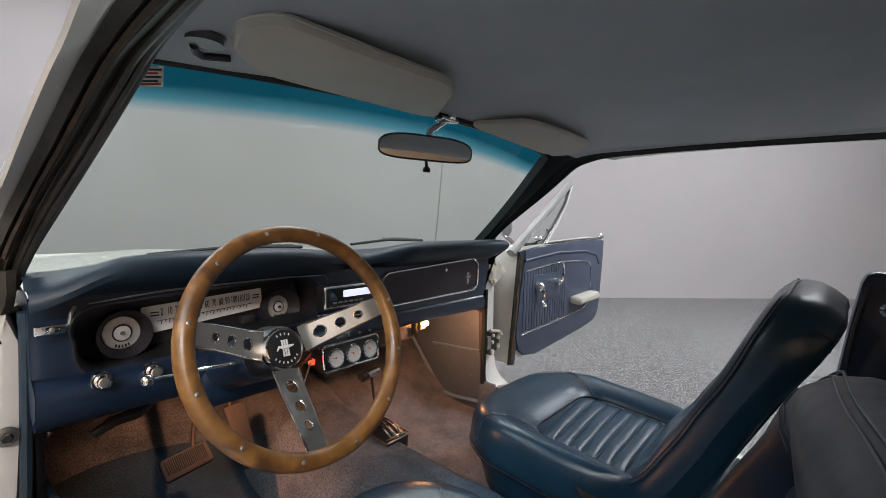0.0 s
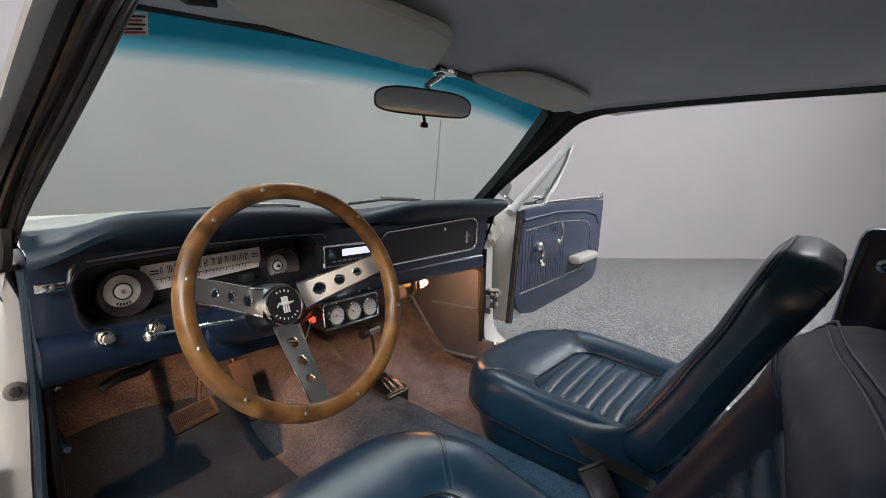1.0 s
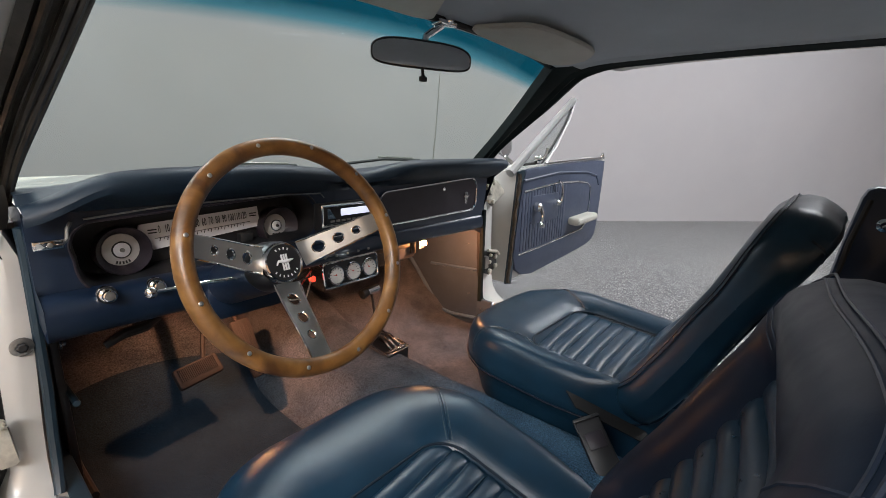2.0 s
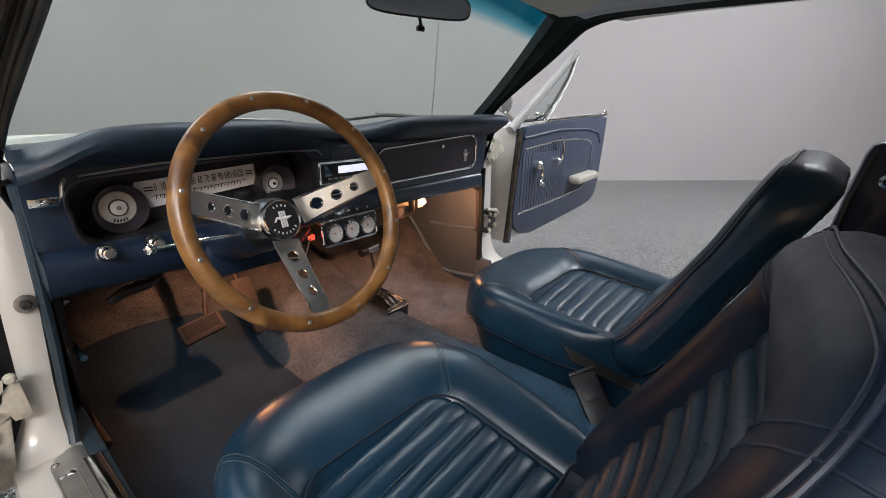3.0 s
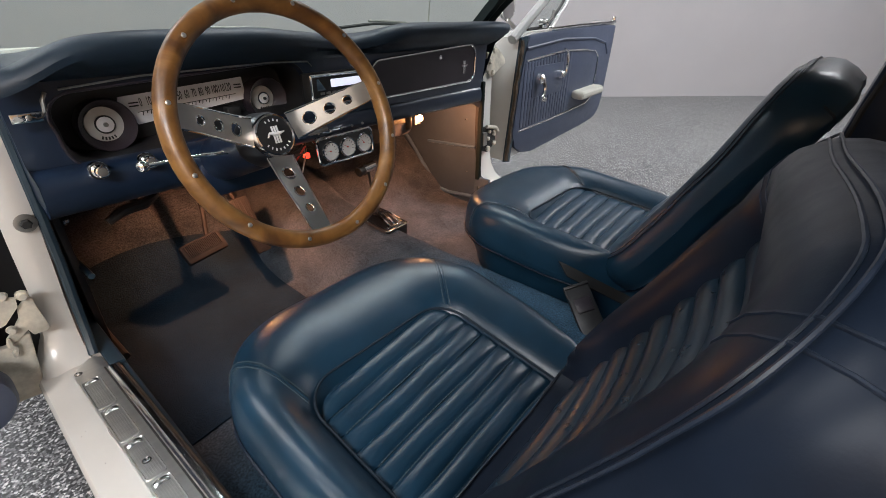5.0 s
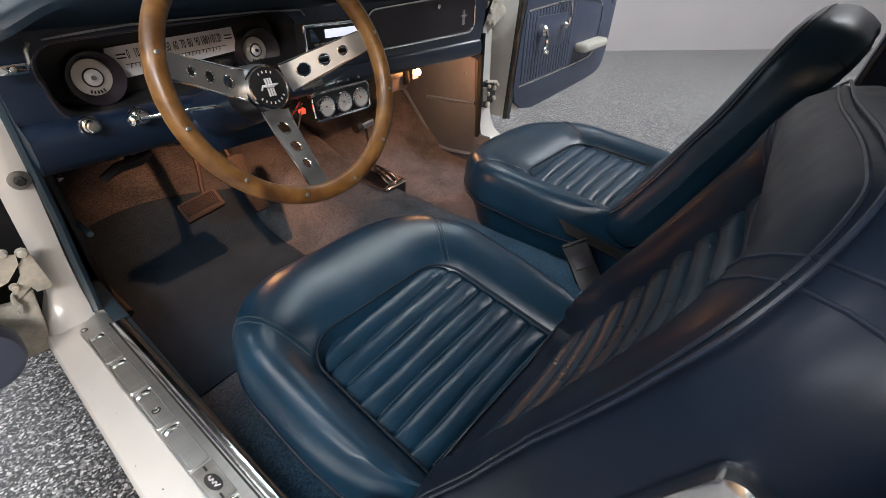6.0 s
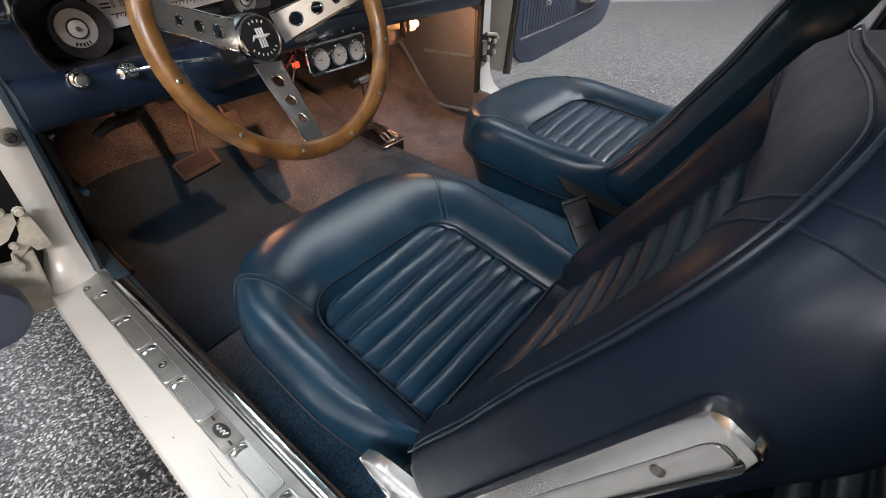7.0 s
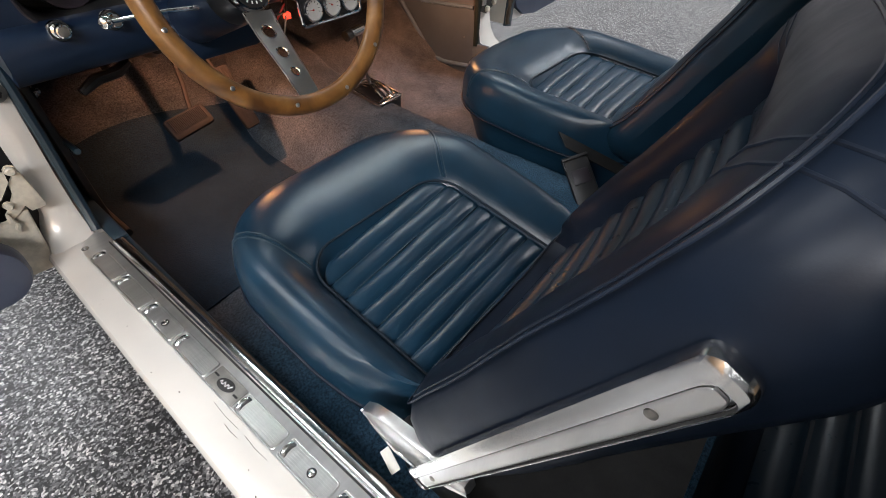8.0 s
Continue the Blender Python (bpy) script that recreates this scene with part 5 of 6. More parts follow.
def spoke(angle):
    """A flat drilled bar from the sunken hub out to the rim, made of an outline with three holes."""
    L0, L1 = 0.036, 0.170
    holes = ((0.066, 0.0098), (0.098, 0.0085), (0.127, 0.0068))
    bm = nb()
    d = radians(angle)
    rot = W_M @ pose(0, 0, 0, 0, 0, angle)

    def up(x, y, h=0.0):
        k = min(1.0, max(0.0, (x - 0.045) / 0.115))
        return rot @ Vector((x, y, lerp(-0.074, -0.004, k) + h))

    def half(x):
        return lerp(0.0225, 0.0150, (x - L0) / (L1 - L0))
    # strips between hole centres: each cell has a square outline and a round hole
    cuts = [L0, 0.050, 0.082, 0.1125, 0.1415, L1]
    n = 16
    for c in range(5):
        xa, xb = cuts[c], cuts[c + 1]
        hole_c = [h for h in holes if xa < h[0] < xb]
        border = []
        for i in range(n):
            t = i / n * 4
            sd, f = int(t), t - int(t)
            border.append(((xa + (xb - xa) * f, -1), (xb, -1 + 2 * f), (xb - (xb - xa) * f, 1), (xa, 1 - 2 * f))[sd])
        for h in (0.0013, -0.0013):
            ring = [bm.verts.new(up(x, y * half(x), h)) for x, y in border]
            if hole_c:
                hx, r = hole_c[0]
                inner = []
                for x, y in border:
                    a = math.atan2(y * half(x), x - hx)
                    inner.append(bm.verts.new(up(hx + r * math.cos(a), r * math.sin(a), h)))
                for i in range(n):
                    bm.faces.new((ring[i], ring[(i + 1) % n], inner[(i + 1) % n], inner[i]))
            else:
                bm.faces.new(ring)
    bmesh.ops.remove_doubles(bm, verts=bm.verts, dist=1e-5)
    sp = part("spoke", bm, SPOKE_METAL, wheel, "brushed metal spoke with three round holes")
    for hx, r in holes:
        bm = nb()
        tube(bm, [up(hx + r * math.cos(a * math.pi / 10), r * math.sin(a * math.pi / 10)) for a in range(20)], 0.0016, 6, closed=True)
        part("hole_edge", bm, CHROME, sp)
    for sd in (-1, 1):
        bm = nb()
        tube(bm, [up(x, sd * half(x)) for x in (L0, 0.07, 0.10, 0.13, L1)], 0.0017, 6)
        part("spoke_edge", bm, CHROME, sp)
    return sp


for a in (166, 12, -95):
    spoke(a)
bm = nb()
lathe(bm, [(0.044, -0.130), (0.045, -0.122), (0.041, -0.100), (0.037, -0.082), (0.034, -0.076), (0.030, -0.074)], 36, W_M)
hub = part("hub", bm, HUB_METAL, wheel, "turned metal hub")
bm = nb()
lathe(bm, [(0.0335, -0.034), (0.0345, -0.022), (0.0330, -0.017), (0.0305, -0.016), (0.0295, -0.018)], 40, W_B, False, False)
part("button_ring", bm, CHROME, wheel, "chrome ring")
bm = nb()
lathe(bm, [(0.030, -0.022), (0.0295, -0.018), (0.022, -0.0165), (0.010, -0.0155), (0.001, -0.0152)], 36, W_B, True, True)
button = part("horn_button", bm, BLACK, wheel, "black horn button with silver emblem")
bm = nb()
for x0 in (-0.0042, 0, 0.0042):
    box(bm, (x0 - 0.0014, -0.0135, -0.0158), (x0 + 0.0014, 0.0135, -0.0143), 0, W_B)
tube(bm, [W_B @ Vector(p) for p in ((-0.0155, -0.003, -0.0145), (-0.011, 0.003, -0.014), (-0.004, 0.001, -0.0135), (0.006, 0.0015, -0.0135), (0.015, 0.003, -0.0145))], [0.0012, 0.0022, 0.003, 0.0027, 0.0009], 6)
part("emblem", bm, SILVER_FACE, button, "silver bar emblem")
for k in range(11):
    a = radians(90 + (k - 1.5) * 17) if k < 4 else radians(270 + (k - 7) * 17)
    bm = nb()
    box(bm, (-0.0010, -0.0019, 0), (0.0010, 0.0019, 0.0006), 0, W_B @ pose(0.0240 * math.cos(a), 0.0235 * math.sin(a), -0.0166, 0, 0, math.degrees(a) - 90))
    part("letter_bar", bm, SILVER_FACE, button)

# ---- pedals, parking brake ----
brake = thing("brake_pedal", (-0.38, -0.02, 0.44), "brake pedal with a ribbed rubber pad on a curved steel arm", "pedal")
m = facing((-0.379, -0.020, 0.438), (0.0, -0.78, 0.62)) @ pose(0, 0, 0, 0, 0, 8) @ Matrix.Diagonal((0.86, 0.90, 1, 1))
bm = nb()
skin(bm, [[(p[0], p[1], h) for p in rrect(hx, hy, 0.008, 4, 4)] for hx, hy, h in ((0.058, 0.026, -0.006), (0.060, 0.028, 0.0), (0.060, 0.028, 0.008), (0.058, 0.026, 0.012), (0.054, 0.022, 0.014))], True, True, True, m)
bp = part("pedal_pad", bm, PEDAL_RUBBER, brake)
for k in range(21):
    bm = nb()
    x = -0.048 + 0.00475 * k
    tube(bm, [(x, -0.012, 0.0150), (x, 0.022, 0.0150)], 0.0020, 6, m=m)
    part("rib", bm, PEDAL_RUBBER, bp)
bm = nb()
tube(bm, [(-0.362, -0.012, 0.450), (-0.352, 0.012, 0.475), (-0.342, 0.030, 0.50), (-0.334, 0.050, 0.545), (-0.334, 0.085, 0.60), (-0.345, 0.13, 0.68)], 0.008, 10, flat=0.7)
part("pedal_arm", bm, PEDAL_RUBBER, brake)
gas = thing("accelerator_pedal", (-0.255, 0.0, 0.40), "tall dark rubber accelerator pedal", "pedal")
m = facing((-0.255, -0.026, 0.458), (0.05, -0.84, 0.52)) @ pose(0, 0, 0, 0, 0, 2) @ Matrix.Diagonal((0.92, 0.86, 1, 1))
bm = nb()
skin(bm, [[(p[0] * (1 + 0.12 * p[1] / 0.08), p[1], h) for p in rrect(hx, hy, 0.006, 3, 4)] for hx, hy, h in ((0.022, 0.088, -0.004), (0.024, 0.090, 0.0), (0.024, 0.090, 0.006), (0.022, 0.088, 0.009))], True, True, True, m)
gp = part("pedal_pad", bm, PEDAL_RUBBER, gas)
for x in (-0.015, -0.005, 0.005, 0.015):
    bm = nb()
    tube(bm, [(x, -0.08, 0.009), (x, 0.08, 0.009)], 0.0015, 6, m=m)
    part("rib", bm, PEDAL_RUBBER, gp)
bm = nb()
tube(bm, [(-0.250, -0.012, 0.472), (-0.252, 0.030, 0.50), (-0.250, 0.10, 0.56), (-0.245, 0.24, 0.68)], 0.005, 8)
part("pedal_arm", bm, BLACK, gas)
pb = thing("parking_brake", (-0.52, -0.1, 0.64), "black parking brake handle under the dash", "brake handle")
bm = nb()
tube(bm, [(-0.562, -0.11, 0.600), (-0.53, -0.105, 0.613), (-0.49, -0.095, 0.612), (-0.462, -0.085, 0.620)], [0.008, 0.011, 0.011, 0.007], 10)
part("handle", bm, BLACK, pb)
bm = nb()
tube(bm, [(-0.50, -0.095, 0.612), (-0.50, -0.02, 0.640), (-0.50, 0.10, 0.70)], 0.008, 8)
part("rod", bm, BLACK, pb)
bm = nb()
box(bm, (-0.56, -0.10, 0.635), (-0.44, 0.05, 0.70), 0.012)
part("bracket", bm, BLACK, pb)
bm = nb()
lathe(bm, [(0.012, -0.01), (0.014, 0.0), (0.008, 0.006)], 16, facing((-0.405, -0.09, 0.635), (0, -1, 0.2)))
part("bolt", bm, BLACK, pb)

# ---- shifter on the tunnel ----
sh = thing("gear_selector", (0.02, -0.24, floor_h(0.0, -0.24)), "chrome gear selector plate with a T-handle lever", "gear lever")
m = facing((0.080, -0.168, 0.402), (0, -0.12, 1), (0, 1, 0)) @ pose(0, 0, 0, 0, 0, 2) @ Matrix.Diagonal((0.80, 0.86, 0.85, 1))
bm = nb()
skin(bm, [[(p[0], p[1], h) for p in rrect(hx, hy, 0.008, 3, 4)] for hx, hy, h in ((0.055, 0.075, -0.060), (0.053, 0.073, 0.0), (0.050, 0.070, 0.004), (0.045, 0.065, 0.004))], True, True, True, m)
pl = part("selector_plate", bm, BLACK, sh, "black selector plate edged in chrome")
bm = nb()
tube(bm, [(x, y, 0.004) for x, y in rrect(0.052, 0.072, 0.008, 4, 4)], 0.0035, 8, closed=True, m=m)
part("plate_frame", bm, CHROME, pl)
for x in (-0.024, 0.0, 0.024):
    bm = nb()
    tube(bm, [(x, -0.058, 0.006), (x, -0.03, 0.020), (x, 0.0, 0.026), (x, 0.03, 0.020), (x, 0.055, 0.006)], 0.0055, 8, m=m)
    part("arched_rib", bm, CHROME, pl, "arched chrome rib")
for x in (-0.012, 0.012):
    bm = nb()
    sheet(bm, lambda u, v, x=x: (x + (u - 0.5) * 0.019, lerp(-0.056, 0.052, v), 0.004 + 0.017 * math.sin(math.pi * v)), 2, 12, m)
    thick(bm, 0.001)
    part("slot_cover", bm, BLACK, pl)
bm = nb()
box(bm, (-0.046, -0.066, 0.003), (0.046, -0.057, 0.012), 0.003, m)
part("plate_edge", bm, CHROME, pl)
bm = nb()
tube(bm, [m @ Vector((0, 0.02, 0.01)), m @ Vector((0.0, 0.06, 0.10)), m @ Vector((0.005, 0.085, 0.165))], [0.005, 0.004, 0.004], 10)
part("lever", bm, BLACK, sh)
bm = nb()
tube(bm, [m @ Vector((-0.032, 0.082, 0.166)), m @ Vector((-0.028, 0.083, 0.168)), m @ Vector((0.036, 0.088, 0.170)), m @ Vector((0.040, 0.088, 0.170))], [0.009, 0.013, 0.013, 0.009], 12)
handle = part("handle", bm, CHROME, sh, "chrome T-handle with a black end")
bm = nb()
tube(bm, [m @ Vector((-0.046, 0.081, 0.165)), m @ Vector((-0.044, 0.081, 0.165)), m @ Vector((-0.020, 0.084, 0.168))], [0.010, 0.0138, 0.0142], 12)
part("handle_end", bm, BLACK, handle)


# ---- seats ----
NC, NS = 14, 12
CORNER = {"fr": NC // 2, "fl": NC + NS + NC // 2, "rl": 2 * (NC + NS) + NC // 2, "rr": 3 * (NC + NS) + NC // 2}


def rounded(pts, times=2):
    """An outline with its corners cut twice."""
    for _ in range(times):
        pts = [q for i in range(len(pts)) for q in ((lerp(pts[i][0], pts[(i + 1) % len(pts)][0], 0.25), lerp(pts[i][1], pts[(i + 1) % len(pts)][1], 0.25)), (lerp(pts[i][0], pts[(i + 1) % len(pts)][0], 0.75), lerp(pts[i][1], pts[(i + 1) % len(pts)][1], 0.75)))]
    return pts


def seat(cx, dy, dz, out, label, back_dy=0.0, lean_deg=24.5, tall=0.515, cover_shown=True, cush_dx=0.0, tuck=0.16, dish=0.0, slope=0.075, insert_dx=0.0, side_roll=0.020):
    """A bucket seat; out is the side (-1 or 1) on which the chrome hinge cover shows."""
    bx, cx = cx, cx + cush_dx
    base_z = floor_h(cx, -0.7 + dy) - 0.002
    st = thing("bucket_seat", (cx, -0.70 + dy, base_z), label, "seat", "front bucket seats")

    def sink(y):
        """How far the cushion falls away towards the backrest."""
        return slope * max(0.0, -0.60 - y) * smoothstep(-0.56, -0.68, y)

    def ring(k, z, bow=0.018, grow=0.0):
        hx, hy, cy, r = lerp(0.260, 0.160, k) + grow, lerp(0.254, 0.182, k) + grow, lerp(-0.703, -0.812, k), lerp(0.150, 0.060, k)
        pts = []
        for x, y in rrect(hx, hy, r, NC, NS):
            b = bow * (1 - k) * (1 - (x / hx) ** 2) * (1 if y > 0 else 0)
            taper = 1 - (0.09 * smoothstep(-0.02, -0.25, y) + 0.05 * smoothstep(0.06, 0.25, y)) * (1 - k)
            pts.append(Vector((cx + x * taper + insert_dx * smoothstep(0.3, 0.95, k), cy + y + b + dy, z + dz - sink(cy + y) * smoothstep(0.36, 0.42, z))))
        return pts
    prof = [(tuck * 2.2, 0.285, 0.0), (tuck * 1.5, 0.31, 0.0), (tuck, 0.355, 0.0), (tuck * 0.35 + 0.02, 0.390, 0.0), (0.005, 0.402, 0.0), (-0.005, 0.428, 0.0), (0.012, 0.456, 0.0), (0.065, 0.480, 0.0), (0.14, 0.493, 0.0), (0.26, 0.501, 0.0), (0.42, 0.502, 0.0), (0.60, 0.497, 0.0), (0.80, 0.486, 0.0), (0.93, 0.474, 0.0), (1.0, 0.462, 0.0), (1.04, 0.452, 0.0)]
    rings = []
    for k, z, _ in prof:
        pts = ring(k, z)
        if z > 0.40:
            for p in pts:
                w = (noise.noise((p.x * 7, p.y * 7, 1.7)) * 0.004 + noise.noise((p.x * 24, p.y * 24, 3.1)) * 0.0011) * smoothstep(0.42, 0.5, z)
                p.z += w
        rings.append(pts)
    bm = nb()
    skin(bm, rings, True, True, True)
    cushion = part("cushion", bm, VINYL, st, "rounded blue vinyl cushion")

    def insert_z(y):
        return 0.464 + dz - sink(y - dy)

    def half_width(y):
        yy = y - dy + 0.812
        hx, hy, r = 0.158, 0.182, 0.060
        over = abs(yy) - (hy - r)
        return hx if over <= 0 else hx - r + math.sqrt(max(0.0, r * r - over * over))
    n_pleat, y_front, y_back = 11, -0.638, -1.0175
    for n in range(n_pleat):
        ya, yb = lerp(y_front, y_back, n / n_pleat) + dy, lerp(y_front, y_back, (n + 1) / n_pleat) + dy
        bm = nb()

        def roll(u, v, ya=ya, yb=yb, n=n):
            y = lerp(ya, yb, v)
            hw = half_width(max(min(y, dy - 0.632), dy - 0.990))
            x = (2 * u - 1) * hw
            y += 0.015 * (2 * u - 1) * (1 - (dy + y_front - y) / 0.30)
            edge = 1 - abs(2 * u - 1) ** 8
            h = 0.0025 + 0.0080 * (math.sin(math.pi * min(1, max(0, v))) ** 0.5) * (0.35 + 0.65 * edge) + 0.002 * noise.noise((x * 14, y * 10, n))
            return (cx + insert_dx + x, y + 0.003 * noise.noise((x * 9, n, 2.2)), insert_z(y) + h - 0.004)
        sheet(bm, roll, 20, 10)
        part("pleat", bm, VINYL, cushion, "", 80)
        if n:
            bm = nb()
            hw = half_width(ya) * 0.93
            k = 0
            x = -hw
            while x < hw:
                yf = ya + 0.015 * x / hw * (1 - (dy + y_front - ya) / 0.30) + 0.003 * noise.noise((x * 9, n - 0.5, 2.2))
                xs = cx + insert_dx + x
                box(bm, (xs, yf - 0.0008, insert_z(yf) - 0.0012), (xs + 0.0035, yf + 0.0008, insert_z(yf) + 0.0004))
                x += 0.0062
            part("stitching", bm, THREAD, cushion)
    bm = nb()
    tube(bm, [p + Vector((0, 0, 0.0065)) for p in ring(0.985, 0.464)], 0.0023, 8, closed=True)
    part("piping", bm, PIPING, cushion, "dark piping round the pleats")
    bm = nb()
    tube(bm, ring(-0.010, 0.402), 0.0028, 8, closed=True)
    part("piping", bm, VINYL_SHADED, cushion, "dark piping along the lower edge")
    for c in ("fl", "fr"):
        i = CORNER[c] + (2 if c == "fl" else -2)
        for off in (-1, 0, 1):
            bm = nb()
            path = []
            for r0 in rings[5:14]:
                t = (r0[(i + 1) % len(r0)] - r0[i - 1]).normalized()
                path.append(r0[i] + t * 0.006 * off + Vector((0, 0, 0.0006)))
            tube(bm, path, 0.0018 if off == 0 else 0.0006, 6)
            part("seam", bm, VINYL if off == 0 else THREAD, cushion)
    # tracks
    for sx in (-0.13, 0.13):
        bm = nb()
        box(bm, (cx + sx - 0.02, -0.90 + dy, base_z), (cx + sx + 0.02, -0.66 + dy, 0.30 + dz), 0.004)
        part("track", bm, BLACK, st)

    # backrest in its own leaning frame: x across, y up, z towards the front
    lean = radians(lean_deg)
    B = Matrix.Translation((bx, -0.905 + dy + back_dy, 0.430 + dz)) @ Matrix(((1, 0, 0), (0, -math.sin(lean), math.cos(lean)), (0, math.cos(lean), math.sin(lean)))).to_4x4()
    H, taper_up = tall, 0.115 if dish else 0.055

    def slump(x, y):
        """The inboard shoulder of the driver's backrest has sunk with use."""
        return 0.0 if dish else 0.030 * smoothstep(-0.22, 0.08, x) * smoothstep(0.22, 0.50, y)

    def back_ring(ins, d):
        pts = []
        for x, y in rrect(0.250 - ins, H / 2 - ins, max(0.03, 0.088 - 0.45 * ins), NC, NS):
            yy = y + H / 2
            wide = 1 - taper_up * min(1.0, max(0.0, yy) / 0.5)
            crown = 0.020 * (1 - (x / 0.25) ** 2) * smoothstep(0.3, 0.5, yy) - slump(x, yy)
            curve = -0.014 * smoothstep(0.30, 0.52, yy) - (dish * smoothstep(-0.02, 0.12, yy) * (1 - smoothstep(0.30, 0.50, yy)) if d > -0.05 else 0)
            if not dish:
                curve = 0.007 * smoothstep(0.39, 0.475, yy) * smoothstep(-0.20, 0.02, x) if d > -0.05 else 0.0
                curve += 1.2 * smoothstep(-0.05, 0.15, x) * max(0.0, d)
                if ins > 0.03 and d > -0.03:
                    curve -= 0.055 * (1 - smoothstep(0.08, 0.16, yy)) * (1 - smoothstep(0.12, 0.17, abs(x)))
            if d < -0.02:
                d2 = -0.02 + (d + 0.02) * lerp(1.0, 0.82, smoothstep(0.15, 0.52, yy))
            else:
                d2 = d
            slack = 0.0035 * noise.noise((x * 8 + 3 * cx, yy * 8, d * 9)) + 0.0012 * noise.noise((x * 26, yy * 26, d * 22 + cx))
            pts.append(B @ Vector((x * wide * (1 + 1.2 * slack), yy + crown, d2 + curve + slack)))
        return pts
    r = side_roll
    bprof = [(0.06, -0.104), (0.028, -0.102), (0.010, -0.096), (0.0, -0.084), (-0.004, -0.060), (-0.004, -0.034), (0.004, -0.010), (0.018, 0.4 * r), (0.038, 0.9 * r), (0.058, r), (0.076, 0.7 * r), (0.088, 0.2 * r), (0.096, -0.004)]
    if not dish:
        bprof += [(0.102, -0.016), (0.106, -0.034), (0.112, -0.066)]
    bm = nb()
    brings = [back_ring(i, d) for i, d in bprof]
    skin(bm, brings, True, True, True)
    # same vinyl on both seats: the passenger's gets the lit tone, driver's the shaded
    back = part("backrest", bm, VINYL if dish else VINYL_SHADED, st, "blue vinyl backrest, toned for the light on it")
    count, pitch = (12, 0.0336) if dish else (9, 0.0430)
    for n in range(count):
        wa, wb = 0.030 + pitch * n, 0.030 + pitch * (n + 1)
        bm = nb()

        def fold(u, v, wa=wa, wb=wb, n=n):
            w = lerp(wa, wb, v)
            hw = 0.152 - 0.012 * smoothstep(0.25, 0.45, w)
            x = (2 * u - 1) * hw
            if not dish:
                hollow = -0.017 - 0.022 * (1 - (2 * u - 1) ** 2) * smoothstep(0.0, 0.15, w)
                return (x, w - slump(x, w) + 0.002 * noise.noise((x * 9, n, 5)), hollow + 0.011 * math.sin(math.pi * v) ** 0.7 * (0.4 + 0.6 * (1 - abs(2 * u - 1) ** 8)))
            return (x, w + 0.002 * noise.noise((x * 9, n, 5)), -0.006 - dish * smoothstep(-0.02, 0.12, w) * (1 - smoothstep(0.30, 0.50, w)) - 0.014 * smoothstep(0.30, 0.52, w) + 0.016 * math.sin(math.pi * v) ** 0.7 * (0.4 + 0.6 * (1 - abs(2 * u - 1) ** 8)))
        sheet(bm, fold, 16, 10, B)
        # pleats follow the lit or shaded tone of their backrest
        part("pleat", bm, VINYL if dish else PLEAT_SHADED, back, "", 80)
    if dish:
        bm = nb()
        tube(bm, back_ring(0.092, 0.003), 0.0038, 8, closed=True)
        part("piping", bm, PIPING, back)
    for ins, d in ((0.0125, 0.004 + 0.05 * (r - 0.012)), (0.0205, 0.45 * r + 0.0005)):
        bm = nb()
        tube(bm, back_ring(ins, d), 0.0014, 6, closed=True)
        part("raised_seam", bm, WELT, back)
    for c in ("fl", "fr"):
        i = CORNER[c]
        for off in (-1, 1):
            bm = nb()
            path = []
            for r0 in brings[1:5] if dish else brings[2:12]:
                t = (r0[(i + 1) % len(r0)] - r0[i - 1]).normalized()
                path.append(r0[i] + t * (0.001 if dish else 0.007) * off)
            tube(bm, path, 0.0012, 6)
            part("seam", bm, WELT, back)
    if not cover_shown:
        return st
    # chrome side cover of the backrest
    strip = rrect(0.0150, 0.210, 0.009, 6, 6)

    def cover_at(p, k, k2, h, dd=0.0):
        y = 0.230 + p[1] * k2
        lean_in = 0.265 - 0.017 * y / 0.41
        return B @ Vector((out * (lean_in + h), y, -0.066 + 0.022 * y / 0.43 + p[0] * k + dd))
    bm = nb()
    skin(bm, [[cover_at(p, k, k2, h, dd) for p in strip] for k, k2, h, dd in ((1.0, 1.0, -0.0045, 0.0), (1.0, 1.0, -0.002, 0.0), (0.94, 0.995, 0.004, 0.0), (0.80, 0.985, 0.006, -0.001), (0.56, 0.955, 0.0065, -0.005), (0.52, 0.95, 0.0015, -0.0055))], True, True, True)
    cov = part("side_cover", bm, POLISHED, st, "chrome side cover of the backrest")
    bm = nb()
    tube(bm, [cover_at(p, 0.54, 0.953, 0.0035, -0.0055) for p in strip], 0.0011, 5, closed=True)
    part("cover_groove", bm, RUBBER, cov)
    bm = nb()
    skin(bm, [[cover_at(p, k, 0.93, h, -0.0055) for p in strip] for k, h in ((0.46, 0.0018), (0.44, 0.0034), (0.36, 0.0040))], True, False, True)
    part("cover_panel", bm, BRUSHED, cov)
    for y in (0.06, 0.375):
        bm = nb()
        lathe(bm, [(0.0038, 0.0), (0.0034, 0.003), (0.0015, 0.004)], 12, facing(cover_at((0, (y - 0.218) / 0.92), 1, 0.92, 0.002, -0.004), (out, 0, 0)))
        part("screw", bm, STEEL, cov)
    # hinge arm at the cushion's rear corner
    bm = nb()
    arm = [(-0.860, 0.434), (-0.885, 0.417), (-0.915, 0.406), (-0.945, 0.412), (-0.969, 0.426), (-1.000, 0.442), (-1.023, 0.458), (-1.018, 0.474), (-0.970, 0.472), (-0.937, 0.466), (-0.905, 0.460), (-0.877, 0.450)]
    A = Matrix(((0, 0, out, bx + out * 0.240), (1, 0, 0, dy), (0, 1, 0, dz), (0, 0, 0, 1)))
    plate(bm, arm[::-1] if out > 0 else arm[::-1], 0.016, 0.005, A)
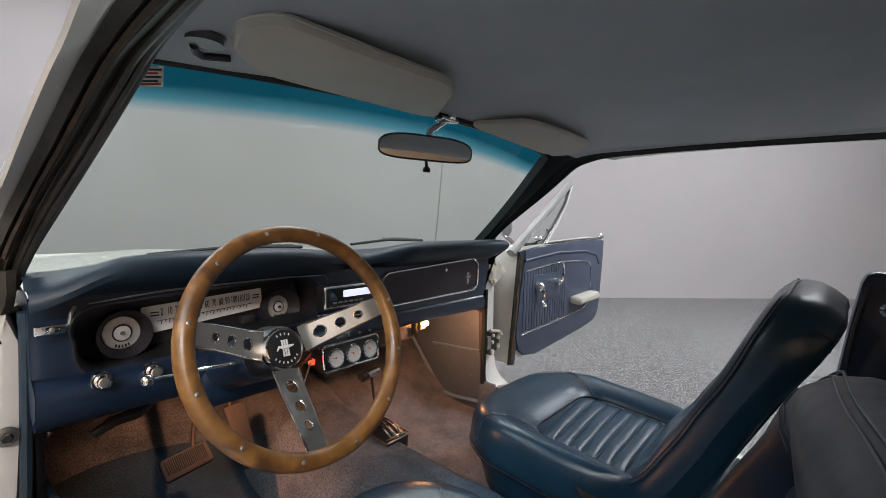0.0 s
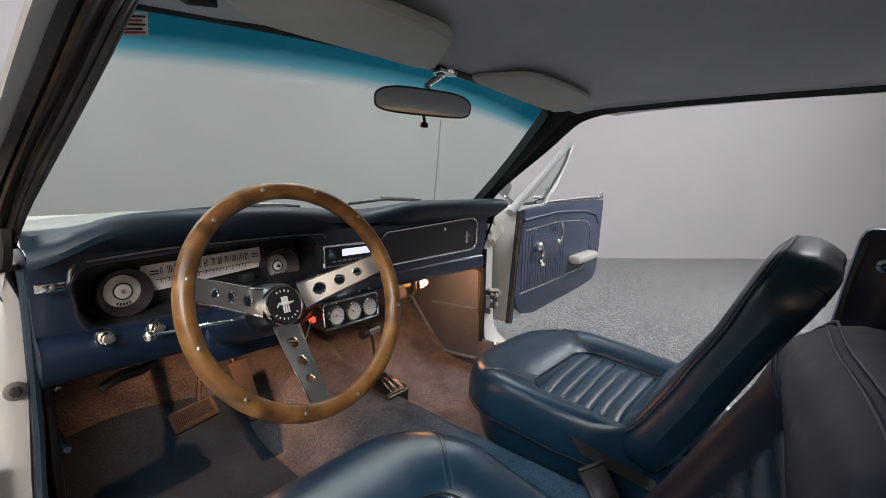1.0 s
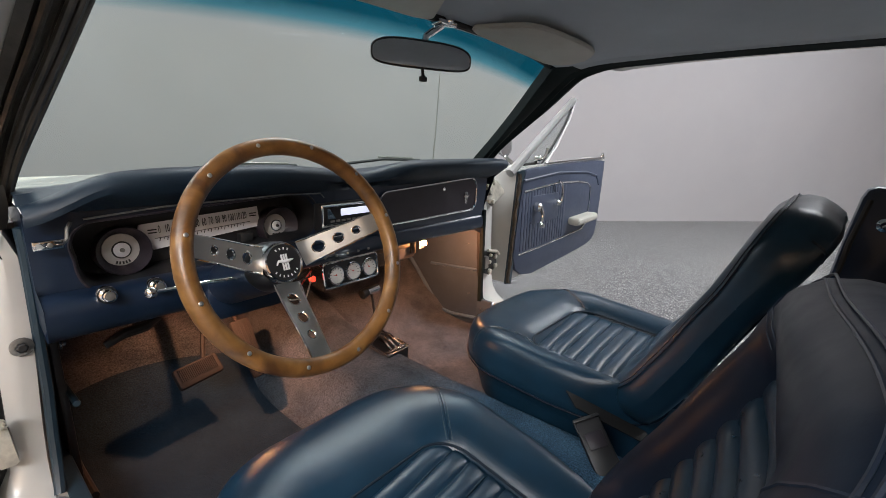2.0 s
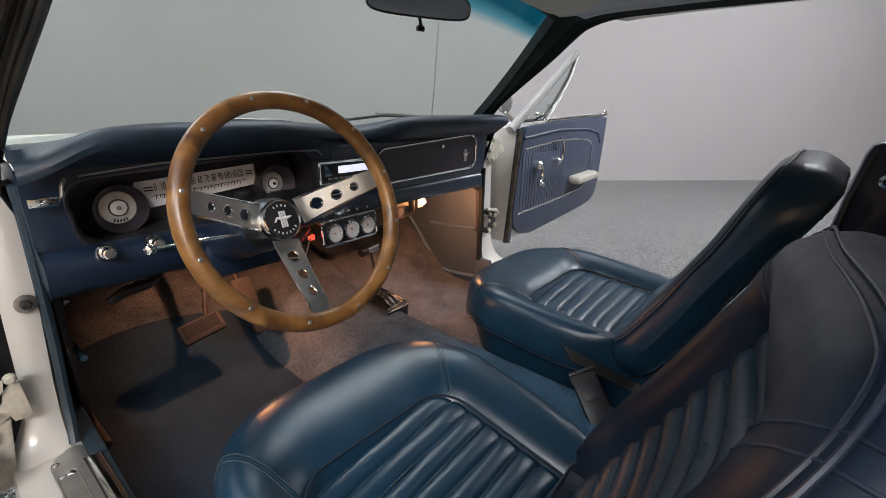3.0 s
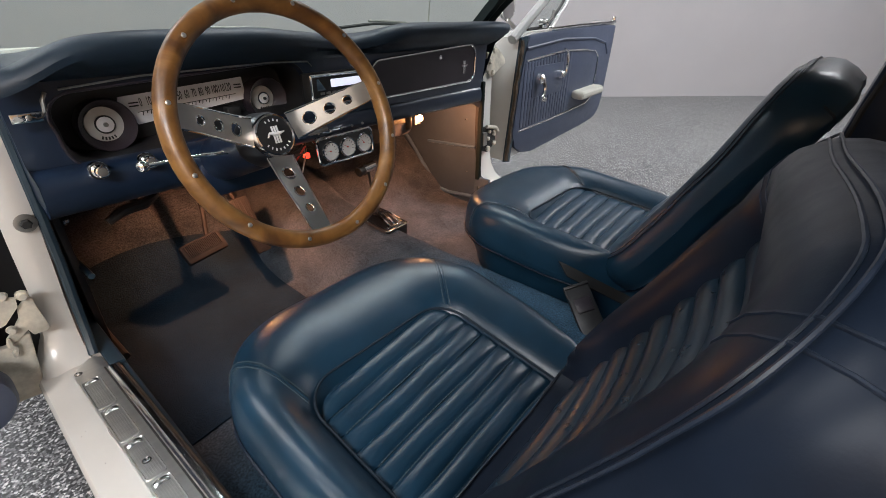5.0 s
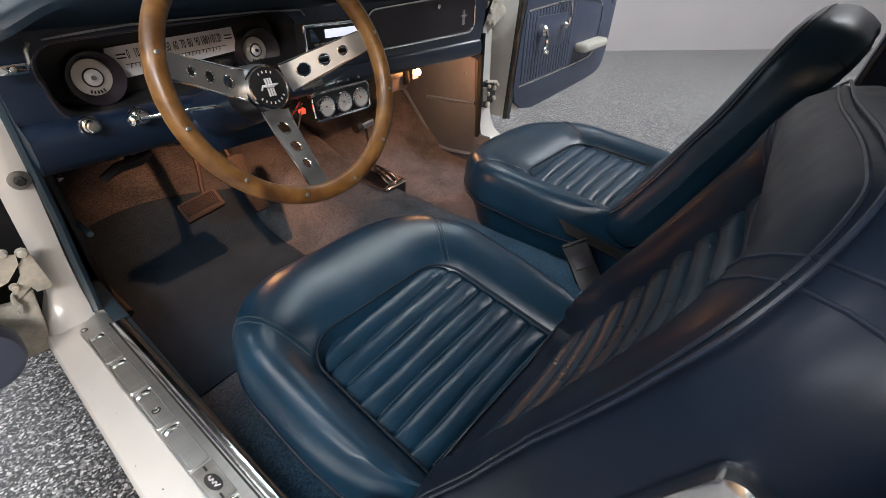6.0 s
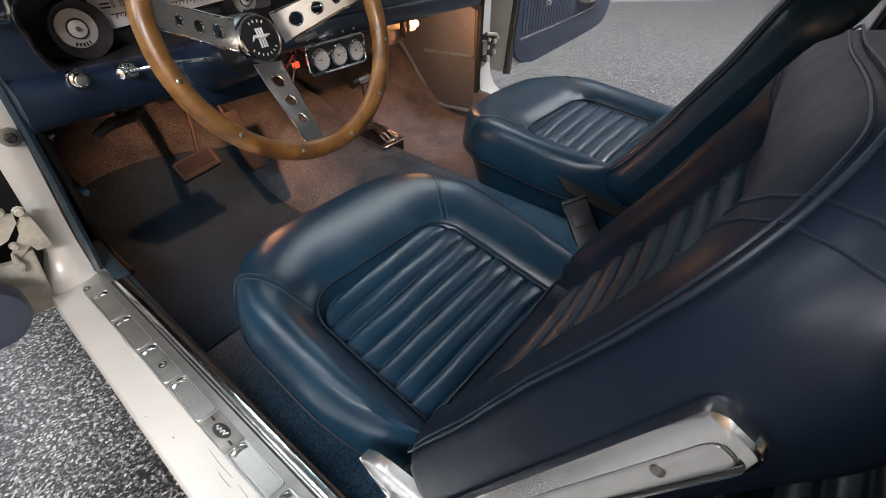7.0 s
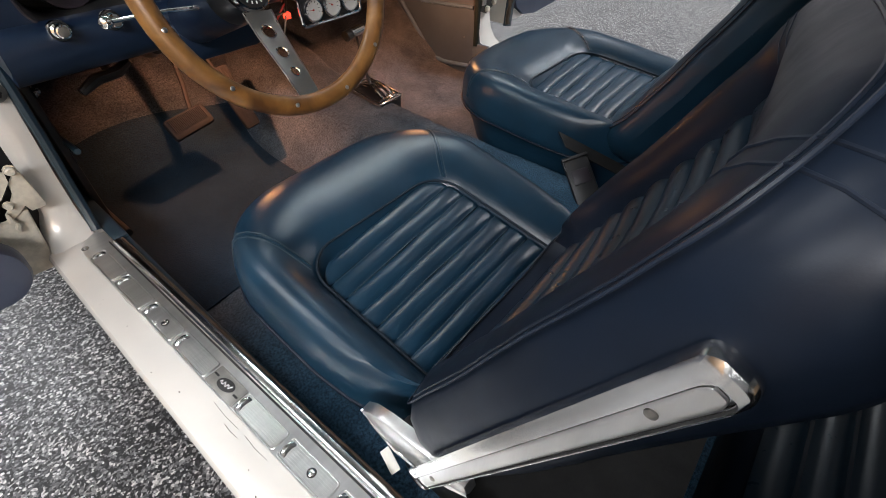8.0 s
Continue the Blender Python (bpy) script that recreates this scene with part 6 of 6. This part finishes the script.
    hinge = part("hinge_cover", bm, BRUSHED, st, "curved bright metal hinge cover")
    bm = nb()
    tube(bm, [A @ Vector((y, z, 0.013)) for y, z in arm[:7]], [0.002, 0.0035, 0.0045, 0.005, 0.005, 0.0045, 0.003], 8)
    part("hinge_rim", bm, CHROME, hinge, "rolled chrome lower rim")
    bm = nb()
    lathe(bm, [(0.006, 0.0), (0.006, 0.006), (0.003, 0.008)], 14, facing(A @ Vector((-0.962, 0.442, 0.014)), (out, 0, 0)))
    part("hinge_rivet", bm, CHROME, hinge)
    bm = nb()
    box(bm, (bx + min(out * 0.21, out * 0.232), -1.00 + dy, 0.285 + dz), (bx + max(out * 0.21, out * 0.232), -0.90 + dy, 0.415 + dz), 0.006)
    part("side_bracket", bm, BLACK, st)
    return st


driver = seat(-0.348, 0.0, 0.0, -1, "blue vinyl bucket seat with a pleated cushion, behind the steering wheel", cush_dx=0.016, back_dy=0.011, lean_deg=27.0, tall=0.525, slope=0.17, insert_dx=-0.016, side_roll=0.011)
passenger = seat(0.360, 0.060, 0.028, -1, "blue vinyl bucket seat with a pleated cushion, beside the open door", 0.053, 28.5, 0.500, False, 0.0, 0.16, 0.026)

bm = nb()
plate(bm, rrect(0.016, 0.011, 0.002, 2, 2), 0.0008, 0.0, facing((-0.604, -0.904, 0.356), (-1, 0.1, 0.5)) @ pose(0, 0, 0, 0, 0, -22))
solo("paper_tag", bm, PAPER, "small white paper tag on the side of the seat", "label")

# seat belt between the seats
belt = thing("seat_belt", (0.10, -0.79, floor_h(0.10, -0.79)), "black seat belt with a large black buckle", "seat belt")
m = facing((0.045, -0.826, 0.418), (-0.60, -0.25, 0.75), (0.45, 0.75, 0.60))
bm = nb()
box(bm, (-0.026, -0.060, -0.010), (0.026, 0.046, 0.010), 0.005, m)
bk = part("buckle", bm, BLACK, belt)
bm = nb()
box(bm, (-0.018, -0.012, 0.009), (0.018, 0.020, 0.0125), 0.002, m)
part("buckle_button", bm, BLACK_CRINKLE, bk)
bm = nb()
box(bm, (-0.027, 0.045, -0.006), (0.027, 0.052, 0.011), 0.002, m)
box(bm, (-0.027, 0.025, -0.004), (-0.0235, 0.048, 0.010), 0.001, m)
part("buckle_frame", bm, BLACK, bk)
bm = nb()
sheet(bm, lambda u, v: m @ Vector(((u - 0.5) * 0.044, -0.045 - 0.10 * v, -0.004 - 0.05 * v * v)), 3, 8)
thick(bm, 0.003)
part("strap", bm, STRAP, belt)
bm = nb()
sheet(bm, lambda u, v: (lerp(0.072, 0.150, v) + (u - 0.5) * 0.012, lerp(-0.755, -0.90, v) + (u - 0.5) * 0.03, 0.474 + (u - 0.5) * 0.022 - 0.07 * v), 3, 10)
thick(bm, 0.003)
part("strap", bm, STRAP, belt)

# rear seat
bm = nb()
box(bm, (-0.56, -1.80, 0.225), (0.56, -1.235, 0.40), 0.05, seg=4)
rear = part("rear_seat", bm, VINYL_SHADED, car, "dark blue pleated rear bench seat")
for n in range(12):
    y = -1.255 - 0.045 * n
    bm = nb()
    sheet(bm, lambda u, v, y=y: (lerp(-0.50, 0.50, u), y - 0.045 * v, 0.398 + 0.010 * math.sin(math.pi * v) ** 0.6), 12, 6)
    part("pleat", bm, PLEAT_SHADED, rear, "", 80)
bm = nb()
box(bm, (-0.58, -0.12, 0.0), (0.58, 0.0, 0.52), 0.05, Matrix.Translation((0, -1.76, 0.37)) @ pose(0, 0, 0, 18, 0, 0), 4)
part("backrest", bm, VINYL_SHADED, rear)


# rear quarter trims
def quarter_trim(s):
    bm = nb()
    out = [(-1.105, 0.30), (-1.108, 0.60), (-1.128, 0.78), (-1.142, 0.882), (-1.150, 0.902), (-1.165, 0.910), (-1.9, 0.905), (-1.9, 0.30)]
    M = Matrix(((0, 0, -s, s * 0.668), (1, 0, 0, 0), (0, 1, 0, 0), (0, 0, 0, 1)))
    out = [(y if s > 0 or y < -1.8 else y - 0.055, z) for y, z in out]
    plate(bm, out if s > 0 else out[::-1], 0.03, 0.010, M)
    q = part("quarter_trim", bm, DASH_PAINT, car, "dark blue rear quarter trim panel")
    bm = nb()
    back = 0.0 if s > 0 else -0.055
    tube(bm, [(s * 0.645, -1.125 + back, 0.62), (s * 0.642, -1.140 + back, 0.78), (s * 0.642, -1.158 + back, 0.880)], 0.007, 8)
    part("edge_seal", bm, RUBBER, q)
    bm = nb()
    lathe(bm, [(0.016, 0), (0.015, 0.012), (0.008, 0.018)], 20, facing((s * 0.640, -1.190, 0.828), (-s, 0, 0)))
    c = part("crank_boss", bm, CHROME, q)
    bm = nb()
    tube(bm, [(s * 0.618, -1.190, 0.828), (s * 0.614, -1.21, 0.805), (s * 0.612, -1.225, 0.775)], 0.006, 8)
    part("crank_arm", bm, CHROME, c)


for s in (-1, 1):
    quarter_trim(s)


# ---- doors ----
def door(s):
    """An open door, standing square to the body; its inside faces the rear."""
    y0 = -0.105
    M = Matrix(((s, 0, 0, 0), (0, 0, -1, 0), (0, 1, 0, 0), (0, 0, 0, 1)))     # x along the door, y up, z towards the rear

    def P(a, off=0.0):
        return Matrix.Translation((0, y0, 0)) @ M @ pose(0, 0, off)
    shell = [(0.815, 0.405), (1.30, 0.428), (1.62, 0.453), (1.69, 0.485), (1.735, 0.55), (1.768, 0.91), (1.70, 0.905), (0.95, 0.885), (0.865, 0.868)]
    bm = nb()
    rings = [[(x, z, h) for x, z in shell] for h in (-0.11, -0.02, 0.0)]
    rings.insert(0, [(lerp(1.28, x, 0.97), lerp(0.63, z, 0.97), -0.135) for x, z in shell])
    skin(bm, rings, True, True, True, P(0))
    d = part("door", bm, WHITE_PAINT, car, "open white door with a blue vinyl inner panel")
    trim = [(0.838, 0.394), (1.30, 0.425), (1.62, 0.450), (1.685, 0.480), (1.712, 0.54), (1.728, 0.70), (1.742, 0.885), (1.735, 0.900), (1.35, 0.893), (0.935, 0.880), (0.905, 0.865), (0.868, 0.70)]
    bm = nb()
    plate(bm, rounded(trim, 2), 0.016, 0.004, P(0))
    tp = part("inner_panel", bm, DOOR_BLUE, d, "blue vinyl inner door panel")
    bm = nb()
    plate(bm, [(0.812, 0.400), (0.852, 0.392), (0.912, 0.874), (0.862, 0.868)], 0.012, 0.004, P(0))
    part("edge_trim", bm, NAVY_TRIM if s > 0 else DOOR_BLUE, d, "dark blue vinyl wrapped front edge")
    bm = nb()
    tube(bm, [P(0) @ Vector(p) for p in ((1.09, 0.893, 0.004), (1.35, 0.902, 0.004), (1.62, 0.907, 0.004), (1.745, 0.912, 0.004))], 0.008, 8)
    part("belt_moulding", bm, CHROME, d, "chrome belt moulding")
    bm = nb()
    lathe(bm, [(0.008, 0), (0.010, 0.02), (0.006, 0.03)], 12, P(0) @ Matrix.Translation((1.735, 0.905, 0)) @ pose(0, 0, 0, -90, 0, 0))
    part("lock_button", bm, CHROME, d)
    # pressed insert with upright flutes, outlined in chrome
    outline = [(0.905, 0.785), (1.20, 0.806), (1.42, 0.800), (1.53, 0.790), (1.572, 0.765), (1.578, 0.70), (1.562, 0.575), (1.50, 0.548), (1.15, 0.525), (0.885, 0.515)]
    bm = nb()
    tube(bm, [P(0, 0.017) @ Vector((x, z, 0)) for x, z in outline], 0.0042, 6, closed=False)
    part("panel_moulding", bm, CHROME, d, "thin bright moulding")
    bm = nb()
    tube(bm, [P(0, 0.016) @ Vector((x, z, 0)) for x, z in ((0.90, 0.83), (1.2, 0.852), (1.5, 0.845), (1.64, 0.82), (1.68, 0.77))], 0.006, 6)
    part("upper_crease", bm, DOOR_BLUE, d)
    for n in range(17):
        x = 0.905 + 0.0235 * n
        bm = nb()
        box(bm, (x - 0.0106, 0.527 + 0.035 * (x - 0.9), 0.014), (x + 0.0106, 0.778 + 0.06 * (x - 0.9), 0.0185), 0.0016, P(0))
        part("flute", bm, DOOR_BLUE, d)
    bm = nb()
    plate(bm, [(x + 1.09, y + 0.700) for x, y in rrect(0.13, 0.062, 0.02, 4, 2)], 0.0215, 0.003, P(0))
    part("crank_plate", bm, DOOR_BLUE, d)
    # window crank
    bm = nb()
    lathe(bm, [(0.022, 0.0), (0.020, 0.02), (0.010, 0.028)], 20, P(0, 0.024) @ Matrix.Translation((1.000, 0.712, 0)))
    cr = part("window_crank", bm, CHROME, d, "chrome window crank")
    bm = nb()
    tube(bm, [P(0, 0.048) @ Vector(p) for p in ((1.000, 0.715, 0), (1.012, 0.682, 0.004), (1.004, 0.654, 0.006), (0.982, 0.636, 0.006))], [0.008, 0.008, 0.007, 0.006], 8)
    part("crank_arm", bm, CHROME, d)
    bm = nb()
    lathe(bm, [(0.010, 0), (0.012, 0.012), (0.008, 0.024)], 14, P(0, 0.052) @ Matrix.Translation((0.984, 0.638, 0)))
    part("crank_knob", bm, CHROME, d)
    # release handle
    bm = nb()
    lathe(bm, [(0.018, 0.0), (0.016, 0.02), (0.010, 0.026)], 18, P(0, 0.02) @ Matrix.Translation((1.180, 0.715, 0)))
    hd = part("release_handle", bm, CHROME, d, "chrome release handle")
    bm = nb()
    tube(bm, [P(0, 0.042) @ Vector(p) for p in ((1.172, 0.704, 0), (1.196, 0.724, 0.003), (1.198, 0.772, 0.004), (1.186, 0.806, 0.003), (1.162, 0.818, 0))], [0.008, 0.007, 0.006, 0.006, 0.005], 8)
    part("handle_bar", bm, CHROME, d)
    # armrest
    bm = nb()
    skin(bm, [[(x, z * k, h) for x, z in [(p[0], p[1]) for p in rrect(0.118 * k2, 0.019, 0.016, 5, 3)]] for k, k2, h in ((0.8, 0.92, 0.012), (1.0, 1.0, 0.03), (1.05, 1.02, 0.055), (0.9, 0.97, 0.072), (0.5, 0.9, 0.078))], True, True, True, P(0) @ pose(1.455, 0.612, 0, 0, 0, 2))
    ar = part("armrest", bm, VISOR_VINYL, d, "pale grey armrest")
    # quarter light
    bm = nb()
    tube(bm, [P(0, -0.012) @ Vector((x, z, 0)) for x, z in ((0.83, 0.862), (1.10, 1.030), (1.345, 1.182), (1.365, 1.185))], [0.019, 0.018, 0.015, 0.009], 8)
    vent = part("quarter_light", bm, BRUSHED, d, "chrome-framed quarter light")
    bm = nb()
    tube(bm, [P(0, -0.012) @ Vector((x, z, 0)) for x, z in ((1.365, 1.178), (1.31, 1.085), (1.21, 0.975), (1.115, 0.898))], [0.007, 0.008, 0.009, 0.010], 8)
    part("division_bar", bm, BRUSHED, d)
    bm = nb()
    tube(bm, [P(0, -0.010) @ Vector((x, z, 0)) for x, z in ((1.335, 1.155), (1.28, 1.075), (1.175, 0.975), (1.085, 0.900), (0.93, 0.895))], 0.006, 6)
    part("quarter_seal", bm, RUBBER, d)
    bm = nb()
    vs = [bm.verts.new(P(0, -0.012) @ Vector((x, z, 0))) for x, z in ((0.86, 0.875), (1.345, 1.172), (1.30, 1.08), (1.20, 0.98), (1.10, 0.895))]
    bm.faces.new(vs)
    thick(bm, 0.004)
    pane = part("pane", bm, CLEAR, d, "clear glass pane")
    pane.visible_shadow = False
    bm = nb()
    lathe(bm, [(0.016, -0.01), (0.018, 0.01), (0.010, 0.02)], 16, P(0, 0.0) @ Matrix.Translation((1.03, 0.915, 0)))
    tube(bm, [P(0, 0.02) @ Vector(p) for p in ((1.03, 0.915, 0), (1.055, 0.935, 0.004), (1.07, 0.96, 0))], 0.006, 8)
    part("quarter_latch", bm, CHROME, d)
    # outer mirror on the far side of the door
    bm = nb()
    mm = P(0, -0.17) @ pose(1.03, 0.965, 0)
    lathe(bm, [(0.030, -0.035), (0.045, -0.015), (0.048, 0.0), (0.046, 0.004), (0.042, 0.003)], 28, mm)
    om = part("outer_mirror", bm, CHROME, d, "round chrome outer mirror")
    bm = nb()
    tube(bm, [mm @ Vector((0, -0.03, -0.02)), P(0, -0.12) @ Vector((1.03, 0.885, 0))], 0.010, 8)
    part("mirror_stem", bm, CHROME, d)
    # torn brown sound-deadening edge by the hinge side
    bm = nb()
    rnd = random.Random(5 + s)
    pts = [P(0, -0.02) @ Vector((0.806 + 0.0022 * k + 0.005 * rnd.random(), 0.41 + 0.0205 * k, 0.036 + 0.006 * rnd.random())) for k in range(23)]
    tube(bm, pts, [0.006 + 0.005 * rnd.random() for _ in pts], 6)
    part("old_seal", bm, OLD_RUBBER, d, "frayed brown seal")
    return d


door(1)
left_door = door(-1)
base = car.matrix_basis
HINGE = Matrix.Translation((-0.775, -0.125, -0.052))
left_door.matrix_basis = base.inverted() @ HINGE @ pose(0, 0, 0, 0, 0, 30) @ Matrix.Translation((0.745, 0.10, 0)) @ base

# ---- rear-view mirror ----
mir = thing("rear_view_mirror", (0, -0.44, 1.215), "black-backed rear-view mirror on a chrome arm", "mirror")
mc = Vector((-0.082, -0.470, 1.139))
m = facing(mc, (-0.30, -0.95, -0.068)) @ Matrix.Diagonal((0.83, 0.95, 1, 1))
bm = nb()
oval = [(0.128 * (abs(math.cos(a)) ** 0.55) * (1 if math.cos(a) >= 0 else -1), 0.0255 * (abs(math.sin(a)) ** 0.62) * (1 if math.sin(a) >= 0 else -1) + 0.004 * (1 - (math.cos(a)) ** 2)) for a in [2 * math.pi * k / 44 for k in range(44)]]
skin(bm, [[(x * k, y * k, h) for x, y in oval] for k, h in ((0.80, -0.022), (0.95, -0.016), (1.0, -0.004), (1.0, 0.0), (0.985, 0.002), (0.97, 0.001))], True, True, False, m)
part("mirror_case", bm, CHROME, mir)
bm = nb()
tube(bm, [(x * 0.99, y * 0.98, 0.001) for x, y in oval], 0.0020, 6, closed=True, m=m)
part("mirror_rim", bm, BLACK, mir)
bm = nb()
vs = [bm.verts.new(m @ Vector((x * 0.975, y * 0.96, 0.0012))) for x, y in oval]
bm.faces.new(vs)
part("mirror_glass", bm, MIRROR, mir, "mirror glass")
bm = nb()
tube(bm, [m @ Vector((0.0, -0.022, -0.004)), m @ Vector((0, -0.034, 0.0)), m @ Vector((0, -0.038, 0.0))], [0.003, 0.003, 0.0075], 8)
box(bm, (-0.009, -0.046, -0.004), (0.009, -0.036, 0.004), 0.002, m)
part("dip_lever", bm, BLACK, mir)
bm = nb()
tube(bm, [m @ Vector((0.01, 0.01, -0.018)), (-0.04, -0.435, 1.185), (0.0, -0.440, 1.212)], [0.006, 0.007, 0.008], 10)
part("mirror_arm", bm, CHROME, mir)
bm = nb()
box(bm, (-0.024, -0.458, 1.210), (0.030, -0.432, 1.220), 0.003)
lathe(bm, [(0.011, 0), (0.011, 0.006), (0.004, 0.03), (0.012, 0.034)], 14, facing((0.008, -0.452, 1.218), (0, -0.3, 1), (0, 1, 0)))
part("mirror_mount", bm, CHROME, mir)


# ---- sun visors ----
def visor(pts, thickness, name_label, bend):
    """A padded slab: corner places in order, with a softly rounded edge."""
    v = thing("sun_visor", pts[0], name_label, "sun visor", "sun visors")
    a, b, c, d = (Vector(p) for p in pts)          # outer rear, outer front, inner front, inner rear
    n = (b - a).cross(d - a).normalized()
    bm = nb()

    def at(u, w):
        p = lerp(lerp(a, d, u), lerp(b, c, u), w)
        return p + n * bend * math.sin(math.pi * u) * (1 - w)
    ring = [(0.5 + x, 0.5 + y) for x, y in rrect(0.5, 0.5, 0.16, 7, 6)]
    # the outer end is nearly a half circle
    ring = [(x, 0.5 + (y - 0.5) * (1.0 if x > 0.2 else math.sqrt(1 - 0.85 * ((0.2 - x) / 0.2) ** 2))) for x, y in ring]
    rings = []
    for k, h in ((0.93, -0.5), (0.985, -0.36), (1.0, -0.12), (1.0, 0.12), (0.985, 0.36), (0.93, 0.5)):
        rings.append([at(0.5 + (x - 0.5) * (1 - (1 - k) * 0.35), 0.5 + (y - 0.5) * k) + n * h * thickness for x, y in ring])
    skin(bm, rings, True, True, True)
    part("visor_pad", bm, VISOR_VINYL, v)
    bm = nb()
    tube(bm, rings[2], 0.0018, 6, closed=True)
    part("visor_seam", bm, VISOR_VINYL, v)
    return v


dv = visor(((-0.520, -0.618, 1.226), (-0.465, -0.456, 1.213), (-0.03, -0.440, 1.220), (-0.155, -0.605, 1.230)), 0.022, "warm grey padded sun visor on a bent rod", 0.004)
bm = nb()
tube(bm, [(-0.468, -0.470, 1.211), (-0.500, -0.462, 1.207), (-0.512, -0.474, 1.206), (-0.520, -0.490, 1.208)], 0.005, 8)
part("visor_rod", bm, BLACK, dv)
bm = nb()
plate(bm, rounded([(-0.540, -0.515), (-0.530, -0.494), (-0.508, -0.486), (-0.490, -0.496), (-0.494, -0.520), (-0.518, -0.530)], 2), 0.010, 0.003, Matrix.Translation((0, 0, 1.2075)))
part("visor_bracket", bm, HUB_METAL, dv)
pv = visor(((0.484, -0.578, 1.214), (0.548, -0.408, 1.206), (0.075, -0.440, 1.222), (0.155, -0.560, 1.227)), 0.014, "warm grey padded sun visor folded up", 0.006)

# ---- wipers, aerial, sticker ----
for xa, xb, ya, za in ((-0.40, 0.02, 0.13, 0.898), (0.20, 0.56, 0.135, 0.905)):
    w = thing("windscreen_wiper", (xb, 0.17, 0.875), "black windscreen wiper resting on the cowl", "wiper", "wipers")
    bm = nb()
    tube(bm, [(xa, 0.145, za), (lerp(xa, xb, 0.5), 0.165, za + 0.010), (xb, 0.155, za + 0.004)], 0.005, 6)
    part("blade", bm, RUBBER, w)
    bm = nb()
    tube(bm, [(lerp(xa, xb, 0.45), 0.17, za + 0.018), (xb - 0.02, 0.175, za + 0.010), (xb + 0.03, 0.185, 0.882)], 0.004, 6)
    part("wiper_arm", bm, STEEL, w)
aer = thing("aerial", (0.70, 0.22, 0.85), "thin chrome radio aerial on the front wing", "aerial")
bm = nb()
tube(bm, [(0.70, 0.22, 0.83), (0.705, 0.205, 1.0), (0.712, 0.19, 1.26)], [0.0035, 0.002, 0.0015], 6)
part("aerial_mast", bm, STEEL, aer)
bm = nb()
lathe(bm, [(0.014, -0.03), (0.013, 0.005), (0.005, 0.018)], 14, Matrix.Translation((0.70, 0.22, 0.845)))
part("aerial_base", bm, CHROME, aer)
st = thing("windscreen_sticker", (-0.53, -0.36, 1.19), "small printed sticker on the windscreen corner", "sticker")
m = facing((-0.530, -0.362, 1.192), (0.12, -0.66, -0.74), (-0.2, -0.66, 0.74))
bm = nb()
box(bm, (-0.016, -0.017, 0), (0.016, 0.017, 0.0006), 0, m)
part("sticker_film", bm, PAPER, st)
for k, (y, mat) in enumerate(((0.012, INK), (0.006, RED_INK), (0.0, INK), (-0.007, INK), (-0.012, RED_INK))):
    bm = nb()
    box(bm, (-0.013, y - 0.0015, 0.0008), (0.013 - 0.004 * (k % 2), y + 0.0015, 0.0012), 0, m)
    part("print_bar", bm, mat, st)
